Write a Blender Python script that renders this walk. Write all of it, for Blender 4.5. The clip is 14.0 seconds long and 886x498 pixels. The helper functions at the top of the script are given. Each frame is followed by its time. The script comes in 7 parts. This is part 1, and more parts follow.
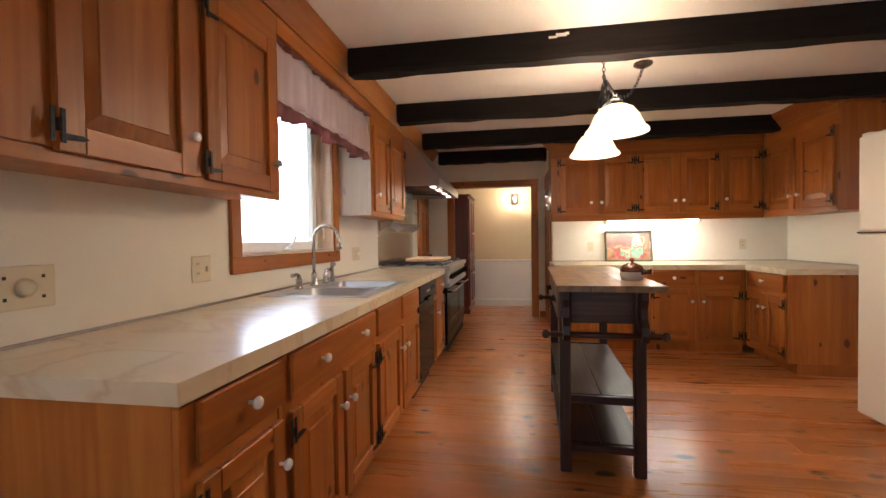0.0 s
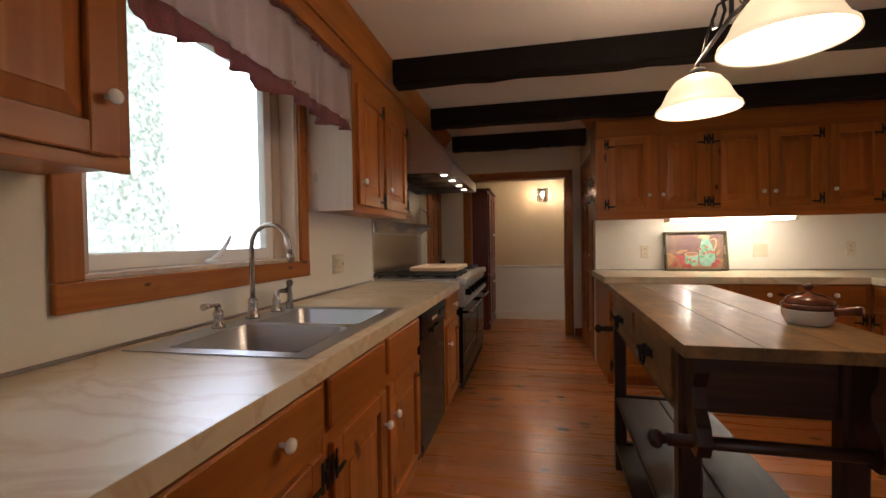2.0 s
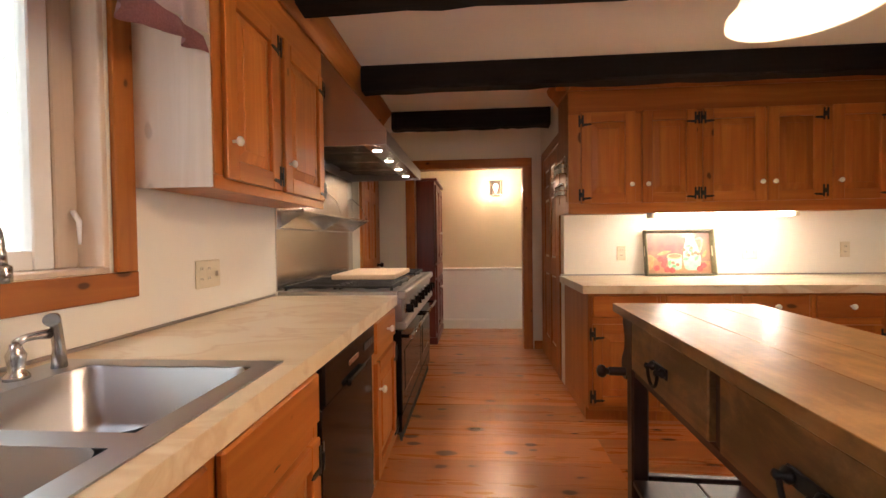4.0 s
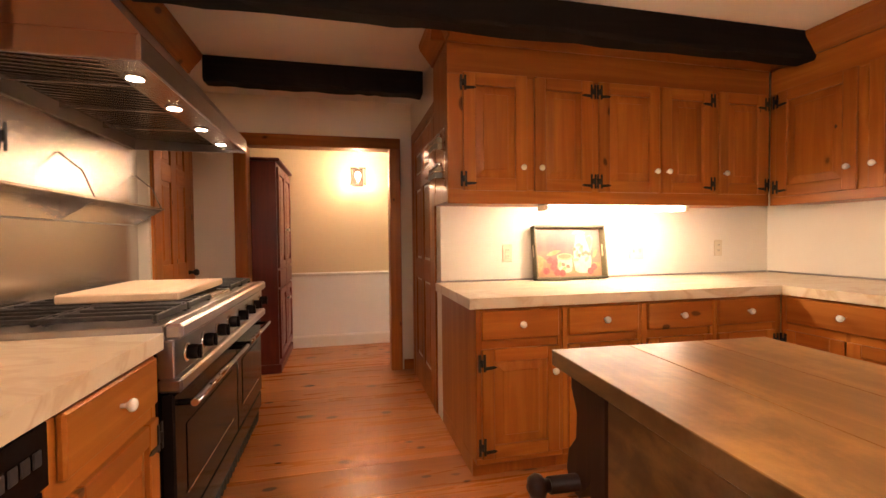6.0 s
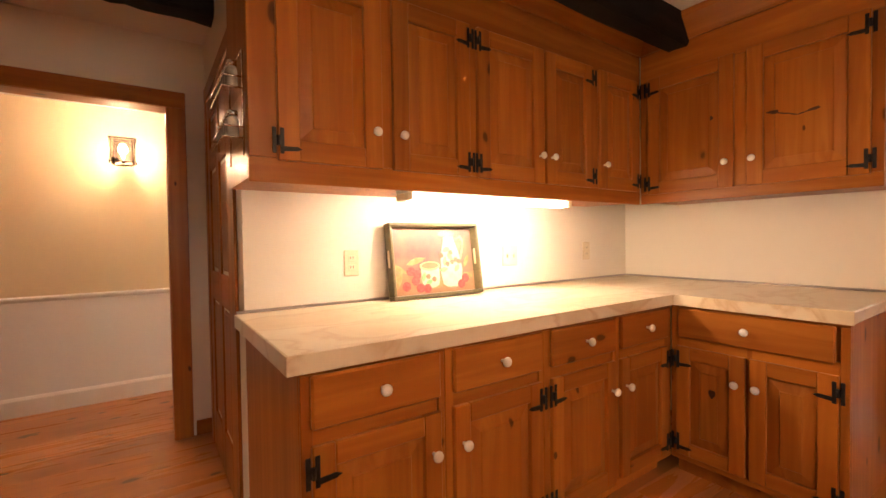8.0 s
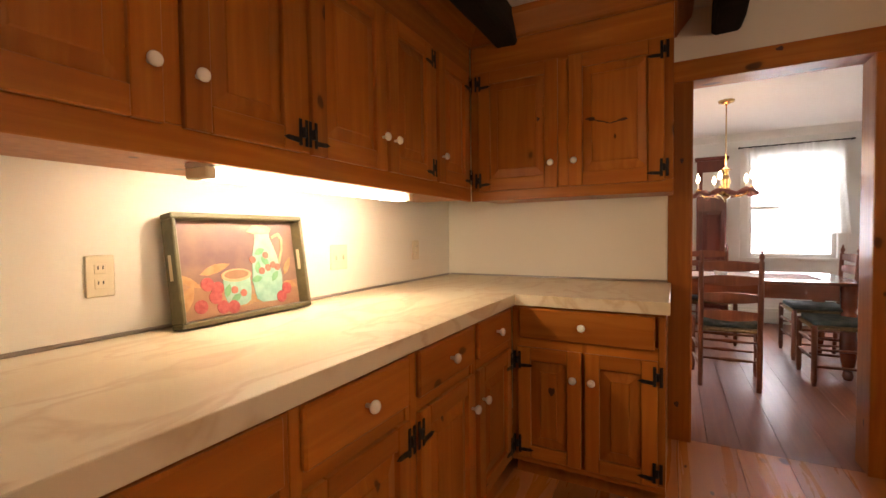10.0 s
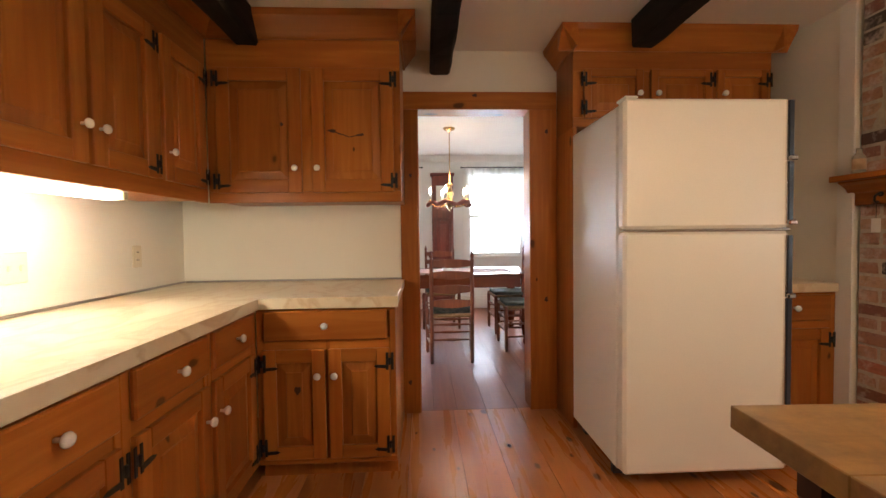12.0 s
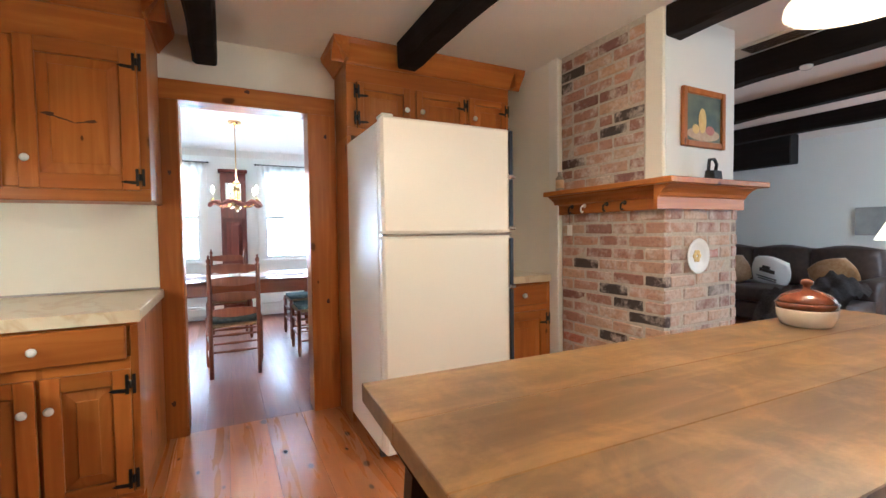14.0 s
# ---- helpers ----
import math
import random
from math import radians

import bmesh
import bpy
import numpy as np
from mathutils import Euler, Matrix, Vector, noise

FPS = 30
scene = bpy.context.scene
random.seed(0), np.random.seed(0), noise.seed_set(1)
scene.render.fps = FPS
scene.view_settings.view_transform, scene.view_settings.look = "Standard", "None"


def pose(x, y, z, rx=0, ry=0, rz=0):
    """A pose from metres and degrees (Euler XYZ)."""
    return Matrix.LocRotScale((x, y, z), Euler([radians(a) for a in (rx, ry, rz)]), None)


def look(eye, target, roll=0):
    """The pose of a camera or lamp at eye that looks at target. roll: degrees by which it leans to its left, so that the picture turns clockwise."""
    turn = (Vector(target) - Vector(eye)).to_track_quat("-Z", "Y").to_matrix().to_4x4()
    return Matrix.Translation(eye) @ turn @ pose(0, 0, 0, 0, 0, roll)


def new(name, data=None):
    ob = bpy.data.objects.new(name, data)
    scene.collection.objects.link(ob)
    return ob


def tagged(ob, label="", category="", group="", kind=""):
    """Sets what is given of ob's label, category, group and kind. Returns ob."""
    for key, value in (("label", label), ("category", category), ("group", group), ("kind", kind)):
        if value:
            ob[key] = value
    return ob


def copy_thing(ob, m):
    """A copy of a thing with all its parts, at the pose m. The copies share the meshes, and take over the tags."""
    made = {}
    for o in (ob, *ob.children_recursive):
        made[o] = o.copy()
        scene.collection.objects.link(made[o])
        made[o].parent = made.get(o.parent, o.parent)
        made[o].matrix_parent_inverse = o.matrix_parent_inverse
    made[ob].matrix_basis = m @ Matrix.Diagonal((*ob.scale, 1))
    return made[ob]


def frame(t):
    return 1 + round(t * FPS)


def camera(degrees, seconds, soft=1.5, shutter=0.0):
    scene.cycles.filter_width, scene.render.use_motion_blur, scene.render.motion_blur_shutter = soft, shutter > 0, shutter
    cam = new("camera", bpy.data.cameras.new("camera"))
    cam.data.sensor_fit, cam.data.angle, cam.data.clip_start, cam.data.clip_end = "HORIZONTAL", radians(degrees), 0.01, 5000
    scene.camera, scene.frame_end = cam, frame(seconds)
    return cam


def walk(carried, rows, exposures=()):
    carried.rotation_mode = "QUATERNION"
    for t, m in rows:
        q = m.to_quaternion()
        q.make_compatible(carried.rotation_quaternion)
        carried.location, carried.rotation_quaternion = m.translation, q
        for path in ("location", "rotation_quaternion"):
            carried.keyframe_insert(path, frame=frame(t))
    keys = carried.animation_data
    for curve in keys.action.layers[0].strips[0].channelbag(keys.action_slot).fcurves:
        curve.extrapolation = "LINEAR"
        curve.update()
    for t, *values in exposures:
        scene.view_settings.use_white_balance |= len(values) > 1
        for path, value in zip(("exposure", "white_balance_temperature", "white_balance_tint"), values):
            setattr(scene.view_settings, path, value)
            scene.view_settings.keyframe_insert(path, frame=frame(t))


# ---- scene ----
cam = camera(91.8, 14.0)
PATH = [
    (0, (0.035, -0.202, 1.183), (-0.292, 1.77, 1.14), -0.8),
    (0.5, (-0.024, 0.057, 1.183), (-0.398, 2.021, 1.143), -1.0),
    (1, (-0.063, 0.296, 1.198), (-0.466, 2.255, 1.156), -0.9),
    (1.5, (-0.09, 0.582, 1.21), (-0.496, 2.54, 1.169), -0.9),
    (2, (-0.109, 0.821, 1.206), (-0.514, 2.779, 1.169), -0.9),
    (2.2, (-0.135, 0.927, 1.203), (-0.538, 2.885, 1.163), -0.9),
    (4.3, (-0.222, 1.8, 1.201), (-0.295, 3.799, 1.156), -0.6),
    (4.5, (-0.23, 1.879, 1.2), (-0.243, 3.878, 1.154), -0.5),
    (5, (-0.2, 2.1, 1.187), (-0.06, 4.094, 1.137), -0.5),
    (5.5, (-0.124, 2.312, 1.188), (0.158, 4.291, 1.137), -0.7),
    (6, (-0.099, 2.553, 1.177), (0.347, 4.502, 1.129), -0.6),
    (6.5, (-0.063, 2.779, 1.191), (0.559, 4.679, 1.139), -0.6),
    (7, (0.027, 2.991, 1.211), (0.81, 4.83, 1.148), -0.7),
    (7.2, (0.057, 3.058, 1.2), (0.903, 4.869, 1.142), -0.8),
    (9.3, (0.33, 3.793, 1.173), (1.911, 5.017, 1.115), -0.6),
    (9.5, (0.327, 3.799, 1.18), (1.962, 4.948, 1.118), -0.7),
    (10, (0.347, 3.812, 1.181), (2.108, 4.757, 1.114), -0.7),
    (10.5, (0.341, 3.809, 1.185), (2.21, 4.517, 1.115), -0.7),
    (11, (0.314, 3.774, 1.191), (2.263, 4.217, 1.119), -0.6),
    (11.5, (0.28, 3.738, 1.192), (2.272, 3.9, 1.12), -0.7),
    (12, (0.252, 3.701, 1.184), (2.249, 3.605, 1.118), -0.7),
    (12.5, (0.21, 3.671, 1.197), (2.181, 3.34, 1.128), -0.7),
    (13, (0.162, 3.636, 1.201), (2.083, 3.084, 1.131), -0.8),
    (13.5, (0.127, 3.583, 1.203), (1.981, 2.838, 1.125), -0.8),
    (14, (0.113, 3.492, 1.198), (1.896, 2.59, 1.124), -0.8),
]
EXPOSURES = [(0, 0.12, 5200, 11), (0.5, -0.12, 5200, 11), (1, -0.4, 5250, 12), (2.2, -0.85, 5500, 14), (4.3, 0.4, 5700, 19), (7.2, 0.55, 7050, 33), (9.3, -0.08, 6700, 23), (11, -0.48, 6500, 18), (12.5, 0.32, 5350, 9), (14, 0.68, 4650, 3)]
walk(cam, [(t, look(eye, target, roll)) for t, eye, target, roll in PATH], EXPOSURES)

# ---- light ----
world = bpy.data.worlds.new("world")
scene.world = world
world.use_nodes = True
wn = world.node_tree.nodes
sky = wn.new("ShaderNodeTexSky")
sky.sky_type, sky.sun_disc = "NISHITA", False
sky.sun_elevation, sky.sun_rotation = radians(40), radians(200)
world.node_tree.links.new(sky.outputs[0], wn["Background"].inputs[0])
wn["Background"].inputs[1].default_value = 0.15


def lamp(kind, name, place, power, colour, size=0.1, size_y=None, target=None, angle=None):
    data = bpy.data.lights.new(name, kind)
    data.energy, data.color = power, colour
    if kind == "AREA":
        data.size = size
        if size_y:
            data.shape, data.size_y = "RECTANGLE", size_y
    elif kind == "SUN":
        data.angle = angle
    else:
        data.shadow_soft_size = size
    ob = new(name, data)
    ob.matrix_world = look(place, target) if target else Matrix.Translation(place)
    return ob


WX = -1.353        # west wall
WARM, DAY, TUBE = (1.0, 0.66, 0.36), (0.90, 0.95, 1.0), (1.0, 0.82, 0.55)
lamp("SUN", "sun", (0, 0, 20), 1.0, (1.0, 0.96, 0.9), target=(8, 14, 0), angle=radians(12))
for y in (2.52, 4.24):
    lamp("AREA", "dining_daylight", (7.232, y, 1.47), 82, DAY, 0.8, 1.2, target=(4, y, 1.3))
# Added daylight through an unseen window behind the start of the walk.
lamp("AREA", "living_daylight", (-0.05, -3.55, 1.5), 1.5, DAY, 1.8, 1.15, target=(0.4, 2, 1.0))
# Added fill lamp in an unseen opening, brightens the living room's south wall.
lamp("AREA", "living_side_daylight", (WX - 0.12, -1.9, 1.5), 54, (1.0, 0.96, 0.90), 1.1, 1.15, target=(3, -3.3, 1.4))


# ---- materials ----
def material(name, colour, rough=0.6, metal=0.0):
    m = bpy.data.materials.new(name)
    m.use_nodes = True
    b = m.node_tree.nodes["Principled BSDF"]
    b.inputs["Base Color"].default_value = (*colour, 1)
    b.inputs["Roughness"].default_value = rough
    b.inputs["Metallic"].default_value = metal
    return m


def node(m, kind, **values):
    n = m.node_tree.nodes.new(kind)
    for k, v in values.items():
        n.inputs[k.replace("_", " ")].default_value = v
    return n


def link(m, a, b):
    m.node_tree.links.new(a, b)


def ramp(m, fac, stops):
    r = m.node_tree.nodes.new("ShaderNodeValToRGB")
    while len(r.color_ramp.elements) < len(stops):
        r.color_ramp.elements.new(0.5)
    for e, (p, c) in zip(r.color_ramp.elements, stops):
        e.position, e.color = p, (*c, 1)
    link(m, fac, r.inputs[0])
    return r.outputs[0]


def mix(m, fac, a, b, blend="MIX"):
    n = m.node_tree.nodes.new("ShaderNodeMix")
    n.data_type, n.blend_type = "RGBA", blend
    for sock, v in ((n.inputs[0], fac), (n.inputs[6], a), (n.inputs[7], b)):
        if isinstance(v, (int, float)):
            sock.default_value = v
        elif isinstance(v, tuple):
            sock.default_value = (*v, 1)
        else:
            link(m, v, sock)
    return n.outputs[2]


def relief(m, height, strength, distance=0.002):
    b = node(m, "ShaderNodeBump", Strength=strength, Distance=distance)
    link(m, height, b.inputs["Height"])
    link(m, b.outputs[0], m.node_tree.nodes["Principled BSDF"].inputs["Normal"])


def spot_coords(m, scale, use_random=True, world_space=False):
    """Object coordinates, shifted piece by piece, then scaled."""
    tc = m.node_tree.nodes.new("ShaderNodeTexCoord")
    src = tc.outputs["Object"]
    if world_space:
        src = m.node_tree.nodes.new("ShaderNodeNewGeometry").outputs["Position"]
    if use_random:
        info = m.node_tree.nodes.new("ShaderNodeObjectInfo")
        geo = m.node_tree.nodes.new("ShaderNodeNewGeometry")
        add = m.node_tree.nodes.new("ShaderNodeMath")
        link(m, info.outputs["Random"], add.inputs[0])
        link(m, geo.outputs["Random Per Island"], add.inputs[1])
        comb = m.node_tree.nodes.new("ShaderNodeCombineXYZ")
        mul = m.node_tree.nodes.new("ShaderNodeMath")
        mul.operation = "MULTIPLY"
        mul.inputs[1].default_value = 17.0
        link(m, add.outputs[0], mul.inputs[0])
        for i in range(3):
            link(m, mul.outputs[0], comb.inputs[i])
        va = m.node_tree.nodes.new("ShaderNodeVectorMath")
        link(m, src, va.inputs[0])
        link(m, comb.outputs[0], va.inputs[1])
        src = va.outputs[0]
    mp = m.node_tree.nodes.new("ShaderNodeMapping")
    mp.inputs["Scale"].default_value = scale
    link(m, src, mp.inputs["Vector"])
    return mp.outputs[0], (add.outputs[0] if use_random else None)


def wood(name, grain, light, mid, dark, rough=0.4, knots=0.85, wear=0.0, bump=0.1, spread=0.2, fine=22.0, share=0.7, coat=0.0, size=1.56, figure=0.32, dense=1.0):
    """Timber with long grain along one axis, knots and piece by piece tone."""
    m = material(name, mid, rough)
    b = m.node_tree.nodes["Principled BSDF"]
    long_, across = 1.3, fine
    sc = [across] * 3
    sc["xyz".index(grain)] = long_
    v, rnd = spot_coords(m, sc)
    n1 = node(m, "ShaderNodeTexNoise", Scale=1.0, Detail=5.0, Roughness=0.5, Distortion=1.1)
    link(m, v, n1.inputs["Vector"])
    col = ramp(m, n1.outputs[0], [(0.08, tuple(d * 0.4 + k * 0.6 for d, k in zip(dark, mid))), (0.46, mid), (0.78, light)])
    v2, _ = spot_coords(m, [s * 0.16 for s in sc])
    n2 = node(m, "ShaderNodeTexNoise", Scale=1.6, Detail=3.0)
    link(m, v2, n2.inputs["Vector"])
    col = mix(m, ramp(m, n2.outputs[0], [(0.35, (0, 0, 0)), (0.72, (figure,) * 3)]), col, dark)
    sk = [8.0] * 3
    sk["xyz".index(grain)] = 4.2
    v3, _ = spot_coords(m, sk)
    vor = node(m, "ShaderNodeTexVoronoi", Scale=dense)
    link(m, v3, vor.inputs["Vector"])
    warp = node(m, "ShaderNodeTexNoise", Scale=2.2, Detail=2.0)
    link(m, v3, warp.inputs["Vector"])
    off = mix(m, 0.16, v3, warp.outputs["Color"], "ADD")
    link(m, off, vor.inputs["Vector"])
    vary = m.node_tree.nodes.new("ShaderNodeSeparateColor")
    link(m, vor.outputs["Color"], vary.inputs[0])
    grow = m.node_tree.nodes.new("ShaderNodeMath")
    grow.operation = "MULTIPLY_ADD"
    grow.inputs[1].default_value, grow.inputs[2].default_value = 1.9, 0.75
    link(m, vary.outputs[1], grow.inputs[0])
    far_ = m.node_tree.nodes.new("ShaderNodeMath")
    far_.operation = "MULTIPLY"
    link(m, vor.outputs["Distance"], far_.inputs[0])
    link(m, grow.outputs[0], far_.inputs[1])
    kn = ramp(m, far_.outputs[0], [(0.06 * size, (1, 1, 1)), (0.08 * size, (0.85, 0.85, 0.85)), (0.095 * size, (0.22, 0.22, 0.22)), (0.125 * size, (0, 0, 0))])
    sep = m.node_tree.nodes.new("ShaderNodeSeparateColor")
    link(m, vor.outputs["Color"], sep.inputs[0])
    kn = mix(m, 1.0, kn, ramp(m, sep.outputs[0], [(1 - share - 0.02, (0, 0, 0)), (1 - share, (1, 1, 1))]), "MULTIPLY")
    col = mix(m, mix(m, 1.0, kn, (knots,) * 3, "MULTIPLY"), col, tuple(c * 0.25 for c in dark))
    tone = node(m, "ShaderNodeTexWhiteNoise")
    tone.noise_dimensions = "1D"
    link(m, rnd, tone.inputs["W"])
    g = 1 - spread
    col = mix(m, 1.0, col, ramp(m, tone.outputs["Value"], [(0, (g, g, g)), (1, (1.12, 1.12, 1.12))]), "MULTIPLY")
    b.inputs["Coat Weight"].default_value = coat
    b.inputs["Coat Roughness"].default_value = 0.16
    if wear:
        v5, _ = spot_coords(m, (8.0, 4.5, 8.0), False)
        n5 = node(m, "ShaderNodeTexNoise", Scale=1.2, Detail=6.0, Roughness=0.62, Distortion=0.8)
        link(m, v5, n5.inputs["Vector"])
        col = mix(m, ramp(m, n5.outputs[0], [(0.34, (0.42,) * 3), (0.5, (0, 0, 0))]), col, dark)
        col = mix(m, ramp(m, n5.outputs[0], [(0.5, (0, 0, 0)), (0.66, (0.5,) * 3)]), col, tuple(c * k for c, k in zip(light, (1.35, 1.25, 0.95))))
        v4, _ = spot_coords(m, (3, 3, 3), False)
        n4 = node(m, "ShaderNodeTexNoise", Scale=1.5, Detail=8.0, Roughness=0.7)
        link(m, v4, n4.inputs["Vector"])
        col = mix(m, ramp(m, n4.outputs[0], [(0.52, (0, 0, 0)), (0.75, (wear,) * 3)]), col, tuple(min(1, c * 1.7 + 0.05) for c in light))
    link(m, col, b.inputs["Base Color"])
    link(m, ramp(m, n1.outputs[0], [(0, (rough + 0.04,) * 3), (1, (rough - 0.04,) * 3)]), b.inputs["Roughness"])
    relief(m, n1.outputs[0], bump, 0.0015)
    return m


def plaster(name, colour, rough=0.75, bump=0.12):
    m = material(name, colour, rough)
    v, _ = spot_coords(m, (1, 1, 1), False, True)
    n1 = node(m, "ShaderNodeTexNoise", Scale=0.9, Detail=5.0)
    n2 = node(m, "ShaderNodeTexNoise", Scale=70.0, Detail=3.0)
    link(m, v, n1.inputs["Vector"])
    link(m, v, n2.inputs["Vector"])
    c = ramp(m, n1.outputs[0], [(0.3, tuple(k * 0.93 for k in colour)), (0.7, colour)])
    link(m, c, m.node_tree.nodes["Principled BSDF"].inputs["Base Color"])
    relief(m, n2.outputs[0], bump, 0.002)
    return m


def stone_top(name):
    """Laminate worktop: cream with drifting beige veins."""
    m = material(name, (0.7, 0.6, 0.45), 0.28)
    b = m.node_tree.nodes["Principled BSDF"]
    v, _ = spot_coords(m, (1.6, 3.4, 3), False, True)
    n = node(m, "ShaderNodeTexNoise", Scale=1.3, Detail=5.0, Roughness=0.5, Distortion=0.7)
    link(m, v, n.inputs["Vector"])
    base = ramp(m, n.outputs[0], [(0.3, (0.66, 0.53, 0.33)), (0.46, (0.70, 0.59, 0.40)), (0.505, (0.60, 0.46, 0.28)), (0.55, (0.71, 0.61, 0.43)), (0.75, (0.73, 0.65, 0.48))])
    link(m, base, b.inputs["Base Color"])
    n2 = node(m, "ShaderNodeTexNoise", Scale=60.0, Detail=2.0)
    link(m, v, n2.inputs["Vector"])
    relief(m, n2.outputs[0], 0.04)
    return m


def speckled(name, colour, colour2, scale, rough, metal=0.0, bump=0.1):
    m = material(name, colour, rough, metal)
    v, _ = spot_coords(m, (1, 1, 1), False)
    n = node(m, "ShaderNodeTexNoise", Scale=scale, Detail=5.0)
    link(m, v, n.inputs["Vector"])
    link(m, ramp(m, n.outputs[0], [(0.35, colour), (0.68, colour2)]), m.node_tree.nodes["Principled BSDF"].inputs["Base Color"])
    relief(m, n.outputs[0], bump)
    return m


def steel(name, colour, rough, axis):
    """Brushed stainless steel."""
    m = material(name, colour, rough, 1.0)
    sc = [900.0] * 3
    sc["xyz".index(axis)] = 3.0
    v, _ = spot_coords(m, sc, False)
    n = node(m, "ShaderNodeTexNoise", Scale=1.0, Detail=3.0)
    link(m, v, n.inputs["Vector"])
    link(m, ramp(m, n.outputs[0], [(0.3, (rough - 0.006,) * 3), (0.7, (rough + 0.008,) * 3)]), m.node_tree.nodes["Principled BSDF"].inputs["Roughness"])
    return m


def glow(name, colour, strength, base=(0.9, 0.85, 0.75)):
    m = material(name, base, 0.4)
    b = m.node_tree.nodes["Principled BSDF"]
    b.inputs["Emission Color"].default_value = (*colour, 1)
    b.inputs["Emission Strength"].default_value = strength
    return m


PL, PM, PD = (0.49, 0.188, 0.029), (0.385, 0.128, 0.0165), (0.19, 0.045, 0.006)
PINE_V = wood("pine_upright_grain", "z", PL, PM, PD, 0.36, coat=0.04, figure=0.5)
PINE_X = wood("pine_level_grain", "x", PL, PM, PD, 0.36, coat=0.04, figure=0.5)
PINE_Y = wood("pine_deep_grain", "y", PL, PM, PD, 0.36, coat=0.04, figure=0.5)
for wood_ in (PINE_V, PINE_X, PINE_Y):
    wood_.node_tree.nodes["Principled BSDF"].inputs["Specular IOR Level"].default_value = 0.28
OAK_DARK = {a: wood("dark_stained_wood_" + a, a, (0.075, 0.032, 0.017), (0.034, 0.014, 0.009), (0.014, 0.006, 0.004), 0.36, 0.2) for a in "xyz"}
for wood_ in OAK_DARK.values():
    wood_.node_tree.nodes["Principled BSDF"].inputs["Specular IOR Level"].default_value = 0.32
BUTCHER = wood("worn_tabletop", "y", (0.25, 0.14, 0.045), (0.155, 0.082, 0.026), (0.055, 0.028, 0.011), 0.36, 0.5, wear=0.45, bump=0.25, spread=0.2, coat=0.12, figure=0.6)
BEAM = wood("black_beam", "x", (0.013, 0.008, 0.006), (0.007, 0.0045, 0.0035), (0.003, 0.002, 0.0015), 0.75, 0.2, bump=0.9)
BEAM.node_tree.nodes["Principled BSDF"].inputs["Specular IOR Level"].default_value = 0.2
PLANK = wood("floor_plank_pine", "x", (0.66, 0.275, 0.072), (0.54, 0.198, 0.046), (0.26, 0.066, 0.013), 0.28, 0.9, bump=0.03, spread=0.30, fine=16.0, share=0.4, coat=0.10, size=3.0, figure=0.42, dense=1.3)
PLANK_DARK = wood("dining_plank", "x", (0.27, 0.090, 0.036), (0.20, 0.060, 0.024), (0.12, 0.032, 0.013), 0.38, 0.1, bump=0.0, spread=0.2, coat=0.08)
CHERRY = wood("cherry_red_wood", "z", (0.17, 0.026, 0.012), (0.12, 0.017, 0.008), (0.06, 0.008, 0.005), 0.35, 0.1)
CHAIRWOOD = wood("turned_chair_wood", "z", (0.27, 0.085, 0.03), (0.19, 0.052, 0.018), (0.10, 0.025, 0.010), 0.33, 0.1)
WALL = plaster("cream_wall", (0.82, 0.78, 0.67))
WALL_PALE = plaster("white_wall", (0.80, 0.80, 0.76))
HALL_WALL = plaster("hall_buff_wall", (0.70, 0.57, 0.36))
CEILING = plaster("ceiling_white", (0.86, 0.83, 0.77), 0.85, 0.25)
TRIM_WHITE = speckled("white_trim_paint", (0.76, 0.74, 0.68), (0.80, 0.78, 0.73), 8, 0.4, 0, 0.03)
TOP = stone_top("veined_cream_laminate")
IRON = speckled("black_iron", (0.012, 0.011, 0.010), (0.03, 0.028, 0.026), 40, 0.5, 0.6, 0.3)
BRONZE = speckled("aged_bronze", (0.045, 0.03, 0.02), (0.09, 0.06, 0.04), 30, 0.45, 0.8, 0.3)
CERAMIC = speckled("white_porcelain", (0.82, 0.80, 0.76), (0.86, 0.84, 0.80), 20, 0.16, 0, 0.02)
PLATE_IVORY = speckled("ivory_plastic", (0.68, 0.60, 0.42), (0.71, 0.63, 0.45), 12, 0.4, 0, 0.02)
SLOT = material("dark_slot", (0.04, 0.03, 0.025), 0.6)
STEEL = steel("brushed_steel", (0.42, 0.39, 0.37), 0.28, "x")
STEEL_Y = steel("brushed_steel_y", (0.56, 0.52, 0.48), 0.26, "y")
HOOD_STEEL = steel("hood_steel", (0.47, 0.43, 0.415), 0.28, "y")
FILTER_STEEL = steel("filter_steel", (0.30, 0.26, 0.235), 0.24, "x")
SINK_STEEL = steel("sink_steel", (0.48, 0.49, 0.51), 0.33, "x")
CHROME = material("chrome", (0.75, 0.73, 0.70), 0.1, 1.0)
NICKEL = steel("brushed_nickel", (0.56, 0.53, 0.49), 0.24, "z")
BLACK_GLOSS = speckled("black_enamel", (0.006, 0.005, 0.005), (0.010, 0.008, 0.007), 6, 0.14, 0, 0.02)
BLACK_MATT = speckled("black_cast_iron", (0.018, 0.017, 0.017), (0.035, 0.033, 0.032), 60, 0.55, 0.2, 0.4)
BLACK_GLOSS.node_tree.nodes["Principled BSDF"].inputs["Specular IOR Level"].default_value = 0.06
FRIDGE = speckled("almond_enamel", (0.80, 0.75, 0.63), (0.83, 0.78, 0.66), 160, 0.33, 0, 0.12)
HANDLE_NAVY = speckled("dark_navy_plastic", (0.012, 0.013, 0.018), (0.018, 0.02, 0.026), 20, 0.3, 0, 0.02)
GLASS = material("window_glass", (1, 1, 1), 0.0)
GLASS.node_tree.nodes["Principled BSDF"].inputs["Transmission Weight"].default_value = 1.0


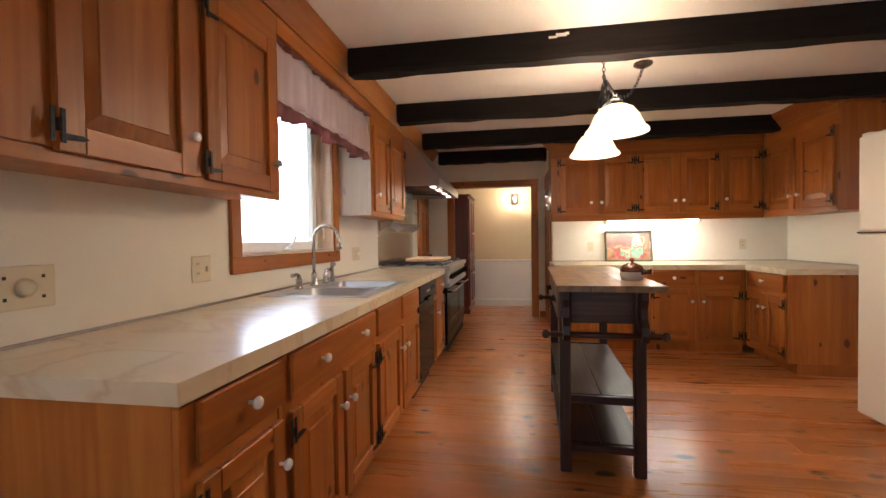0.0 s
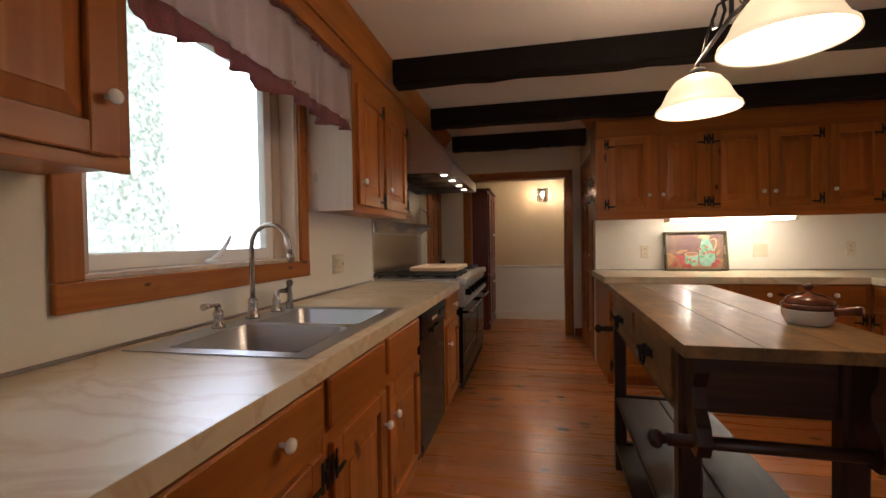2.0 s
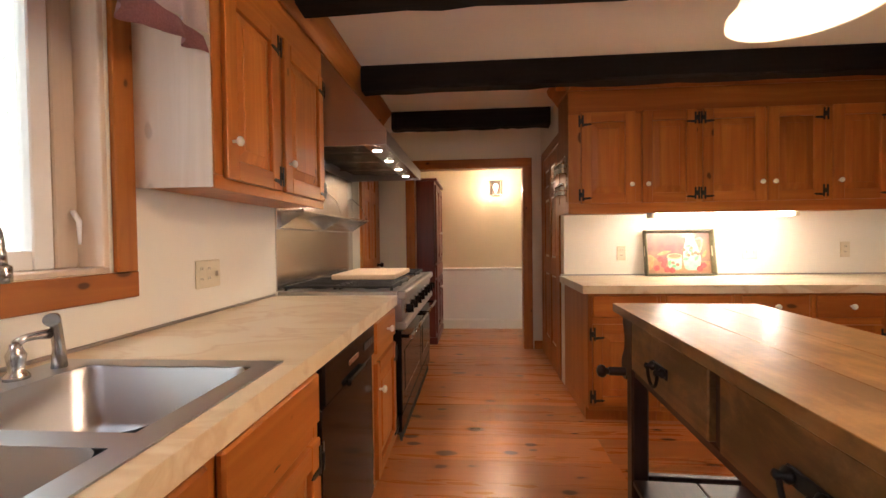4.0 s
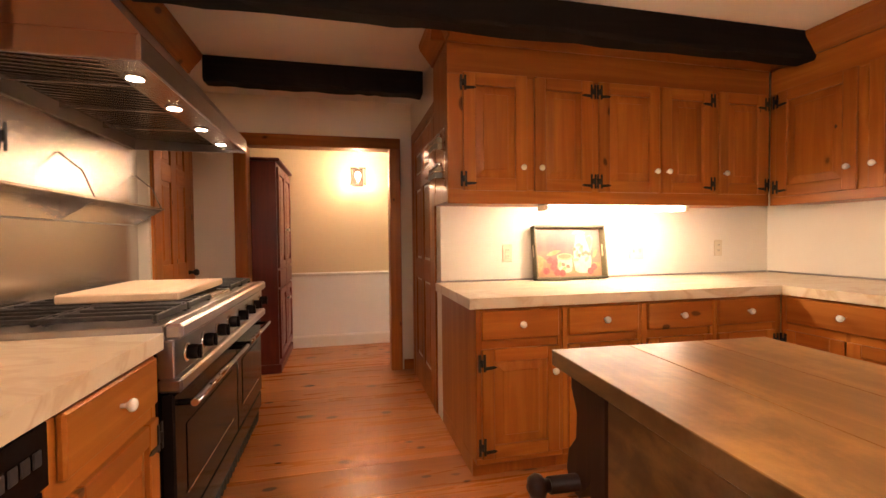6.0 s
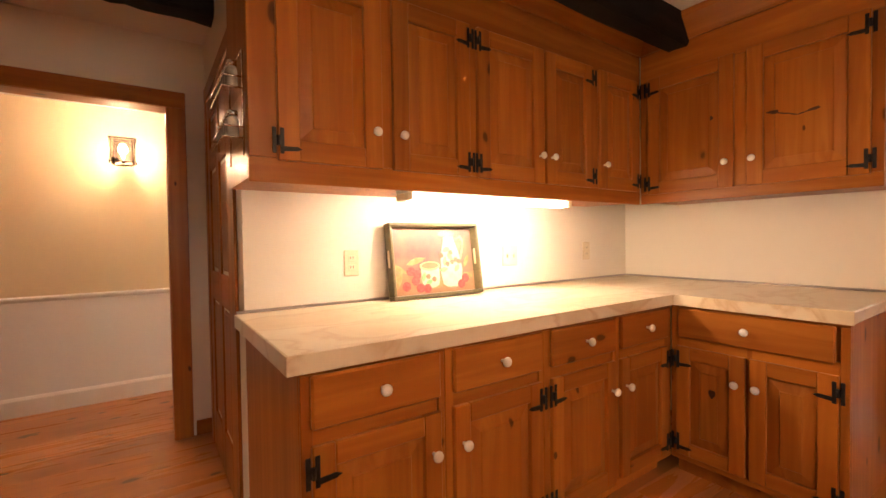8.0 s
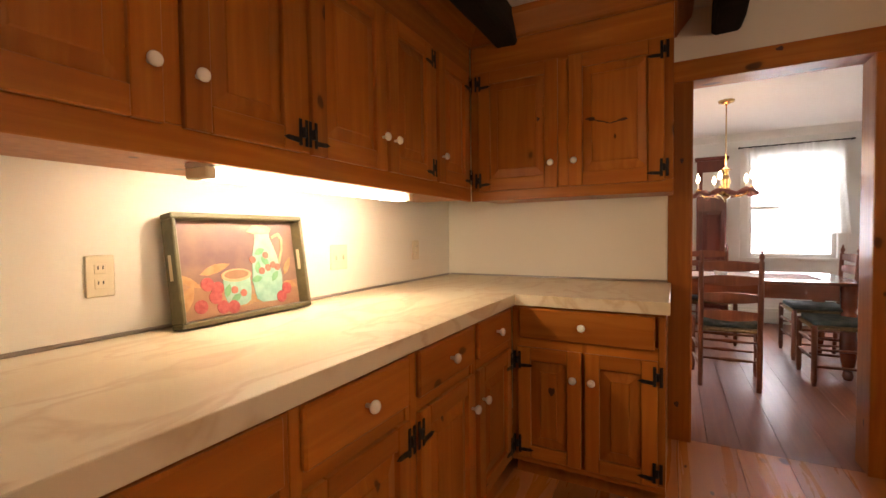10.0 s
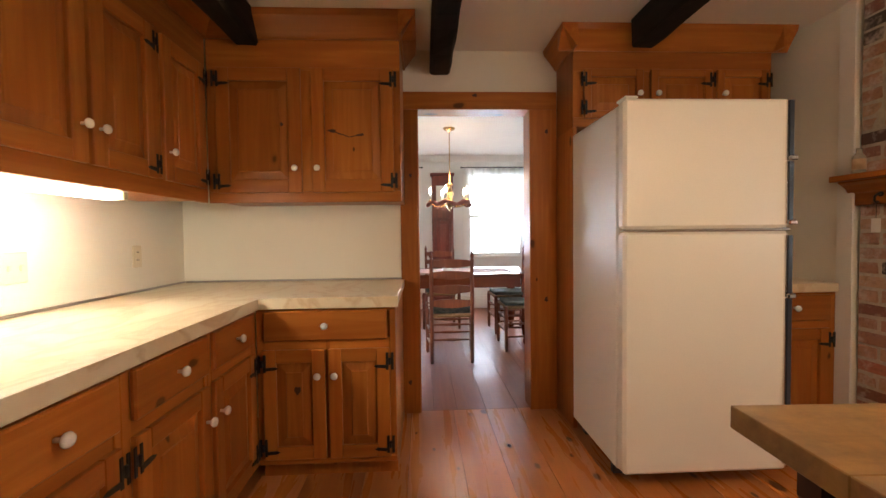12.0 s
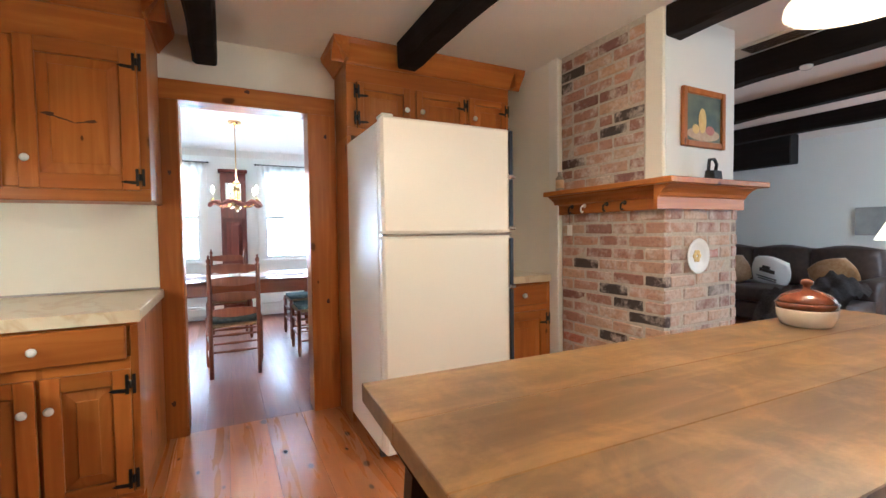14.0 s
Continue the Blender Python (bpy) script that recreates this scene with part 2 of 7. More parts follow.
# ---- mesh helpers ----
def cbox(bm, lo, hi, c=0.0, slot=0, m=None):
    """A box from corner lo to corner hi with all edges chamfered by c."""
    lo, hi = Vector(lo), Vector(hi)
    c = min(c, 0.45 * min(hi[i] - lo[i] for i in range(3)))
    if c <= 0:
        pts = [Vector((x, y, z)) for x in (lo.x, hi.x) for y in (lo.y, hi.y) for z in (lo.z, hi.z)]
        vs = [bm.verts.new(m @ p if m else p) for p in pts]
        for f in ((0, 1, 3, 2), (4, 6, 7, 5), (0, 4, 5, 1), (2, 3, 7, 6), (0, 2, 6, 4), (1, 5, 7, 3)):
            bm.faces.new([vs[i] for i in f]).material_index = slot
        return
    v = {}
    for i in (0, 1):
        for j in (0, 1):
            for k in (0, 1):
                for axis in range(3):
                    p = [(lo, hi)[s][a] for a, s in enumerate((i, j, k))]
                    for a, s in enumerate((i, j, k)):
                        if a != axis:
                            p[a] += -c if s else c
                    p = Vector(p)
                    v[i, j, k, axis] = bm.verts.new(m @ p if m else p)
    faces = []
    for axis in range(3):
        a1, a2 = [a for a in range(3) if a != axis]
        for s in (0, 1):
            ring = []
            for t1, t2 in ((0, 0), (1, 0), (1, 1), (0, 1)):
                key = [0, 0, 0]
                key[axis], key[a1], key[a2] = s, t1, t2
                ring.append(v[(*key, axis)])
            faces.append(ring)
        for t1 in (0, 1):
            for t2 in (0, 1):
                k0, k1 = [0, 0, 0], [0, 0, 0]
                k0[a1], k0[a2], k1[a1], k1[a2] = t1, t2, t1, t2
                k1[axis] = 1
                faces.append([v[(*k0, a1)], v[(*k1, a1)], v[(*k1, a2)], v[(*k0, a2)]])
    for i in (0, 1):
        for j in (0, 1):
            for k in (0, 1):
                faces.append([v[i, j, k, 0], v[i, j, k, 1], v[i, j, k, 2]])
    for f in faces:
        bm.faces.new(f).material_index = slot


def lathe(bm, profile, n=16, m=None, slot=0):
    """Turn a profile of (radius, height) about z."""
    rings = []
    for r, z in profile:
        ring = []
        for k in range(n):
            a = 2 * math.pi * k / n
            p = Vector((r * math.cos(a), r * math.sin(a), z))
            ring.append(bm.verts.new(m @ p if m else p))
        rings.append(ring)
    for a, b in zip(rings, rings[1:]):
        for k in range(n):
            f = bm.faces.new((a[k], a[(k + 1) % n], b[(k + 1) % n], b[k]))
            f.smooth, f.material_index = True, slot
    for ring in (rings[0], rings[-1]):
        bm.faces.new(ring).material_index = slot


def tube(bm, pts, r, n=8, slot=0, close=False):
    """A round bar along points; r may be one radius or one for each point."""
    pts = [Vector(p) for p in pts]
    rings, up = [], None
    for i, p in enumerate(pts):
        a, b = pts[max(i - 1, 0)], pts[min(i + 1, len(pts) - 1)]
        if close:
            a, b = pts[i - 1], pts[(i + 1) % len(pts)]
        d = (b - a).normalized()
        if up is None:
            up = Vector((0, 0, 1)) if abs(d.z) < 0.9 else Vector((1, 0, 0))
        side = d.cross(up).normalized()
        up = side.cross(d).normalized()
        rr = r[i] if isinstance(r, (list, tuple)) else r
        rings.append([bm.verts.new(p + rr * (math.cos(t) * side + math.sin(t) * up)) for t in (2 * math.pi * k / n for k in range(n))])
    pairs = list(zip(rings, rings[1:]))
    if close:
        pairs.append((rings[-1], rings[0]))
    for a, b in pairs:
        for k in range(n):
            f = bm.faces.new((a[k], a[(k + 1) % n], b[(k + 1) % n], b[k]))
            f.smooth, f.material_index = True, slot
    if not close:
        for ring in (rings[0], rings[-1]):
            bm.faces.new(ring).material_index = slot


def extrude_profile(bm, prof, a, b, out, slot=0):
    """Sweep a profile of (out, up) pairs along the line a to b; out is the direction that the profile leans to."""
    a, b, out = Vector(a), Vector(b), Vector(out)
    rows = [[bm.verts.new(p + out * o + Vector((0, 0, u))) for o, u in prof] for p in (a, b)]
    n = len(prof)
    for i in range(n):
        bm.faces.new((rows[0][i], rows[0][(i + 1) % n], rows[1][(i + 1) % n], rows[1][i])).material_index = slot
    for r in rows:
        bm.faces.new(r).material_index = slot


def mesh_of(name, bm, *mats):
    bmesh.ops.recalc_face_normals(bm, faces=bm.faces)
    me = bpy.data.meshes.new(name)
    bm.to_mesh(me)
    bm.free()
    for m in mats:
        me.materials.append(m)
    return me


def part(name, bm, mat, parent, label="", at=None):
    """One mesh object under a thing or a part. bm: a bmesh or shared mesh data."""
    mats = mat if isinstance(mat, (list, tuple)) else [mat]
    me = bm if isinstance(bm, bpy.types.Mesh) else mesh_of(name, bm, *mats)
    ob = new(name, me)
    ob.parent = parent
    if at is not None:
        ob.matrix_local = at
    if label:
        ob["label"] = label
    return ob


def thing(name, m, label, category, group="", kind=""):
    ob = new(name)
    ob.empty_display_size = 0.1
    ob.matrix_world = m
    return tagged(ob, label, category, group, kind)


def whole(name, bm, mat, label, category="", kind="", m=None, group=""):
    """A thing that is one mesh."""
    mats = mat if isinstance(mat, (list, tuple)) else [mat]
    me = bm if isinstance(bm, bpy.types.Mesh) else mesh_of(name, bm, *mats)
    ob = new(name, me)
    if m is not None:
        ob.matrix_world = m
    return tagged(ob, label, category, group, kind)


def boxes(*args):
    bm = bmesh.new()
    for a in args:
        cbox(bm, *a)
    return bm


B = bmesh.new

# ---- the large structure ----
CEIL, BEAM_Z = 2.385, 2.225
EX, NY = 3.092, 5.235        # east wall, wall behind the long counter
SY = -3.5


def wall_with_holes(name, axis, face, back, lo, hi, holes, mat, label, top=CEIL + 0.02):
    """A thick wall between two planes on one axis; holes are (lo, hi, bottom, top) along the other."""
    bm = B()

    def piece(a, b, z0, z1):
        if b - a < 1e-4 or z1 - z0 < 1e-4:
            return
        f0, f1 = min(face, back), max(face, back)
        if axis == "x":
            cbox(bm, (f0, a, z0), (f1, b, z1))
        else:
            cbox(bm, (a, f0, z0), (b, f1, z1))
    at = lo
    for a, b, z0, z1 in sorted(holes):
        piece(at, a, 0, top)
        piece(a, b, 0, z0)
        piece(a, b, z1, top)
        at = b
    piece(at, hi, 0, top)
    return whole(name, bm, mat, label, "wall", "structure")


# The opening at negative y is unseen, cut only for the added side lamp.
wall_with_holes("wall_west", "x", WX, WX - 0.18, SY, 8.2, [(-2.5, -1.3, 0.9, 2.1), (1.80, 2.945, 1.11, 2.12)], WALL, "cream painted plaster kitchen wall with a window")
wall_with_holes("wall_east", "x", EX, EX + 0.14, 1.42, NY + 0.12, [(2.97, 3.735, 0, 2.015)], WALL, "cream painted wall with a cased doorway to the dining room")
wall_with_holes("wall_north", "y", NY, NY + 0.12, 0.50, EX, [], WALL, "cream painted wall behind the long counter")
wall_with_holes("wall_closet", "x", 0.50, 0.62, NY + 0.12, 6.40, [], WALL, "cream wall with a pine closet door")
wall_with_holes("wall_hall", "y", 6.40, 6.52, WX, 0.62, [(-0.90, 0.312, 0, 1.99)], WALL, "cream wall with a cased opening to the hall")
wall_with_holes("wall_hall_back", "y", 7.47, 7.59, WX, 1.4, [], HALL_WALL, "buff painted hall wall with a white chair rail")
wall_with_holes("wall_hall_east", "x", 1.4, 1.52, 6.52, 7.47, [], HALL_WALL, "buff painted hall end wall")
wall_with_holes("wall_niche", "y", 1.42, 1.30, 2.43, EX + 0.14, [], WALL, "cream wall of the niche beside the chimney")
# The opening in the south wall is unseen, added to let daylight in.
wall_with_holes("wall_living_south", "y", SY, SY - 0.12, WX - 0.18, 6.2, [(-1.0, 0.9, 0.9, 2.1)], WALL_PALE, "pale living room wall with an unseen added window")
wall_with_holes("wall_living_east", "x", 6.2, 6.32, SY - 0.12, 1.30, [], WALL_PALE, "pale grey living room wall")
wall_with_holes("wall_living_north", "y", 1.30, 1.42, EX + 0.14, 6.32, [], WALL_PALE, "pale wall between living and dining rooms")
wall_with_holes("wall_dining_east", "x", 7.1, 7.24, 1.42, 5.6, [(2.08, 2.96, 0.84, 2.1), (3.80, 4.68, 0.84, 2.1)], WALL_PALE, "white dining room wall with two windows")
wall_with_holes("wall_dining_north", "y", 5.6, 5.72, EX + 0.14, 7.24, [], WALL_PALE, "white dining room side wall")
wall_with_holes("wall_dining_south", "y", 1.42, 1.50, 6.32, 7.24, [], WALL_PALE, "white dining room corner wall")
whole("ceiling", boxes(((WX - 0.18, SY - 0.12, CEIL), (EX + 0.07, 8.2, CEIL + 0.1)), ((EX + 0.07, SY - 0.12, CEIL), (6.32, 1.36, CEIL + 0.1))), CEILING, "smooth white kitchen ceiling", "ceiling", "structure")
whole("ceiling_dining", boxes(((EX + 0.07, 1.36, 2.43), (7.24, 5.72, 2.53))), CEILING, "white dining room ceiling", "ceiling", "structure")

# chair rail and baseboards of the hall
bm = B()
extrude_profile(bm, [(0, 0), (0.012, 0), (0.028, 0.018), (0.03, 0.03), (0, 0.04)], (WX, 7.47, 0.78), (1.4, 7.47, 0.78), (0, -1, 0))
whole("trim_hall_chair_rail", bm, TRIM_WHITE, "white painted chair rail on the hall wall", "trim", "structure")
whole("wainscot_hall", boxes(((WX, 7.458, 0.13), (1.4, 7.47, 0.78))), WALL_PALE, "white painted lower hall wall", "wall", "structure")
bm = B()
extrude_profile(bm, [(0, 0), (0.018, 0), (0.018, 0.11), (0.008, 0.13), (0, 0.13)], (WX, 7.458, 0), (1.4, 7.458, 0), (0, -1, 0))
whole("baseboard_hall", bm, TRIM_WHITE, "white painted hall baseboard", "baseboard", "structure")
whole("baseboard_passage", boxes(((0.41, 6.385, 0), (0.498, 6.40, 0.09), 0.003)), PINE_X, "stained pine baseboard by the hall opening", "baseboard", "structure")

# ceiling beams
rng = random.Random(4)


def beam(y, x0, x1, name="ceiling_beam"):
    bm = B()
    n = 26
    half = 0.066
    rows = []
    for i in range(n + 1):
        x = x0 + (x1 - x0) * i / n
        j = [rng.uniform(-0.006, 0.006) for _ in range(6)]
        rows.append([bm.verts.new(p) for p in ((x, y - half, CEIL), (x, y - half + j[0], BEAM_Z + 0.016 + j[1]), (x, y - half + 0.016 + j[2], BEAM_Z + j[3]),
                                               (x, y + half - 0.016 + j[4], BEAM_Z + j[5]), (x, y + half + j[0], BEAM_Z + 0.016 - j[1]), (x, y + half, CEIL))])
    for a, b in zip(rows, rows[1:]):
        for k in range(5):
            bm.faces.new((a[k], a[k + 1], b[k + 1], b[k]))
    bm.faces.new(rows[0])
    bm.faces.new(rows[-1])
    return whole(name, bm, BEAM, "rough black-stained timber beam under the ceiling", "beam", "", group="ceiling beams")


for y, x0, x1 in ((5.70, -0.98, 0.47), (4.64, -0.98, 2.70), (3.57, -0.98, EX), (2.44, -0.98, 2.66), (1.31, -0.98, 1.64), (0.18, -0.98, 6.19), (-0.95, -0.98, 6.19), (-2.08, -0.98, 6.19)):
    beam_ = beam(y, x0, x1)
    if y == 2.44:
        bm = B()
        for u0, u1, w0, w1 in ((0.245, 0.292, 2.336, 2.349), (0.285, 0.345, 2.343, 2.362), (0.335, 0.358, 2.350, 2.366)):
            cbox(bm, (u0, y - 0.0695, w0), (u1, y - 0.064, w1), 0.002)
        part("bare_patch", bm, CEILING, beam_, "pale patch where the stain has chipped off")
whole("ceiling_girder", boxes(((2.95, -3.0, 2.01), (6.19, -2.8, CEIL - 0.001), 0.012)), BEAM, "heavy dark timber girder across the living room", "beam")


def casing(name, label, plane, out, a, b, top, w, axis, mat_v, mat_h, over=0.02, extra=0.0):
    """Flat boards round an opening from a to b; out is the side of the wall that they stand on."""
    t = thing(name, Matrix(), label, "door frame", kind="structure")
    p0, p1 = (plane, plane + out * over) if out > 0 else (plane - over, plane)

    def bd(nm, lo, hi, z0, z1, mat):
        bm = B()
        if axis == "x":
            cbox(bm, (p0, lo, z0), (p1, hi, z1), 0.003)
        else:
            cbox(bm, (lo, p0, z0), (hi, p1, z1), 0.003)
        part(nm, bm, mat, t)
    bd("side_board", a - w - extra, a, 0, top, mat_v)
    bd("side_board", b, b + w, 0, top, mat_v)
    bd("head_board", a - w - extra, b + w, top + 0.0005, top + w, mat_h)
    return t


def jamb(parent, axis, f0, f1, a, b, top, mat_v, mat_h, th=0.018):
    for lo, hi, z0, z1, mat in ((a, a + th, 0, top - th, mat_v), (b - th, b, 0, top - th, mat_v), (a, b, top - th + 0.0005, top, mat_h)):
        bm = B()
        if axis == "x":
            cbox(bm, (f0, lo, z0), (f1, hi, z1), 0.002)
        else:
            cbox(bm, (lo, f0, z0), (hi, f1, z1), 0.002)
        part("jamb_board", bm, mat, parent)


c = casing("door_frame_dining", "knotty pine casing round the dining room doorway", EX, -1, 2.985, 3.725, 2.0, 0.115, "x", PINE_V, PINE_Y, extra=0.066)
DINING_CASING = c
jamb(c, "x", EX - 0.012, EX + 0.15, 2.968, 3.737, 2.018, PINE_V, PINE_Y)
c = casing("door_frame_hall", "dark pine casing round the hall opening", 6.40, -1, -0.885, 0.30, 1.975, 0.095, "y", PINE_V, PINE_X)
jamb(c, "y", 6.39, 6.53, -0.90, 0.313, 1.99, PINE_V, PINE_X)


# ---- cabinet parts ----
def knob_mesh():
    bm = B()
    m = Matrix.Rotation(radians(90), 4, "X")
    lathe(bm, [(0.006, 0), (0.006, 0.012), (0.010, 0.016), (0.0165, 0.022), (0.0175, 0.028), (0.014, 0.034), (0.006, 0.037)], 14, m)
    return mesh_of("knob", bm, CERAMIC)


def hinge_mesh(flip):
    """Black strap hinge: two upright leaves and a pointed strap."""
    s = -1 if flip else 1
    bm = B()
    for lo, hi in (((-0.020, -0.004, -0.042), (-0.007, 0, 0.042)), ((0.005, -0.004, -0.042), (0.018, 0, 0.042)), ((-0.010, -0.0045, -0.016), (0.008, 0, 0.016))):
        x0, x1 = sorted((s * lo[0], s * hi[0]))
        cbox(bm, (x0, lo[1], lo[2]), (x1, hi[1], hi[2]), 0.0015)
    ends = [(0.016, -0.034), (0.060, -0.030), (0.076, -0.023), (0.060, -0.016), (0.016, -0.018)]
    a = [bm.verts.new((s * x, -0.004, z)) for x, z in ends]
    b = [bm.verts.new((s * x, 0, z)) for x, z in ends]
    bm.faces.new(a)
    for i in range(5):
        bm.faces.new((a[i], a[(i + 1) % 5], b[(i + 1) % 5], b[i]))
    tube(bm, [(0, -0.006, -0.016), (0, -0.006, 0.016)], 0.0055, 8)
    return mesh_of("hinge", bm, IRON)


KNOB, HINGE_L, HINGE_R = knob_mesh(), hinge_mesh(False), hinge_mesh(True)


def raised_panel(bm, x0, x1, z0, z1, y_back, y_top, bev=0.045):
    """A panel whose field stands up out of sloped borders."""
    o = [bm.verts.new(p) for p in ((x0, y_back, z0), (x1, y_back, z0), (x1, y_back, z1), (x0, y_back, z1))]
    i1 = [bm.verts.new(p) for p in ((x0 + bev, y_top + 0.0035, z0 + bev), (x1 - bev, y_top + 0.0035, z0 + bev), (x1 - bev, y_top + 0.0035, z1 - bev), (x0 + bev, y_top + 0.0035, z1 - bev))]
    i2 = [bm.verts.new(p) for p in ((x0 + bev + 0.003, y_top, z0 + bev + 0.003), (x1 - bev - 0.003, y_top, z0 + bev + 0.003), (x1 - bev - 0.003, y_top, z1 - bev - 0.003), (x0 + bev + 0.003, y_top, z1 - bev - 0.003))]
    for a, b in ((o, i1), (i1, i2)):
        for k in range(4):
            bm.faces.new((a[k], a[(k + 1) % 4], b[(k + 1) % 4], b[k]))
    bm.faces.new(i2)


def panel_door(parent, x0, x1, z0, z1, knob=None, hinge=None, rail=0.062, y=0.0, name="door", mats=None, knob_z=None):
    """A framed raised-panel door on the face plane y; knob and hinge name the side."""
    t = 0.02
    bm = B()
    w, h = x1 - x0, z1 - z0
    mv, mh = mats or (PINE_V, PINE_X)
    raised_panel(bm, rail, w - rail, rail, h - rail, -0.003, -0.017)
    d = part(name, bm, mv, parent, at=Matrix.Translation((x0, y, z0)))
    for a in (0, w - rail):
        part("stile", boxes(((a, -t, 0), (a + rail, 0, h), 0.003)), mv, d)
    for a in (0, h - rail):
        part("rail", boxes(((rail, -t, a), (w - rail, 0, a + rail), 0.003)), mh, d)
    if knob:
        kx = 0.032 if knob == "l" else w - 0.032
        part("knob", KNOB, None, d, "white porcelain knob", Matrix.Translation((kx, -t, knob_z if knob_z is not None else h * 0.5)))
    if hinge:
        for hz in (0.062, h - 0.062):
            part("hinge", HINGE_L if hinge == "l" else HINGE_R, None, d, "black iron strap hinge", Matrix.Translation((0.0 if hinge == "l" else w, -t - 0.0005, hz)))
    return d


def drawer_front(parent, x0, x1, z0, z1, knobs=1, y=0.0, with_knob=True):
    bm = B()
    w, h = x1 - x0, z1 - z0
    cbox(bm, (0, -0.02, 0), (w, 0, h), 0.006)
    d = part("drawer_front", bm, PINE_X, parent, at=Matrix.Translation((x0, y, z0)))
    if with_knob:
        for k in range(knobs):
            part("knob", KNOB, None, d, "white porcelain knob", Matrix.Translation((w * (k + 0.5) / knobs if knobs == 1 else w * (0.25 + 0.5 * k), -0.02, h * 0.52)))
    return d


def base_cabinet(m, x0, x1, depth, drawers, doors, label, kick=0.07, top=0.8435, group="base cabinets", face_mat=None, body_top=None):
    """drawers: (x0, x1, knobs); doors: (x0, x1, knob side, hinge side)."""
    t = thing("base_cabinet", m @ Matrix.Translation((x0, 0, 0)), label, "cabinet", group)
    bm = B()
    w = x1 - x0
    cbox(bm, (0.001, 0.018, 0.09), (w - 0.001, depth, body_top or top), 0.002)
    if body_top:
        cbox(bm, (0.001, 0.018, body_top + 0.0005), (w - 0.001, 0.036, top), 0.0)
    cbox(bm, (0.001, kick, 0.0), (w - 0.001, depth, 0.0895), 0.0)
    part("body", bm, PINE_V, t)
    # face frame
    for lo, hi in (((0.001, 0, 0.09), (w - 0.001, 0.0178, 0.118)), ((0.001, 0, top - 0.014), (w - 0.001, 0.0178, top)), ((0.03, 0.0004, 0.640), (w - 0.03, 0.017, 0.698))):
        part("frame_rail", boxes((lo, hi, 0.002)), PINE_X, t)
    edges = [0.001] + [e - x0 for d in doors for e in d[:2]] + [w - 0.001]
    for a, b in zip(edges[::2], edges[1::2]):
        part("frame_stile", boxes(((a, 0, 0.1185), (max(b + 0.008, a + 0.02) if b < w - 0.002 else b, 0.0175, top - 0.0145), 0.002)), PINE_V, t)
    for a, b, k in drawers:
        drawer_front(t, a - x0, b - x0, 0.690, 0.832, k)
    for a, b, kn, hi in doors:
        panel_door(t, a - x0, b - x0, 0.122, 0.648, kn, hi, knob_z=0.405)
    return t


def crown(parent_name, pts, outs, label, z0=2.255):
    """Stepped crown moulding along straight runs."""
    prof = [(0, 0), (0.012, 0), (0.016, 0.012), (0.022, 0.02), (0.05, 0.058), (0.075, 0.088), (0.082, 0.095), (0.09, 0.128), (0, 0.128)]
    t = thing(parent_name, Matrix(), label, "moulding", "", "structure")
    for (a, b), o in zip(pts, outs):
        bm = B()
        extrude_profile(bm, prof, (*a, z0), (*b, z0), o)
        part("moulding", bm, PINE_X if abs(a[0] - b[0]) > abs(a[1] - b[1]) else PINE_Y, t)
    return t


def wall_cabinet(m, x0, x1, depth, z0, doors, label, door_z=(1.445, 2.095), top=CEIL - 0.002, group="wall cabinets", knob_z=0.13, rail=0.07):
    t = thing("wall_cabinet", m @ Matrix.Translation((x0, 0, z0)), label, "cabinet", group)
    w = x1 - x0
    bm = B()
    cbox(bm, (0.001, 0.018, 0.012), (w - 0.001, depth, top - z0), 0.002)
    part("body", bm, PINE_V, t)
    for lo, hi in (((0.001, 0, 0), (w - 0.001, 0.0178, door_z[0] - z0 + 0.008)), ((0.001, 0, door_z[1] - z0 - 0.008), (w - 0.001, 0.0178, top - z0))):
        part("frame_rail", boxes((lo, hi, 0.003)), PINE_X, t)
    edges = [0.001] + [e - x0 for d in doors for e in d[:2]] + [w - 0.001]
    for a, b in zip(edges[::2], edges[1::2]):
        lo = max(a - 0.008, 0.001)
        hi = min(max(b + 0.008, lo + 0.02), w - 0.001)
        part("frame_stile", boxes(((lo, 0, door_z[0] - z0 + 0.0085), (hi, 0.0175, door_z[1] - z0 - 0.0085), 0.002)), PINE_V, t)
    for a, b, kn, hi in doors:
        panel_door(t, a - x0, b - x0, door_z[0] - z0, door_z[1] - z0, kn, hi, rail, knob_z=knob_z)
    return t


PALE_BOARD = wood("pale_bare_pine", "z", (0.66, 0.55, 0.42), (0.60, 0.48, 0.35), (0.48, 0.35, 0.23), 0.4, 0.3)
# frames of the three cabinet runs: x along the run, y into it
RUN_W = pose(-0.675, 0, 0, 0, 0, 90)
RUN_N = pose(0, 4.495, 0, 0, 0, 0)
RUN_E = pose(2.312, 0, 0, 0, 0, -90)
UP_W = pose(-1.065, 0, 0, 0, 0, 90)
UP_N = pose(0, 4.862, 0, 0, 0, 0)
UP_E = pose(2.662, 0, 0, 0, 0, -90)
PINEBASE = "knotty pine base cabinet with white porcelain knobs"
base_cabinet(RUN_W, 0.60, 1.015, 0.675, [(0.643, 0.99, 1)], [(0.643, 0.99, "r", "l")], PINEBASE + " at the counter end")
base_cabinet(RUN_W, 1.015, 1.89, 0.675, [(1.04, 1.87, 2)], [(1.04, 1.44, "r", "l"), (1.47, 1.86, "l", "r")], PINEBASE + " and a wide drawer")
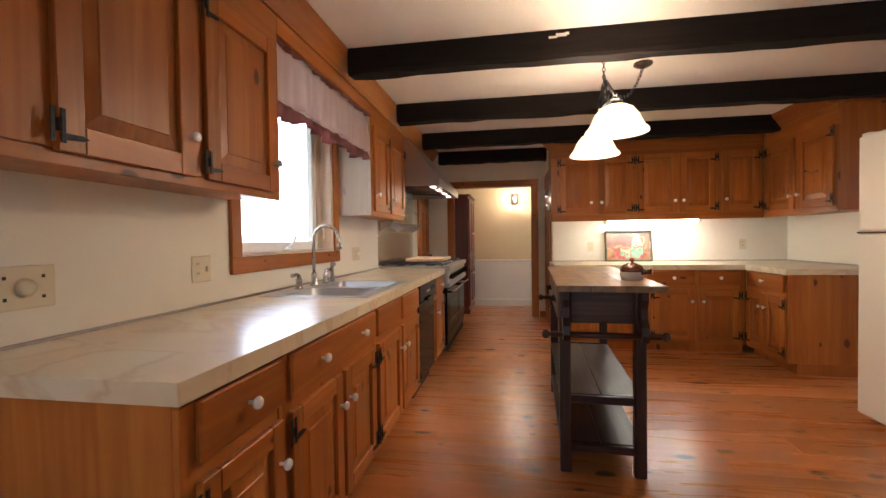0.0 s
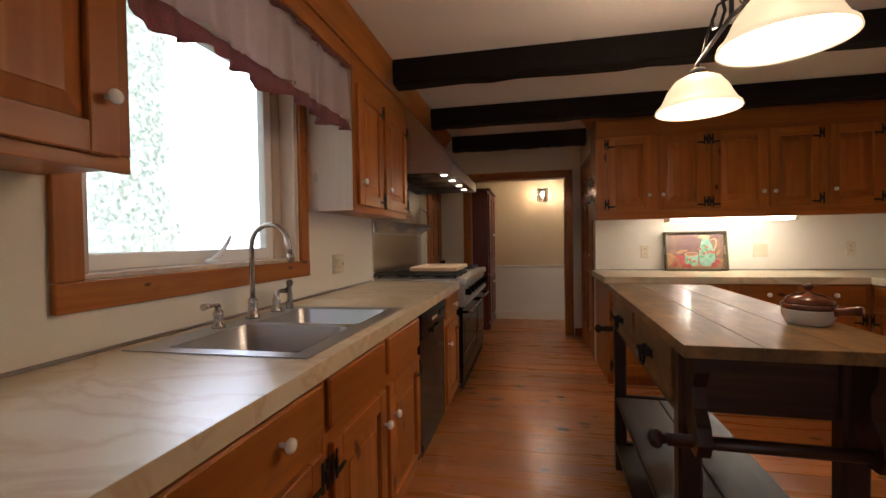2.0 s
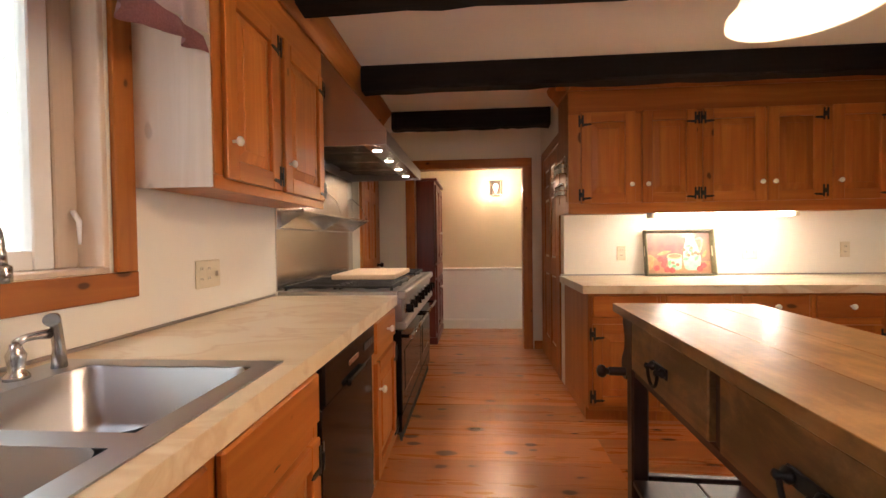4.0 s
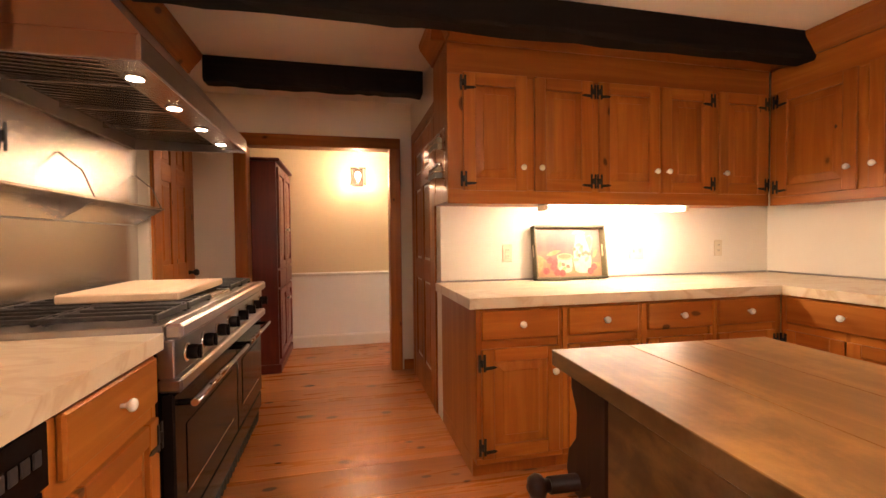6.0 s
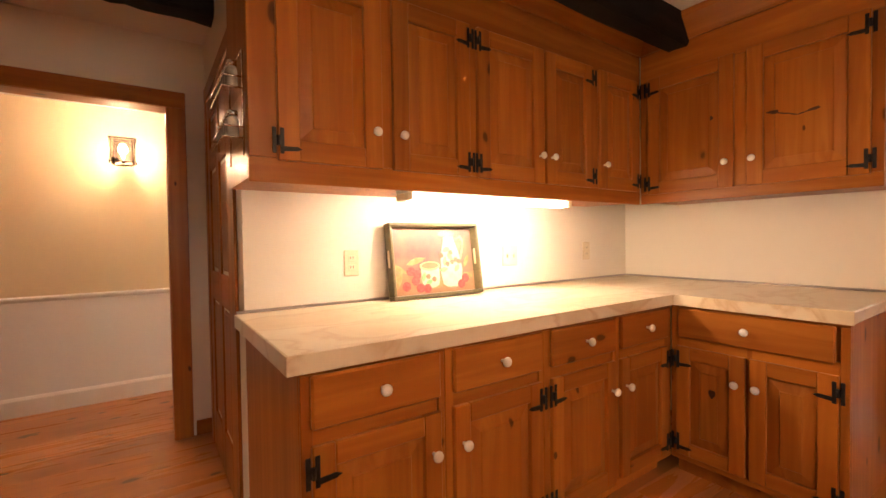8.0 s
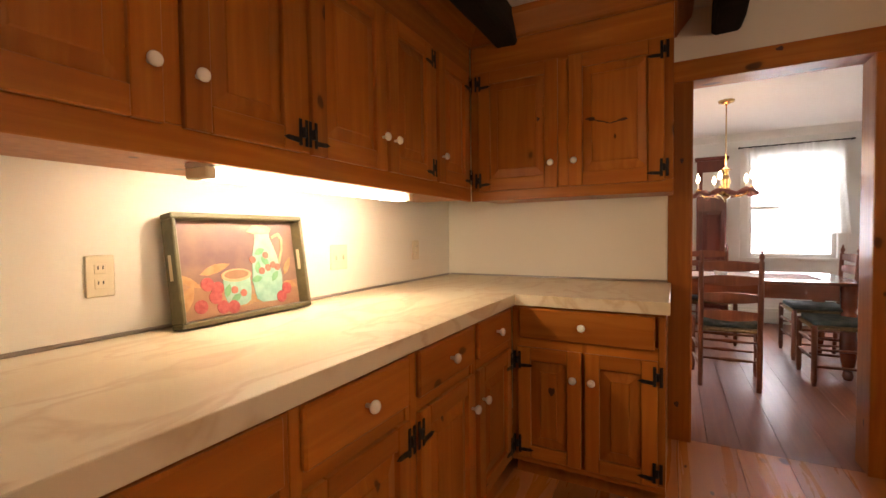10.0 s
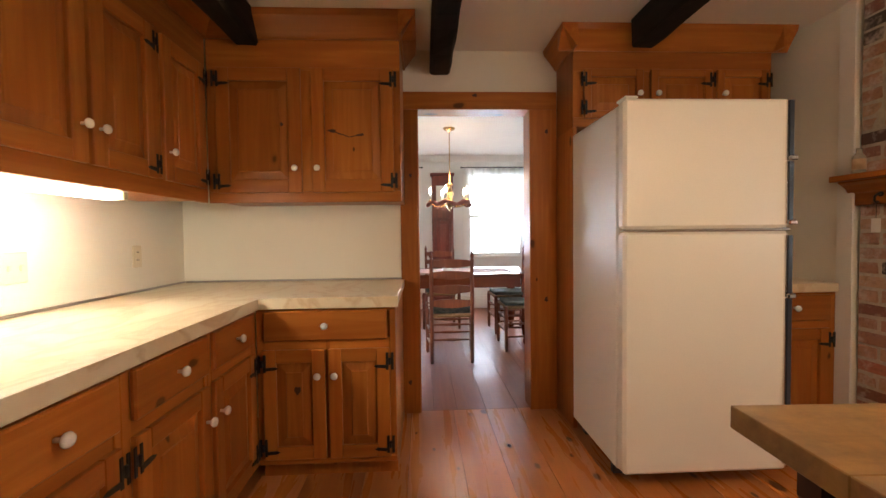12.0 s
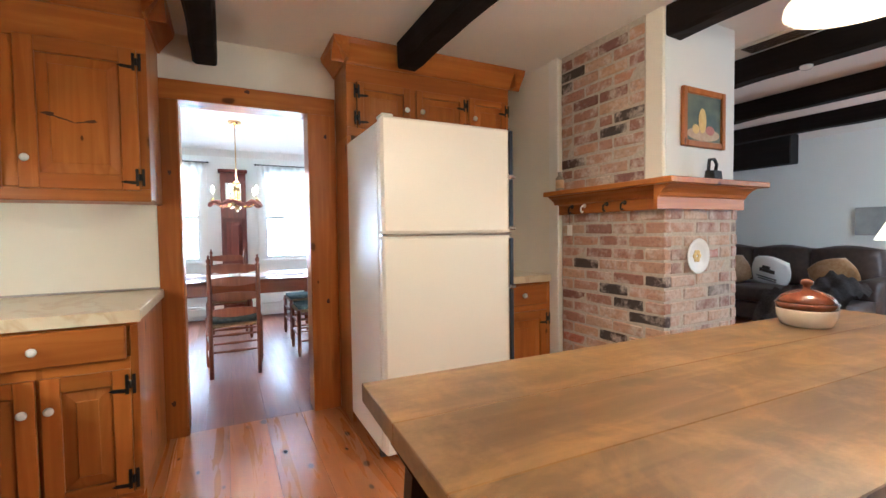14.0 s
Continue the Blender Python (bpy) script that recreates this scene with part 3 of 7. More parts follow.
base_cabinet(RUN_W, 1.89, 2.89, 0.675, [(1.905, 2.36, 0), (2.40, 2.86, 0)], [(1.92, 2.36, "r", "l"), (2.40, 2.86, "l", "r")], "knotty pine sink cabinet with two doors below the sink", body_top=0.70)
base_cabinet(RUN_W, 3.525, 4.03, 0.675, [(3.56, 4.0, 1)], [(3.56, 4.0, "l", "r")], "narrow pine base cabinet between dishwasher and range")
base_cabinet(RUN_N, 0.50, 0.95, 0.735, [(0.525, 0.925, 1)], [(0.525, 0.925, "r", "l")], PINEBASE)
base_cabinet(RUN_N, 0.95, 1.40, 0.735, [(0.976, 1.375, 1)], [(0.976, 1.375, "l", "r")], PINEBASE)
base_cabinet(RUN_N, 1.40, 1.85, 0.735, [(1.43, 1.83, 1)], [(1.43, 1.83, "r", "l")], PINEBASE)
base_cabinet(RUN_N, 1.85, 2.311, 0.735, [(1.87, 2.255, 1)], [(1.87, 2.25, "l", "r")], PINEBASE + " in the corner")
CORNER_BASE = base_cabinet(RUN_E, -4.494, -3.835, 0.775, [(-4.455, -3.875, 1)], [(-4.462, -4.17, "r", "l"), (-4.155, -3.865, "l", "r")], "two-door pine base cabinet with one wide drawer")
PINEUP = "raised-panel pine wall cabinet with black strap hinges"
wall_cabinet(UP_W, 0.32, 1.70, 0.285, 1.38, [(0.672, 1.135, "r", "l"), (1.19, 1.655, "r", "l")], PINEUP + " beside the window", door_z=(1.412, 2.10))
wc = wall_cabinet(UP_W, 3.04, 4.055, 0.285, 1.38, [(3.09, 3.49, "l", "r"), (3.54, 4.025, "l", "r")], PINEUP + " beside the hood", door_z=(1.42, 2.10))
part("side_panel", boxes(((-0.0035, 0.004, 0.004), (0.0005, 0.283, 0.80), 0.0005)), PALE_BOARD, wc, "pale unstained side panel")
wall_cabinet(UP_N, 0.46, 2.66, 0.37, 1.372, [(0.548, 0.925, "r", "l"), (0.972, 1.343, "l", "r"), (1.386, 1.80, "r", "l"), (1.82, 2.19, "l", "r"), (2.245, 2.615, "l", "r")], "long run of five-door pine wall cabinets")
CORNER_UPPER = wall_cabinet(UP_E, -4.86, -3.812, 0.428, 1.372, [(-4.805, -4.353, "r", "l"), (-4.297, -3.852, "l", "r")], PINEUP + " above the short counter", door_z=(1.425, 2.10))



def knot(parent, x, z, rx, rz, tilt=0.0, y=-0.0174, axis="y"):
    """A dark knot in a board, level with its face."""
    bm = B()
    c, s_ = math.cos(radians(tilt)), math.sin(radians(tilt))
    ring_ = []
    for k in range(14):
        a = 2 * math.pi * k / 14
        r = 1 + 0.16 * math.sin(3 * a + 40 * x) + 0.1 * math.sin(5 * a + 30 * z)
        u, w = rx * r * math.cos(a), rz * r * math.sin(a)
        u, w = x + u * c - w * s_, z + u * s_ + w * c
        ring_.append(Vector((u, y, w)) if axis == "y" else Vector((y, u, w)))
    inward = Vector((0, 0.0006, 0)) if axis == "y" else Vector((0.0006, 0, 0))
    top_ = [bm.verts.new(p) for p in ring_]
    low_ = [bm.verts.new(p + inward) for p in ring_]
    bm.faces.new(top_)
    for k in range(14):
        bm.faces.new((top_[k], top_[(k + 1) % 14], low_[(k + 1) % 14], low_[k]))
    return part("knot", bm, KNOTWOOD, parent, "dark resinous knot")


KNOTWOOD = wood("dark_knot_wood", "z", (0.085, 0.022, 0.006), (0.055, 0.013, 0.004), (0.02, 0.005, 0.002), 0.4, 0.0)
upper_doors = [ob for ob in CORNER_UPPER.children if ob.name.startswith("door")]
lower_doors = [ob for ob in CORNER_BASE.children if ob.name.startswith("door")]
for x, z, rx, rz, tilt in ((0.112, 0.334, 0.024, 0.009, -8), (0.155, 0.318, 0.030, 0.0035, -16), (0.190, 0.306, 0.015, 0.003, -20), (0.222, 0.304, 0.020, 0.003, 10), (0.262, 0.312, 0.026, 0.007, 8)):
    knot(upper_doors[1], x, z, rx, rz, tilt)
knot(upper_doors[0], 0.349, 0.37, 0.008, 0.011)
knot(lower_doors[0], 0.161, 0.333, 0.015, 0.019)
for y, z, rx, rz in ((2.873, 1.857, 0.010, 0.015), (2.878, 0.745, 0.011, 0.017), (3.772, 1.573, 0.009, 0.014), (3.792, 0.21, 0.012, 0.016), (3.346, 2.092, 0.016, 0.011)):
    knot(DINING_CASING, y, z, rx, rz, 0, EX - 0.0203, "x")

# frieze above the window and crown moulding
whole("trim_window_frieze", boxes(((-1.352, 1.701, 2.17), (-1.065, 3.039, CEIL - 0.002), 0.003)), PINE_Y, "pine frieze boxed in above the window", "trim", "structure")
whole("trim_hood_frieze", boxes(((-1.352, 4.056, 2.10), (-1.065, 5.54, CEIL - 0.002), 0.003)), PINE_Y, "pine frieze boxed in above the range hood", "trim", "structure")
crown("crown_west", [((-1.065, 0.32), (-1.065, 5.63)), ((-1.352, 5.54), (-1.065, 5.54))], [(1, 0, 0), (0, 1, 0)], "pine crown moulding above the wall cabinets")
crown("crown_north", [((0.37, 4.862), (2.662, 4.862)), ((0.46, 4.772), (0.46, 5.23)), ((2.662, 4.862), (2.662, 3.722)), ((2.572, 3.812), (3.09, 3.812))], [(0, -1, 0), (-1, 0, 0), (-1, 0, 0), (0, -1, 0)], "pine crown moulding round the corner cabinets")


# ---- worktops ----
def slab(name, parts_, label, z0=0.846, z1=0.895):
    bm = B()
    for (x0, y0), (x1, y1) in parts_:
        cbox(bm, (x0, y0, z0), (x1, y1, z1), 0.004)
    return whole(name, bm, TOP, label, "countertop")


def cut_slab(xs, ys, hole, z0, z1):
    """A slab on a grid of lines with one cell left open."""
    bm = B()
    v = {(i, j, k): bm.verts.new((x, y, z)) for i, x in enumerate(xs) for j, y in enumerate(ys) for k, z in enumerate((z0, z1))}
    full = {(i, j) for i in range(len(xs) - 1) for j in range(len(ys) - 1)} - {hole}
    for i, j in full:
        for k in (0, 1):
            bm.faces.new((v[i, j, k], v[i + 1, j, k], v[i + 1, j + 1, k], v[i, j + 1, k]))
        for (a, b), n in ((((i, j), (i + 1, j)), (i, j - 1)), (((i, j + 1), (i + 1, j + 1)), (i, j + 1)), (((i, j), (i, j + 1)), (i - 1, j)), (((i + 1, j), (i + 1, j + 1)), (i + 1, j))):
            if n not in full:
                bm.faces.new((v[(*a, 0)], v[(*b, 0)], v[(*b, 1)], v[(*a, 1)]))
    return bm


SINK = (-1.275, 1.89, -0.725, 2.71)        # the cut-out of the sink
wt = thing("worktop", Matrix(), "cream veined laminate worktop along the window wall", "countertop")
part("slab", cut_slab((WX, SINK[0], SINK[2], -0.652), (0.577, SINK[1], SINK[3], 4.035), (1, 1), 0.846, 0.895), TOP, wt)
part("front_edge", boxes(((-0.6518, 0.5755, 0.8445), (-0.6495, 4.034, 0.8955), 0.0008)), TOP, wt)
part("end_edge", boxes(((WX + 0.001, 0.5745, 0.8445), (-0.6522, 0.5768, 0.8955), 0.0008)), TOP, wt)
bm = B()
ring = [(0.465, 4.471), (2.288, 4.471), (2.288, 3.822), (EX, 3.822), (EX, NY), (0.465, NY)]
lo = [bm.verts.new((x, y, 0.846)) for x, y in ring]
hi = [bm.verts.new((x, y, 0.895)) for x, y in ring]
bm.faces.new(lo)
bm.faces.new(hi)
for i in range(6):
    bm.faces.new((lo[i], lo[(i + 1) % 6], hi[(i + 1) % 6], hi[i]))
bmesh.ops.bevel(bm, geom=bm.edges[:], offset=0.004, segments=1, affect="EDGES")
wt = thing("worktop", Matrix(), "L-shaped cream veined laminate worktop", "countertop")
part("slab", bm, TOP, wt)
for lo_, hi_ in (((0.4635, 4.4685, 0.8445), (2.2855, 4.4708, 0.8955)), ((2.2855, 3.8205, 0.8445), (2.2878, 4.4708, 0.8955)), ((0.4625, 4.4712, 0.8445), (0.4648, NY - 0.001, 0.8955))):
    part("edge_strip", boxes((lo_, hi_, 0.0008)), TOP, wt)
for a, b in (((WX, 0.58, 0.8955), (WX + 0.008, 4.03, 0.907)), ((0.47, NY - 0.008, 0.8955), (EX - 0.01, NY, 0.907)), ((EX - 0.008, 3.83, 0.8955), (EX, NY - 0.01, 0.907))):
    whole("trim_worktop_bead", boxes((a, b, 0.002)), STEEL, "thin metal bead along the back of the worktop", "trim", "structure")

# ---- refrigerator ----
fr = thing("refrigerator", pose(2.11, 2.81, 0, 0, 0, -90), "tall almond two-door refrigerator with a textured finish", "refrigerator")
FRW = 0.766
part("body", boxes(((0.004, 0.078, 0.073), (FRW - 0.004, 0.66, 1.762), 0.010)), FRIDGE, fr)
part("freezer_door", boxes(((0.0, 0.0, 1.198), (FRW, 0.066, 1.774), 0.014)), FRIDGE, fr)
part("main_door", boxes(((0.0, 0.0, 0.085), (FRW, 0.066, 1.184), 0.014)), FRIDGE, fr)
part("base_grille", boxes(((0.02, 0.15, 0.012), (FRW - 0.02, 0.18, 0.0725), 0.004)), SLOT, fr, "dark base grille")
for x in (0.05, FRW - 0.09):
    for y in (0.20, 0.58):
        part("roller_foot", boxes(((x, y, 0.0), (x + 0.04, y + 0.05, 0.0725), 0.004)), SLOT, fr)
part("gasket", boxes(((0.012, 0.0662, 0.09), (FRW - 0.012, 0.0778, 1.755))), PLATE_IVORY, fr, "soft grey door gasket")
part("chrome_strip", boxes(((0.0, -0.003, 1.1848), (FRW, 0.05, 1.1972), 0.003)), CHROME, fr, "chrome strip between the doors")
part("top_hinge", boxes(((0.01, 0.012, 1.7745), (0.07, 0.10, 1.788), 0.004)), FRIDGE, fr)
for z0, z1 in ((1.50, 1.765), (1.215, 1.495), (0.885, 1.165), (0.12, 0.88)):
    h = part("door_handle", boxes(((FRW - 0.022, -0.014, z0), (FRW + 0.004, 0.02, z1), 0.004)), HANDLE_NAVY, fr, "long dark handle trim with chrome ends")
    part("chrome_edge", boxes(((FRW - 0.027, -0.010, z0), (FRW - 0.0225, 0.004, z1), 0.0015)), CHROME, h)
    part("end_cap", boxes(((FRW - 0.030, -0.032, z0 - 0.004), (FRW + 0.008, -0.0145, z0 + 0.018), 0.005)), CHROME, h)

# ---- island table ----
IX0, IY0, IZ = 0.232, 1.90, 0.957
isl = thing("kitchen_island", pose(IX0, IY0, 0, 0, 0, -2.5), "dark-stained island table with a worn plank top and two shelves", "island table")
IW, IL = 0.494, 1.425
for k in range(3):
    part("tabletop_board", boxes(((IW * k / 3 + 0.0003, 0, IZ - 0.03), (IW * (k + 1) / 3 - 0.0002, IL, IZ), 0.0012)), BUTCHER, isl, "worn scratched top board")
LX = (0.018, 0.372)
for x in LX:
    for y in (0.11, IL - 0.165):
        part("leg", boxes(((x, y, 0), (x + 0.055, y + 0.055, IZ - 0.031), 0.006)), OAK_DARK["z"], isl)
part("back_apron", boxes(((LX[1] + 0.015, 0.166, IZ - 0.20), (LX[1] + 0.04, IL - 0.166, IZ - 0.031), 0.003)), OAK_DARK["y"], isl)
part("drawer_divider", boxes(((LX[0] + 0.01, IL / 2 - 0.02, IZ - 0.20), (LX[0] + 0.38, IL / 2 + 0.02, IZ - 0.031), 0.003)), OAK_DARK["z"], isl)
part("drawer_rail", boxes(((LX[0] + 0.008, 0.166, IZ - 0.225), (LX[0] + 0.045, IL - 0.166, IZ - 0.2005), 0.003)), OAK_DARK["y"], isl)
for y in (0.13, IL - 0.155):
    part("end_apron", boxes(((LX[0] + 0.056, y, IZ - 0.20), (LX[1] - 0.001, y + 0.025, IZ - 0.031), 0.003)), OAK_DARK["x"], isl)
for y0, y1 in ((0.172, IL / 2 - 0.024), (IL / 2 + 0.024, IL - 0.172)):
    d = part("drawer", boxes(((LX[0] - 0.004, y0, IZ - 0.197), (LX[0] + 0.36, y1, IZ - 0.036), 0.004)), BUTCHER, isl, "worn drawer with an iron drop pull")
    bm = B()
    ym = (y0 + y1) / 2
    cbox(bm, (LX[0] - 0.010, ym - 0.05, IZ - 0.135), (LX[0] - 0.0045, ym + 0.05, IZ - 0.105), 0.003)
    for s in (-1, 1):
        lathe(bm, [(0.012, 0), (0.014, 0.008), (0.006, 0.016), (0.009, 0.024), (0.003, 0.028)], 10, Matrix.Translation((LX[0] - 0.009, ym + s * 0.036, IZ - 0.118)) @ Matrix.Rotation(radians(-90), 4, "Y"))
    tube(bm, [(LX[0] - 0.027, ym + 0.036 * math.cos(a), IZ - 0.12 - 0.045 * math.sin(a)) for a in (math.pi * k / 10 for k in range(11))], 0.0048, 8)
    part("drop_pull", bm, IRON, d, "black iron drop pull")
for z in (0.365, 0.118):
    for k in range(2):
        w = (LX[1] + 0.055 - LX[0]) / 2
        part("shelf_board", boxes(((LX[0] + k * w + 0.0015, 0.167, z), (LX[0] + (k + 1) * w - 0.0015, IL - 0.167, z + 0.022), 0.004)), OAK_DARK["y"], isl, "scuffed dark shelf board")
    for y in (0.122, IL - 0.147):
        part("shelf_rail", boxes(((LX[0] + 0.056, y, z - 0.012), (LX[1] - 0.001, y + 0.026, z + 0.026), 0.003)), OAK_DARK["x"], isl)
for yb, s in ((0.045, 1), (IL - 0.045, -1)):
    bm = B()
    tube(bm, [(LX[0] - 0.045, yb, 0.715), (LX[1] + 0.1, yb, 0.715)], 0.0155, 12)
    for x, q in ((LX[0] - 0.045, -90), (LX[1] + 0.1, 90)):
        lathe(bm, [(0.012, 0), (0.012, 0.008), (0.021, 0.014), (0.024, 0.024), (0.019, 0.036), (0.006, 0.042)], 12, Matrix.Translation((x, yb, 0.715)) @ Matrix.Rotation(radians(q), 4, "Y"))
    part("towel_bar", bm, OAK_DARK["x"], isl, "turned dark wooden towel bar")
    for x in LX:
        bm = B()
        pts = [(0.0, IZ - 0.031), (0.0, IZ - 0.07), (0.022, IZ - 0.11), (0.018, IZ - 0.16), (-0.012, IZ - 0.195), (-0.020, IZ - 0.235), (-0.004, IZ - 0.268), (0.030, IZ - 0.268), (0.06, IZ - 0.23), (0.085, IZ - 0.20), (0.085, IZ - 0.031)]
        rows = [[bm.verts.new((xx, yb + s * (p - 0.022), z)) for p, z in pts] for xx in (x + 0.012, x + 0.043)]
        n = len(pts)
        for i in range(n):
            bm.faces.new((rows[0][i], rows[0][(i + 1) % n], rows[1][(i + 1) % n], rows[1][i]))
        for r in rows:
            bm.faces.new(r)
        part("scroll_bracket", bm, OAK_DARK["z"], isl)

# ---- casserole pot ----
POT_CREAM = speckled("cream_stoneware", (0.62, 0.52, 0.38), (0.68, 0.58, 0.44), 25, 0.2, 0, 0.05)
POT_BROWN = speckled("brown_glaze", (0.075, 0.022, 0.010), (0.15, 0.045, 0.016), 14, 0.12, 0, 0.05)
pot = thing("casserole_pot", pose(0.652, 2.21, IZ, 0, 0, -50) @ Matrix.Diagonal((0.585, 0.585, 0.76, 1)), "lidded stoneware pot, cream below and brown glazed above", "pot")
bm = B()
lathe(bm, [(0.078, 0), (0.088, 0.004), (0.102, 0.03), (0.105, 0.05), (0.104, 0.056), (0.096, 0.056), (0.09, 0.02)], 28)
part("bowl", bm, POT_CREAM, pot)
bm = B()
lathe(bm, [(0.104, 0.0565), (0.106, 0.066), (0.109, 0.074), (0.1, 0.078), (0.09, 0.06)], 28)
part("glazed_rim", bm, POT_BROWN, pot, "brown glazed rim")
bm = B()
lathe(bm, [(0.099, 0.0765), (0.1, 0.083), (0.085, 0.098), (0.05, 0.112), (0.02, 0.117), (0.012, 0.122), (0.012, 0.128), (0.021, 0.134), (0.023, 0.142), (0.017, 0.150), (0.004, 0.152)], 28)
part("lid", bm, POT_BROWN, pot, "domed brown lid with a knob")
bm = B()
tube(bm, [(0.095, 0, 0.052), (0.125, 0, 0.056), (0.16, 0, 0.062), (0.19, 0, 0.066), (0.2, 0, 0.067)], [0.018, 0.014, 0.015, 0.019, 0.012], 12)
part("handle", bm, POT_BROWN, pot)

# ---- range cooker ----
RY0, RY1 = 4.045, 5.50
RW = RY1 - RY0
rg = thing("range_cooker", pose(-0.655, RY0, 0, 0, 0, 90), "wide black and stainless range cooker with two ovens", "range")
part("body", boxes(((0.0, 0.02, 0.105), (RW, 0.685, 0.862), 0.004)), BLACK_GLOSS, rg)
part("cooktop", boxes(((0.0, 0.0, 0.863), (RW, 0.685, 0.915), 0.004)), STEEL, rg)
part("front_bullnose", boxes(((0.0, -0.055, 0.868), (RW, -0.0005, 0.918), 0.010)), STEEL, rg)
part("control_panel", boxes(((0.0, -0.03, 0.745), (RW, 0.0195, 0.8675), 0.005)), STEEL, rg)
part("panel_ledge", boxes(((0.0, -0.05, 0.700), (RW, 0.0195, 0.7445), 0.008)), STEEL, rg)
bm = B()
lathe(bm, [(0.03, 0), (0.032, 0.006), (0.026, 0.009)], 18, Matrix.Rotation(radians(90), 4, "X"))
BEZEL = mesh_of("knob_bezel", bm, CHROME)
bm = B()
lathe(bm, [(0.023, 0), (0.026, 0.006), (0.025, 0.026), (0.021, 0.032)], 18, Matrix.Rotation(radians(90), 4, "X") @ Matrix.Translation((0, 0, 0.0092)))
cbox(bm, (-0.005, -0.05, -0.024), (0.005, -0.0405, 0.024), 0.002)
CTRL = mesh_of("control_knob", bm, BLACK_GLOSS)
for k in range(8):
    kn = part("control_knob", CTRL, None, rg, "glossy black control knob", Matrix.Translation((0.10 + k * (RW - 0.2) / 7, -0.0305, 0.806)))
    part("knob_bezel", BEZEL, None, kn)
for a, b in ((0.012, 0.56 * RW), (0.565 * RW, RW - 0.012)):
    d = part("oven_door", boxes(((a, -0.022, 0.225), (b, 0.0195, 0.690), 0.006)), BLACK_GLOSS, rg, "black enamel oven door")
    part("oven_window", boxes(((a + 0.10, -0.0245, 0.33), (b - 0.10, -0.0222, 0.56), 0.001)), BLACK_GLOSS, d)
    bm = B()
    cbox(bm, (a + 0.092, -0.0262, 0.322), (b - 0.092, -0.0248, 0.328), 0.0005)
    part("window_strip", bm, CHROME, d, "thin chrome strip")
    bm = B()
    tube(bm, [(a + 0.02, -0.075, 0.655), (b - 0.02, -0.075, 0.655)], 0.0125, 12)
    part("oven_handle", bm, CHROME, d, "long chrome bar handle")
    for x in (a + 0.035, b - 0.035):
        bm = B()
        tube(bm, [(x, -0.0225, 0.655), (x, -0.072, 0.655)], 0.010, 10)
        part("handle_post", bm, BLACK_GLOSS, d)
part("lower_drawer", boxes(((0.012, -0.018, 0.115), (RW - 0.012, 0.0195, 0.215), 0.005)), BLACK_GLOSS, rg)
kick_ = part("kick_plate", boxes(((0.03, 0.004, 0.098), (RW - 0.03, 0.019, 0.1145), 0.003)), BLACK_MATT, rg, "black kick plate with a scalloped edge")
for k in range(int((RW - 0.1) / 0.05)):
    x = 0.05 + k * 0.05
    bm = B()
    tube(bm, [(x, 0.0, 0.10), (x + 0.012, -0.002, 0.06), (x + 0.024, -0.002, 0.045), (x + 0.036, -0.002, 0.06), (x + 0.048, 0.0, 0.10)], 0.008, 6)
    part("scallop", bm, BLACK_MATT, kick_)
for x in (0.05, RW - 0.05):
    for y in (0.08, 0.60):
        bm = B()
        lathe(bm, [(0.022, 0), (0.022, 0.015), (0.016, 0.02), (0.016, 0.106)], 12, Matrix.Translation((x, y, 0)))
        part("foot", bm, CHROME, rg)
for k, x in enumerate((0.04, 0.33, 0.955, 1.195)):
    w = 0.27 if k < 2 else 0.225
    bm = B()
    for y in (0.03, 0.33, 0.36, 0.65):
        cbox(bm, (x, y, 0.922), (x + w, y + 0.014, 0.944), 0.003)
    for q in range(4):
        cbox(bm, (x + q * (w - 0.014) / 3, 0.0445, 0.9305), (x + q * (w - 0.014) / 3 + 0.014, 0.6495, 0.9455), 0.003)
    for y in (0.03, 0.65):
        for xx in (x, x + w - 0.014):
            cbox(bm, (xx, y + 0.0001, 0.9152), (xx + 0.014, y + 0.0139, 0.9218))
    part("grate", bm, BLACK_MATT, rg, "black cast iron grate")
    for y in (0.18, 0.50):
        bm = B()
        lathe(bm, [(0.05, 0.9155), (0.05, 0.921), (0.036, 0.923), (0.036, 0.929), (0.01, 0.930)], 18, Matrix.Translation((x + w / 2, y, 0)))
        part("burner_cap", bm, BLACK_MATT, rg)
part("griddle", boxes(((0.625, 0.03, 0.9155), (0.93, 0.66, 0.930), 0.004)), STEEL_Y, rg, "steel griddle plate")
BOARD = wood("pale_cutting_board", "x", (0.74, 0.58, 0.40), (0.68, 0.51, 0.33), (0.58, 0.41, 0.25), 0.5, 0.0)
whole("cutting_board", boxes(((0, 0, 0), (0.62, 0.42, 0.034), 0.006)), BOARD, "thick pale wooden cutting board on the range", "cutting board", m=pose(-0.735, 4.42, 0.9465, 0, 0, 90))

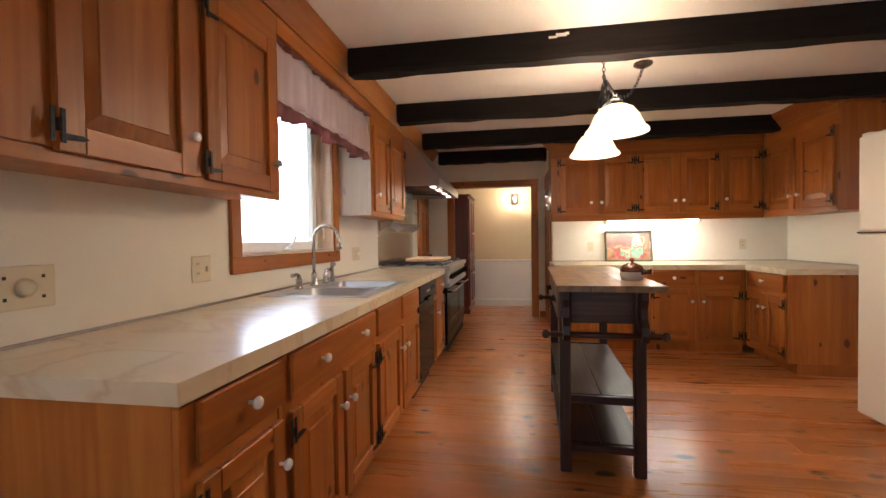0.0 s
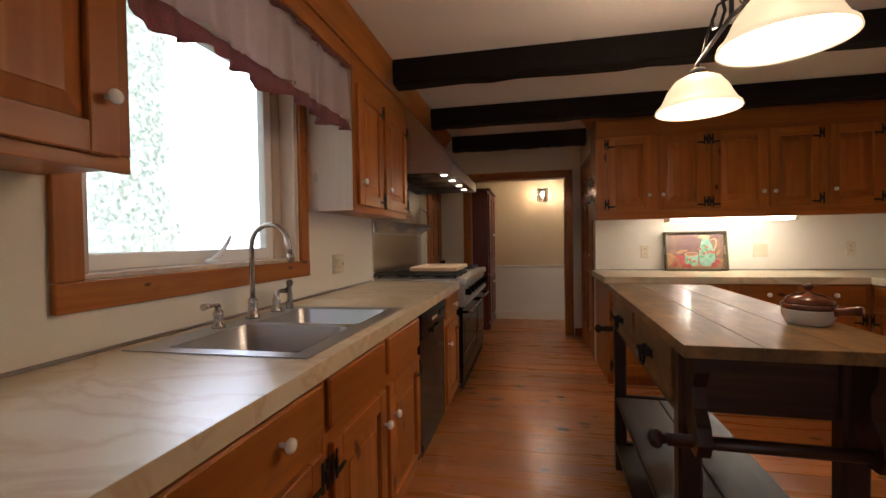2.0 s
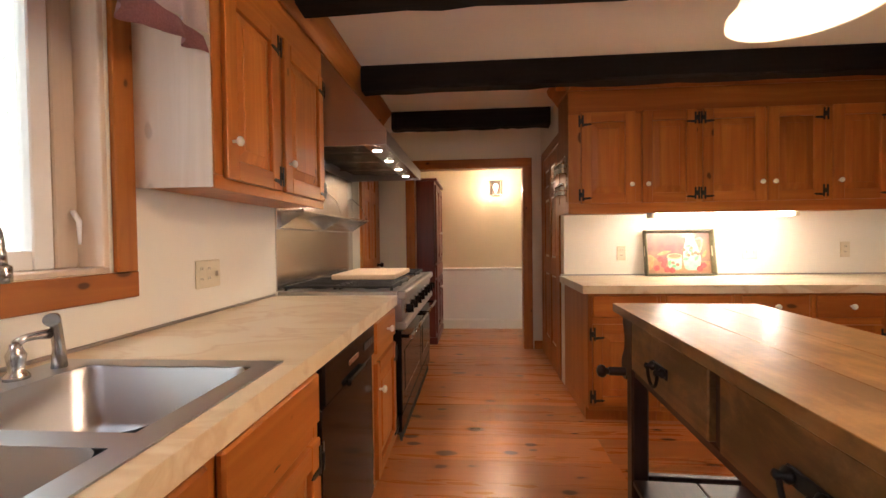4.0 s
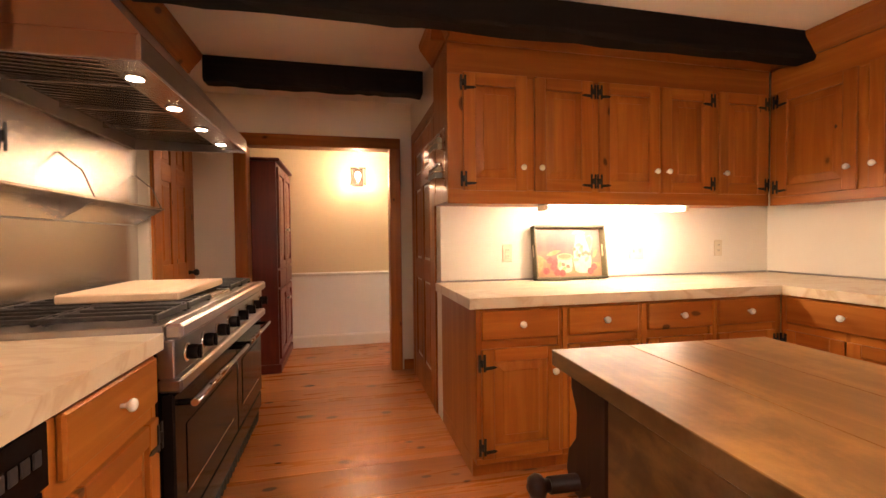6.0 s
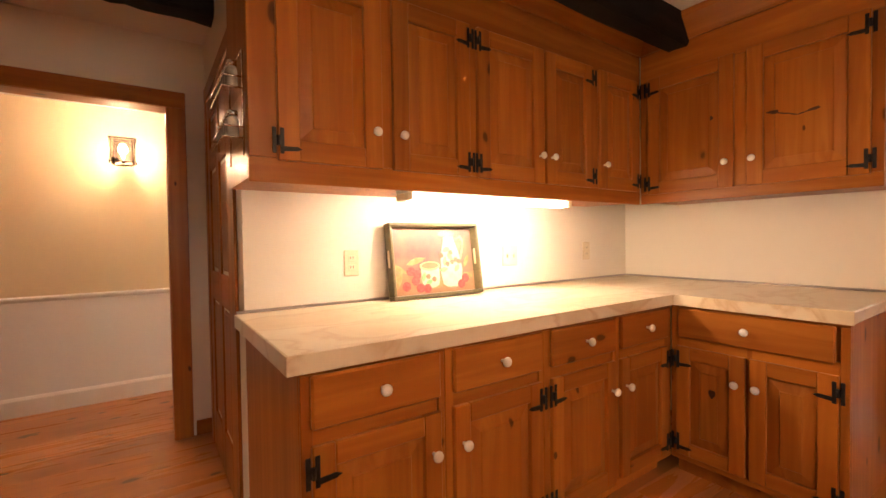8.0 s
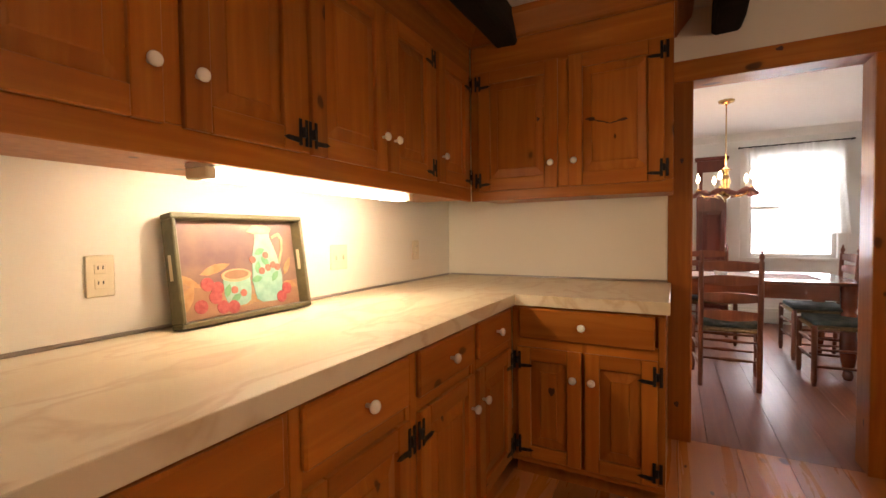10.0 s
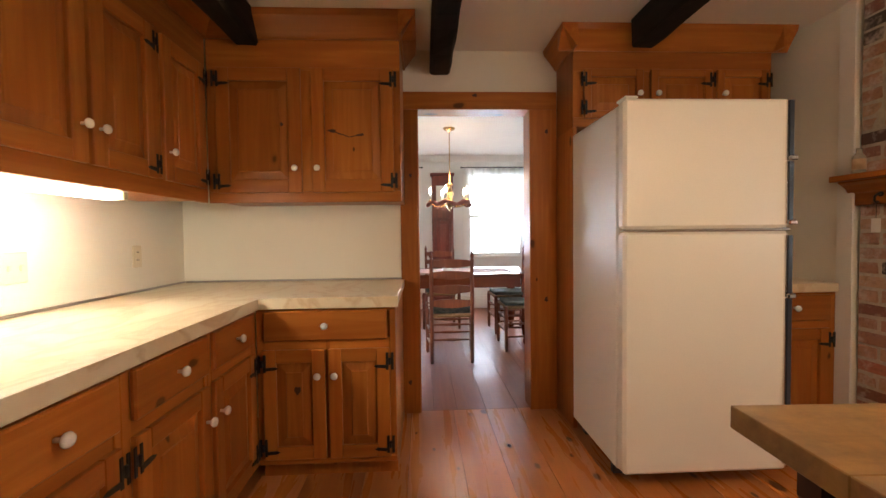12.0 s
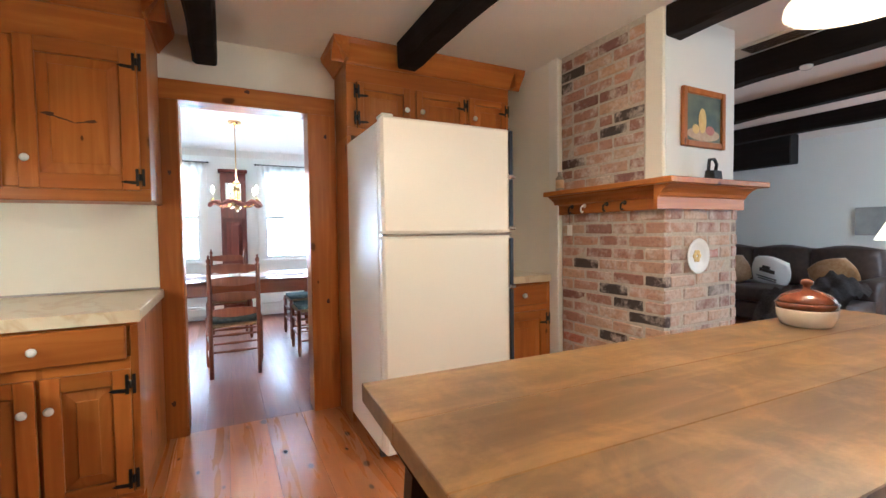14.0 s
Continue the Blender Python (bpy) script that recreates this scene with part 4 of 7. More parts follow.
# ---- splashback and warming shelf ----
sp = thing("range_splashback", Matrix(), "brushed steel splashback with a warming shelf behind the range", "splashback")
part("lower_sheet", boxes(((WX + 0.001, 4.05, 0.916), (WX + 0.010, 5.56, 1.275), 0.002)), STEEL_Y, sp)
part("upper_sheet", boxes(((WX + 0.001, 4.05, 1.277), (WX + 0.016, 5.56, 1.74), 0.003)), STEEL_Y, sp)
part("warming_shelf", boxes(((WX + 0.017, 4.06, 1.37), (WX + 0.17, 5.54, 1.382), 0.003)), STEEL_Y, sp)
for y in (4.08, 4.8, 5.52):
    bm = B()
    pr = [(0, 0), (0.145, 0.088), (0.145, 0.09), (0, 0.09)]
    extrude_profile(bm, pr, (WX + 0.0165, y, 1.2795), (WX + 0.0165, y + 0.006, 1.2795), (1, 0, 0))
    part("shelf_bracket", bm, STEEL_Y, sp)
    bm = B()
    tube(bm, [(WX + 0.155, y + 0.003, 1.383), (WX + 0.11, y + 0.003, 1.50), (WX + 0.02, y + 0.003, 1.58)], 0.004, 6)
    part("stay_rod", bm, CHROME, sp)

# ---- hood ----
hd = thing("range_hood", Matrix(), "sloped stainless steel range hood with four small lamps", "range hood")
HY0, HY1, HF, HB = 4.058, 5.52, -0.70, WX + 0.018
bm = B()
prof = [(HB, 1.815), (HF, 1.815), (-1.062, 2.252), (-1.062, 2.262), (HB, 2.262)]
rows = [[bm.verts.new((x, y, z)) for x, z in prof] for y in (HY0, HY1)]
for i in range(1, 5):
    bm.faces.new((rows[0][i], rows[0][(i + 1) % 5], rows[1][(i + 1) % 5], rows[1][i]))
for r in rows:
    bm.faces.new(r)
part("canopy", bm, HOOD_STEEL, hd)
for nm, lo, hi in (("front_lip", (HF - 0.012, HY0, 1.735), (HF, HY1, 1.8148)), ("side_lip", (HB, HY0, 1.735), (HF - 0.0125, HY0 + 0.012, 1.8148)), ("side_lip", (HB, HY1 - 0.012, 1.735), (HF - 0.0125, HY1, 1.8148)), ("back_lip", (HB, HY0 + 0.0125, 1.735), (HB + 0.012, HY1 - 0.0125, 1.8148))):
    part(nm, boxes((lo, hi, 0.002)), HOOD_STEEL, hd)
part("lamp_rail", boxes(((HF - 0.15, HY0 + 0.0125, 1.748), (HF - 0.0125, HY1 - 0.0125, 1.756), 0.001)), STEEL_Y, hd)
HOODGLOW = glow("hood_lamp_glow", (1.0, 0.80, 0.55), 30)
for k in range(4):
    y = HY0 + 0.2 + k * (HY1 - HY0 - 0.4) / 3
    bm = B()
    lathe(bm, [(0.034, 1.742), (0.036, 1.7475), (0.030, 1.7478)], 16, Matrix.Translation((HF - 0.10, y, 0)))
    d = part("hood_lamp", bm, CHROME, hd)
    bm = B()
    lathe(bm, [(0.027, 1.7405), (0.027, 1.7415)], 16, Matrix.Translation((HF - 0.10, y, 0)))
    part("lamp_glass", bm, HOODGLOW, d, "glowing round hood lamp")
for k in range(4):
    y0 = HY0 + 0.03 + k * (HY1 - HY0 - 0.06) / 4
    bm = B()
    m = Matrix.Translation((HB + 0.02, y0, 1.80)) @ Matrix.Rotation(radians(3), 4, "Y")
    cbox(bm, (0, 0.008, -0.004), (0.50, (HY1 - HY0 - 0.06) / 4 - 0.008, 0.004), 0.001, 0, m)
    ridges = []
    for q in range(9):
        yy = 0.02 + q * ((HY1 - HY0 - 0.06) / 4 - 0.04) / 8
        ridges.append(boxes(((0.01, yy - 0.006, -0.009), (0.49, yy + 0.006, -0.0042), 0.002, 0, m)))
    fl_ = part("baffle_filter", bm, FILTER_STEEL, hd, "ridged steel grease filter")
    for r_ in ridges:
        part("baffle", r_, FILTER_STEEL, fl_)
    part("filter_frame", boxes(((HB + 0.02, y0 - 0.007, 1.772), (HB + 0.5, y0 + 0.007, 1.796), 0.002)), STEEL_Y, fl_)

# ---- dishwasher ----
dw = thing("dishwasher", pose(-0.668, 2.895, 0, 0, 0, 90) @ Matrix.Diagonal((1.1, 1, 1, 1)), "black built-in dishwasher with a glossy door", "dishwasher")
part("body", boxes(((0.004, 0.03, 0.09), (0.566, 0.60, 0.843), 0.003)), BLACK_MATT, dw)
part("door", boxes(((0.006, 0.0, 0.10), (0.564, 0.0295, 0.705), 0.005)), BLACK_GLOSS, dw)
cp = part("control_panel", boxes(((0.006, -0.012, 0.710), (0.564, 0.0295, 0.842), 0.006)), BLACK_GLOSS, dw)
part("latch_handle", boxes(((0.19, -0.03, 0.705), (0.38, -0.0125, 0.728), 0.006)), BLACK_GLOSS, cp)
part("badge", boxes(((0.22, -0.0145, 0.765), (0.33, -0.0125, 0.785), 0.001)), CHROME, cp, "small silver name bar")
for k in range(5):
    part("button", boxes(((0.41 + k * 0.027, -0.0165, 0.765), (0.43 + k * 0.027, -0.0125, 0.795), 0.002)), BLACK_MATT, cp)
part("kick_panel", boxes(((0.006, 0.05, 0.0), (0.564, 0.07, 0.0895), 0.002)), BLACK_MATT, dw)

# ---- sink and taps ----
sk = thing("kitchen_sink", Matrix(), "double-bowl stainless steel sink set in the worktop", "sink")
bowls = ((1.915, 2.275), (2.325, 2.68))
bx0, bx1 = -1.185, -0.755


def rounded(x0, x1, y0, y1, r, z, n=4):
    out = []
    for cx, cy, a0 in ((x1 - r, y1 - r, 0), (x0 + r, y1 - r, 90), (x0 + r, y0 + r, 180), (x1 - r, y0 + r, 270)):
        for k in range(n + 1):
            a = radians(a0 + 90 * k / n)
            out.append((cx + r * math.cos(a), cy + r * math.sin(a), z))
    return out


for y0, y1 in bowls:
    bm = B()
    rings = [[bm.verts.new(p) for p in rounded(bx0 - d, bx1 + d, y0 - d, y1 + d, r, z)] for d, r, z in ((0.004, 0.054, 0.8985), (0.0, 0.05, 0.894), (-0.008, 0.05, 0.76), (-0.03, 0.05, 0.735), (-0.12, 0.04, 0.728))]
    for a, b in zip(rings, rings[1:]):
        for i in range(len(a)):
            bm.faces.new((a[i], a[(i + 1) % len(a)], b[(i + 1) % len(a)], b[i])).smooth = True
    bm.faces.new(rings[-1])
    bw = part("bowl", bm, SINK_STEEL, sk)
    bm = B()
    lathe(bm, [(0.04, 0.729), (0.042, 0.731), (0.03, 0.7315), (0.028, 0.730)], 16, Matrix.Translation(((bx0 + bx1) / 2, (y0 + y1) / 2, 0)))
    part("drain", bm, CHROME, bw)
xs, ys = (-1.30, bx0, bx1, -0.70), (1.865, *bowls[0], *bowls[1], 2.735)
bm = B()
v = {(i, j): bm.verts.new((x, y, 0.8987)) for i, x in enumerate(xs) for j, y in enumerate(ys)}
for i in range(3):
    for j in range(5):
        if i == 1 and j in (1, 3):
            continue
        bm.faces.new((v[i, j], v[i + 1, j], v[i + 1, j + 1], v[i, j + 1]))
r = bmesh.ops.extrude_face_region(bm, geom=bm.faces[:])
bmesh.ops.translate(bm, verts=[e for e in r["geom"] if isinstance(e, bmesh.types.BMVert)], vec=(0, 0, -0.0032))
part("rim", bm, SINK_STEEL, sk)
ft = thing("kitchen_tap", pose(-1.245, 2.40, 0.899), "brushed nickel gooseneck kitchen tap", "tap")
bm = B()
lathe(bm, [(0.028, 0), (0.028, 0.008), (0.02, 0.02), (0.018, 0.06), (0.02, 0.075), (0.013, 0.085)], 16)
part("base", bm, NICKEL, ft)
bm = B()
tube(bm, [(0, 0, 0.08), (0, 0, 0.30)] + [(0.085 - 0.085 * math.cos(a), 0, 0.30 + 0.085 * math.sin(a)) for a in (math.pi * k / 12 for k in range(1, 12))] + [(0.172, 0, 0.29), (0.176, 0, 0.26)], 0.0105, 12)
part("spout", bm, NICKEL, ft)
bm = B()
lathe(bm, [(0.0105, 0), (0.015, 0.003), (0.015, 0.03), (0.0115, 0.034)], 14, Matrix.Translation((0.177, 0, 0.232)))
part("spray_head", bm, NICKEL, ft)
for y, s in ((2.20, -1), (2.57, 1)):
    h = thing("tap_handle", pose(-1.245, y, 0.899), "brushed nickel lever tap handle", "tap handle", "tap handles")
    bm = B()
    lathe(bm, [(0.024, 0), (0.024, 0.008), (0.014, 0.02), (0.017, 0.04), (0.019, 0.055), (0.013, 0.068), (0.010, 0.08)], 16)
    part("stem", bm, NICKEL, h)
    bm = B()
    tube(bm, [(0, 0, 0.08), (0, s * 0.02, 0.088), (0, s * 0.05, 0.088), (0, s * 0.075, 0.086)], [0.010, 0.009, 0.010, 0.013], 12)
    part("lever", bm, NICKEL, h)
sp2 = thing("side_spray", pose(-1.235, 2.66, 0.899), "brushed nickel side spray beside the tap", "sprayer")
bm = B()
tube(bm, [(0, 0, 0), (0, 0, 0.05), (0, -0.005, 0.10), (0.01, -0.02, 0.125), (0.03, -0.045, 0.125)], [0.017, 0.013, 0.012, 0.014, 0.016], 12)
part("spray_body", bm, NICKEL, sp2)

# ---- kitchen window and valance ----
wnd = thing("window_1", Matrix(), "pine-framed casement window above the sink", "window", kind="structure")
for nm, lo, hi, mt in (("casing_side", (WX, 1.713, 1.11), (WX + 0.02, 1.795, 2.165), PINE_V), ("casing_side", (WX, 2.955, 1.11), (WX + 0.02, 3.035, 2.165), PINE_V),
                       ("casing_bottom", (WX, 1.713, 1.025), (WX + 0.022, 3.035, 1.1095), PINE_Y), ("sill_liner", (WX - 0.17, 1.8005, 1.1105), (WX + 0.001, 2.9445, 1.128), PALE_BOARD),
                       ("side_liner", (WX - 0.17, 1.8005, 1.1285), (WX + 0.001, 1.822, 2.119), PALE_BOARD), ("side_liner", (WX - 0.17, 2.923, 1.1285), (WX + 0.001, 2.9445, 2.119), PALE_BOARD)):
    part(nm, boxes((lo, hi, 0.003)), mt, wnd)
sash = part("sash", boxes(((WX - 0.13, 1.8225, 1.1285), (WX - 0.085, 1.868, 2.118), 0.004)), TRIM_WHITE, wnd)
for lo, hi in (((WX - 0.13, 2.79, 1.1285), (WX - 0.085, 2.85, 2.118)), ((WX - 0.128, 2.8505, 1.1285), (WX - 0.08, 2.9225, 2.118)), ((WX - 0.13, 1.8685, 1.1285), (WX - 0.085, 2.7895, 1.185)), ((WX - 0.13, 1.8685, 2.05), (WX - 0.085, 2.7895, 2.118))):
    part("sash_bar", boxes((lo, hi, 0.004)), TRIM_WHITE if lo[1] < 2.83 else PALE_BOARD, sash)
pane = part("pane", boxes(((WX - 0.112, 1.866, 1.183), (WX - 0.106, 2.792, 2.052))), GLASS, sash)
pane.visible_shadow = False
bm = B()
lathe(bm, [(0.03, 0), (0.03, 0.012), (0.016, 0.022)], 14, Matrix.Translation((WX - 0.045, 2.36, 1.129)))
cr = part("crank_base", bm, CERAMIC, wnd, "white window crank")
bm = B()
tube(bm, [(WX - 0.045, 2.36, 1.145), (WX - 0.035, 2.40, 1.17), (WX - 0.03, 2.43, 1.21), (WX - 0.03, 2.455, 1.245)], [0.012, 0.011, 0.009, 0.006], 10)
part("crank_arm", bm, CERAMIC, cr)
bm = B()
tube(bm, [(WX - 0.075, 2.90, 1.30), (WX - 0.05, 2.895, 1.27), (WX - 0.05, 2.895, 1.20)], [0.008, 0.008, 0.004], 8)
part("sash_lock", bm, CERAMIC, wnd)
CLOTH = speckled("pale_pink_cotton", (0.58, 0.45, 0.41), (0.63, 0.50, 0.46), 220, 0.9, 0, 0.3)
CLOTH_BAND = speckled("dusty_rose_band", (0.27, 0.115, 0.11), (0.33, 0.15, 0.14), 160, 0.9, 0, 0.3)
for m_ in (CLOTH, CLOTH_BAND):
    m_.node_tree.nodes["Principled BSDF"].inputs["Transmission Weight"].default_value = 0.0
vl = thing("window_valance", Matrix(), "gathered pale pink cotton valance with a rose hem", "valance")


def pleats(y0, y1, zs, x, amp, n, seed, drop=0.0):
    rg_ = random.Random(seed)
    ph = [rg_.uniform(0, 6.28) for _ in range(4)]
    bm = B()
    rows = []
    for i in range(n + 1):
        y = y0 + (y1 - y0) * i / n
        u = (y - y0)
        f = math.sin(u * 52 + ph[0] + 1.2 * math.sin(u * 9 + ph[1])) + 0.5 * math.sin(u * 83 + ph[2])
        g = math.sin(u * 13 + ph[3]) + 0.5 * math.sin(u * 29)
        col = []
        for k, z in enumerate(zs):
            q = k / (len(zs) - 1)
            col.append(bm.verts.new((x + amp * f * (0.35 + q) + 0.012 * q * g, y, z + drop * g * q)))
        rows.append(col)
    for a, b in zip(rows, rows[1:]):
        for k in range(len(zs) - 1):
            bm.faces.new((a[k], b[k], b[k + 1], a[k + 1])).smooth = True
    bmesh.ops.solidify(bm, geom=bm.faces[:], thickness=0.0016)
    return bm


part("gathered_cloth", pleats(1.712, 3.032, [2.166 - 0.05 * k for k in range(7)], -1.09, 0.009, 260, 3, 0.012), CLOTH, vl)
part("hem_band", pleats(1.712, 3.032, [1.872, 1.85, 1.825, 1.80], -1.088, 0.012, 260, 3, 0.014), CLOTH_BAND, vl, "dusty rose hem band")
part("heading", pleats(1.712, 3.032, [2.185, 2.165, 2.14], -1.078, 0.006, 260, 3, 0.003), CLOTH_BAND, vl, "rose gathered heading")


# ---- outlets and switches ----
def wall_plate(m, w, h, label, slots=(), toggles=(), dial=False):
    t = thing("wall_plate", m, label, "outlet" if slots else "switch", "wall plates")
    part("cover", boxes(((-w / 2, -0.007, -h / 2), (w / 2, 0, h / 2), 0.003)), PLATE_IVORY, t)
    for sx in slots:
        for dz in (-0.021, 0.021):
            bm = B()
            cbox(bm, (sx - 0.015, -0.009, dz - 0.014), (sx + 0.015, -0.0071, dz + 0.014), 0.002)
            soc = part("socket", bm, PLATE_IVORY, t)
            for dx in (-0.006, 0.006):
                part("slot", boxes(((sx + dx - 0.0015, -0.0096, dz - 0.002), (sx + dx + 0.0015, -0.0091, dz + 0.008))), SLOT, soc)
    for sx in toggles:
        part("toggle", boxes(((sx - 0.005, -0.02, -0.012), (sx + 0.005, -0.0071, 0.010), 0.002)), PLATE_IVORY, t)
    if dial:
        bm = B()
        lathe(bm, [(0.026, 0.0072), (0.024, 0.02), (0.02, 0.026), (0.004, 0.027)], 18, Matrix.Rotation(radians(90), 4, "X"))
        part("dial", bm, PLATE_IVORY, t, "round ivory dial")
        for dx in (-0.05, 0.05):
            for dz in (-0.03, 0.03):
                part("socket", boxes(((dx - 0.005, -0.0085, dz - 0.005), (dx + 0.005, -0.0071, dz + 0.005), 0.001)), SLOT, t)
    return t


wall_plate(pose(WX, 0.81, 1.063, 0, 0, 90), 0.17, 0.125, "wide ivory dimmer plate with a round dial on the wall", dial=True)
wall_plate(pose(WX, 1.517, 1.067, 0, 0, 90), 0.118, 0.118, "ivory double outlet and switch plate on the kitchen wall", (-0.026,), (0.026,))
wall_plate(pose(WX, 3.43, 1.068, 0, 0, 90), 0.165, 0.118, "ivory triple plate with outlets and a switch above the worktop", (-0.05, 0.0), (0.05,))
wall_plate(pose(0.951, NY, 1.076), 0.072, 0.118, "ivory outlet plate on the wall", (0,))
wall_plate(pose(1.93, NY, 1.078), 0.118, 0.118, "ivory two-gang switch plate beside the painted tray", (), (-0.025, 0.025))
wall_plate(pose(2.63, NY, 1.087), 0.072, 0.118, "ivory outlet plate in the counter corner", (0,))

# ---- painted tray leaning on the wall ----
TRAY_EDGE = wood("olive_tray_wood", "x", (0.15, 0.13, 0.06), (0.11, 0.096, 0.044), (0.07, 0.06, 0.028), 0.45, 0.0)
TRAY_BACK = speckled("plum_brown_painted_ground", (0.15, 0.085, 0.085), (0.26, 0.16, 0.11), 7, 0.35, 0, 0.05)
TRAY_LOW = speckled("tan_painted_ground", (0.24, 0.13, 0.07), (0.36, 0.21, 0.12), 9, 0.35, 0, 0.05)
TURQ = speckled("painted_turquoise", (0.19, 0.36, 0.29), (0.28, 0.46, 0.38), 30, 0.35, 0, 0.02)
PCREAM = speckled("painted_cream", (0.44, 0.28, 0.15), (0.54, 0.38, 0.22), 30, 0.35, 0, 0.02)
PRED = speckled("painted_cherry", (0.30, 0.05, 0.05), (0.42, 0.10, 0.09), 60, 0.3, 0, 0.02)
PGREEN = speckled("painted_leaf_green", (0.10, 0.28, 0.13), (0.16, 0.36, 0.18), 40, 0.35, 0, 0.02)
PCORAL = speckled("painted_coral", (0.38, 0.10, 0.07), (0.46, 0.15, 0.10), 60, 0.35, 0, 0.02)
PTAN = speckled("painted_leaf_tan", (0.34, 0.18, 0.07), (0.44, 0.27, 0.13), 30, 0.35, 0, 0.02)
TWD, THT = 0.54, 0.375        # drawn size; the tray is a little smaller
tray = thing("painted_tray", pose(1.105, 5.135, 0.8985, -8, 0, 0) @ Matrix.Diagonal((0.965, 1, 0.965, 1)), "olive wooden tray painted with a pitcher, cup and cherries", "tray")
part("ground", boxes(((0.02, 0.018, 0.02), (TWD - 0.02, 0.028, THT - 0.02))), TRAY_BACK, tray)
part("rim_board", boxes(((0, -0.03, 0), (TWD, 0.03, 0.018), 0.004)), TRAY_EDGE, tray)
part("rim_board", boxes(((0, -0.03, THT - 0.018), (TWD, 0.03, THT), 0.004)), TRAY_EDGE, tray)
for x in (0, TWD - 0.016):
    b_ = part("rim_board", boxes(((x, -0.03, 0.0185), (x + 0.016, 0.03, THT - 0.0185), 0.004)), TRAY_EDGE, tray)
    part("grip_slot", boxes(((x - 0.0008, -0.008, THT * 0.42), (x + 0.0168, 0.008, THT * 0.64), 0.0003)), PLATE_IVORY, b_, "pale hand slot")


def daub(name, pts, mat, lift):
    """A flat painted patch on the tray's ground."""
    bm = B()
    top = [bm.verts.new((x, 0.0178 - lift, z)) for x, z in pts]
    low = [bm.verts.new((x, 0.0179, z)) for x, z in pts]
    bm.faces.new(top)
    for i in range(len(pts)):
        bm.faces.new((top[i], top[(i + 1) % len(pts)], low[(i + 1) % len(pts)], low[i]))
    return part(name, bm, mat, tray)


def oval(cx, cz, rx, rz, n=18, tilt=0.0):
    c, s = math.cos(radians(tilt)), math.sin(radians(tilt))
    return [(cx + rx * math.cos(a) * c - rz * math.sin(a) * s, cz + rx * math.cos(a) * s + rz * math.sin(a) * c) for a in (2 * math.pi * k / n for k in range(n))]


def leaf(cx, cz, ln, w, tilt):
    c, s = math.cos(radians(tilt)), math.sin(radians(tilt))
    prof = [(-0.5, 0), (-0.25, 0.4), (0.05, 0.5), (0.3, 0.3), (0.5, 0), (0.3, -0.25), (0.05, -0.4), (-0.25, -0.35)]
    return [(cx + ln * u * c - w * q * s, cz + ln * u * s + w * q * c) for u, q in prof]


daub("painted_table", [(0.021, 0.021), (TWD - 0.021, 0.021), (TWD - 0.021, 0.12), (0.38, 0.10), (0.2, 0.13), (0.021, 0.15)], TRAY_LOW, 0.0004)
for cx, cz, ln, w, ti in ((0.16, 0.185, 0.12, 0.035, 15), (0.05, 0.09, 0.11, 0.05, 60), (0.06, 0.15, 0.10, 0.03, -30), (0.31, 0.062, 0.10, 0.035, -8), (0.27, 0.05, 0.08, 0.025, 6), (0.475, 0.175, 0.08, 0.03, 60), (0.48, 0.10, 0.07, 0.03, -20)):
    daub("painted_leaf", leaf(cx, cz, ln, w, ti), PTAN, 0.0010)
daub("painted_pitcher", [(0.315, 0.06), (0.34, 0.045), (0.41, 0.042), (0.435, 0.06), (0.445, 0.14), (0.43, 0.22), (0.405, 0.29), (0.40, 0.325), (0.335, 0.325), (0.335, 0.29), (0.315, 0.22), (0.305, 0.13)], TURQ, 0.0014)
daub("painted_rim", [(0.30, 0.318), (0.335, 0.308), (0.40, 0.308), (0.415, 0.33), (0.38, 0.346), (0.33, 0.344)], PCREAM, 0.0018)
hn = [(0.41, 0.30), (0.45, 0.315), (0.468, 0.29), (0.462, 0.24), (0.44, 0.185), (0.433, 0.20), (0.452, 0.245), (0.455, 0.285), (0.443, 0.30), (0.413, 0.288)]
daub("painted_handle", hn, PCREAM, 0.0016)
daub("painted_cup", [(0.185, 0.09), (0.195, 0.055), (0.225, 0.045), (0.265, 0.047), (0.288, 0.06), (0.295, 0.10), (0.295, 0.155), (0.185, 0.155)], TURQ, 0.0014)
daub("painted_rim", oval(0.24, 0.158, 0.062, 0.024), PCREAM, 0.0018)
daub("painted_inside", oval(0.24, 0.160, 0.05, 0.016), TRAY_LOW, 0.0022)
for cx, cz in ((0.125, 0.135), (0.16, 0.118), (0.15, 0.088), (0.095, 0.062), (0.175, 0.05), (0.215, 0.045), (0.43, 0.055), (0.46, 0.085)):
    daub("painted_cherry", oval(cx, cz, 0.024, 0.024, 14), PRED, 0.0022)
for cx, cz, ti in ((0.35, 0.24, 20), (0.37, 0.20, -50), (0.41, 0.14, 50), (0.335, 0.18, 80), (0.325, 0.135, 10), (0.23, 0.075, 30), (0.20, 0.105, 70)):
    daub("painted_sprig", leaf(cx, cz, 0.05, 0.028, ti), PGREEN, 0.0018)
for cx, cz in ((0.375, 0.225), (0.35, 0.165), (0.38, 0.175), (0.405, 0.185), (0.425, 0.175), (0.225, 0.105), (0.26, 0.09), (0.315, 0.21)):
    daub("painted_flower", oval(cx, cz, 0.014, 0.014, 10), PCORAL, 0.0024)

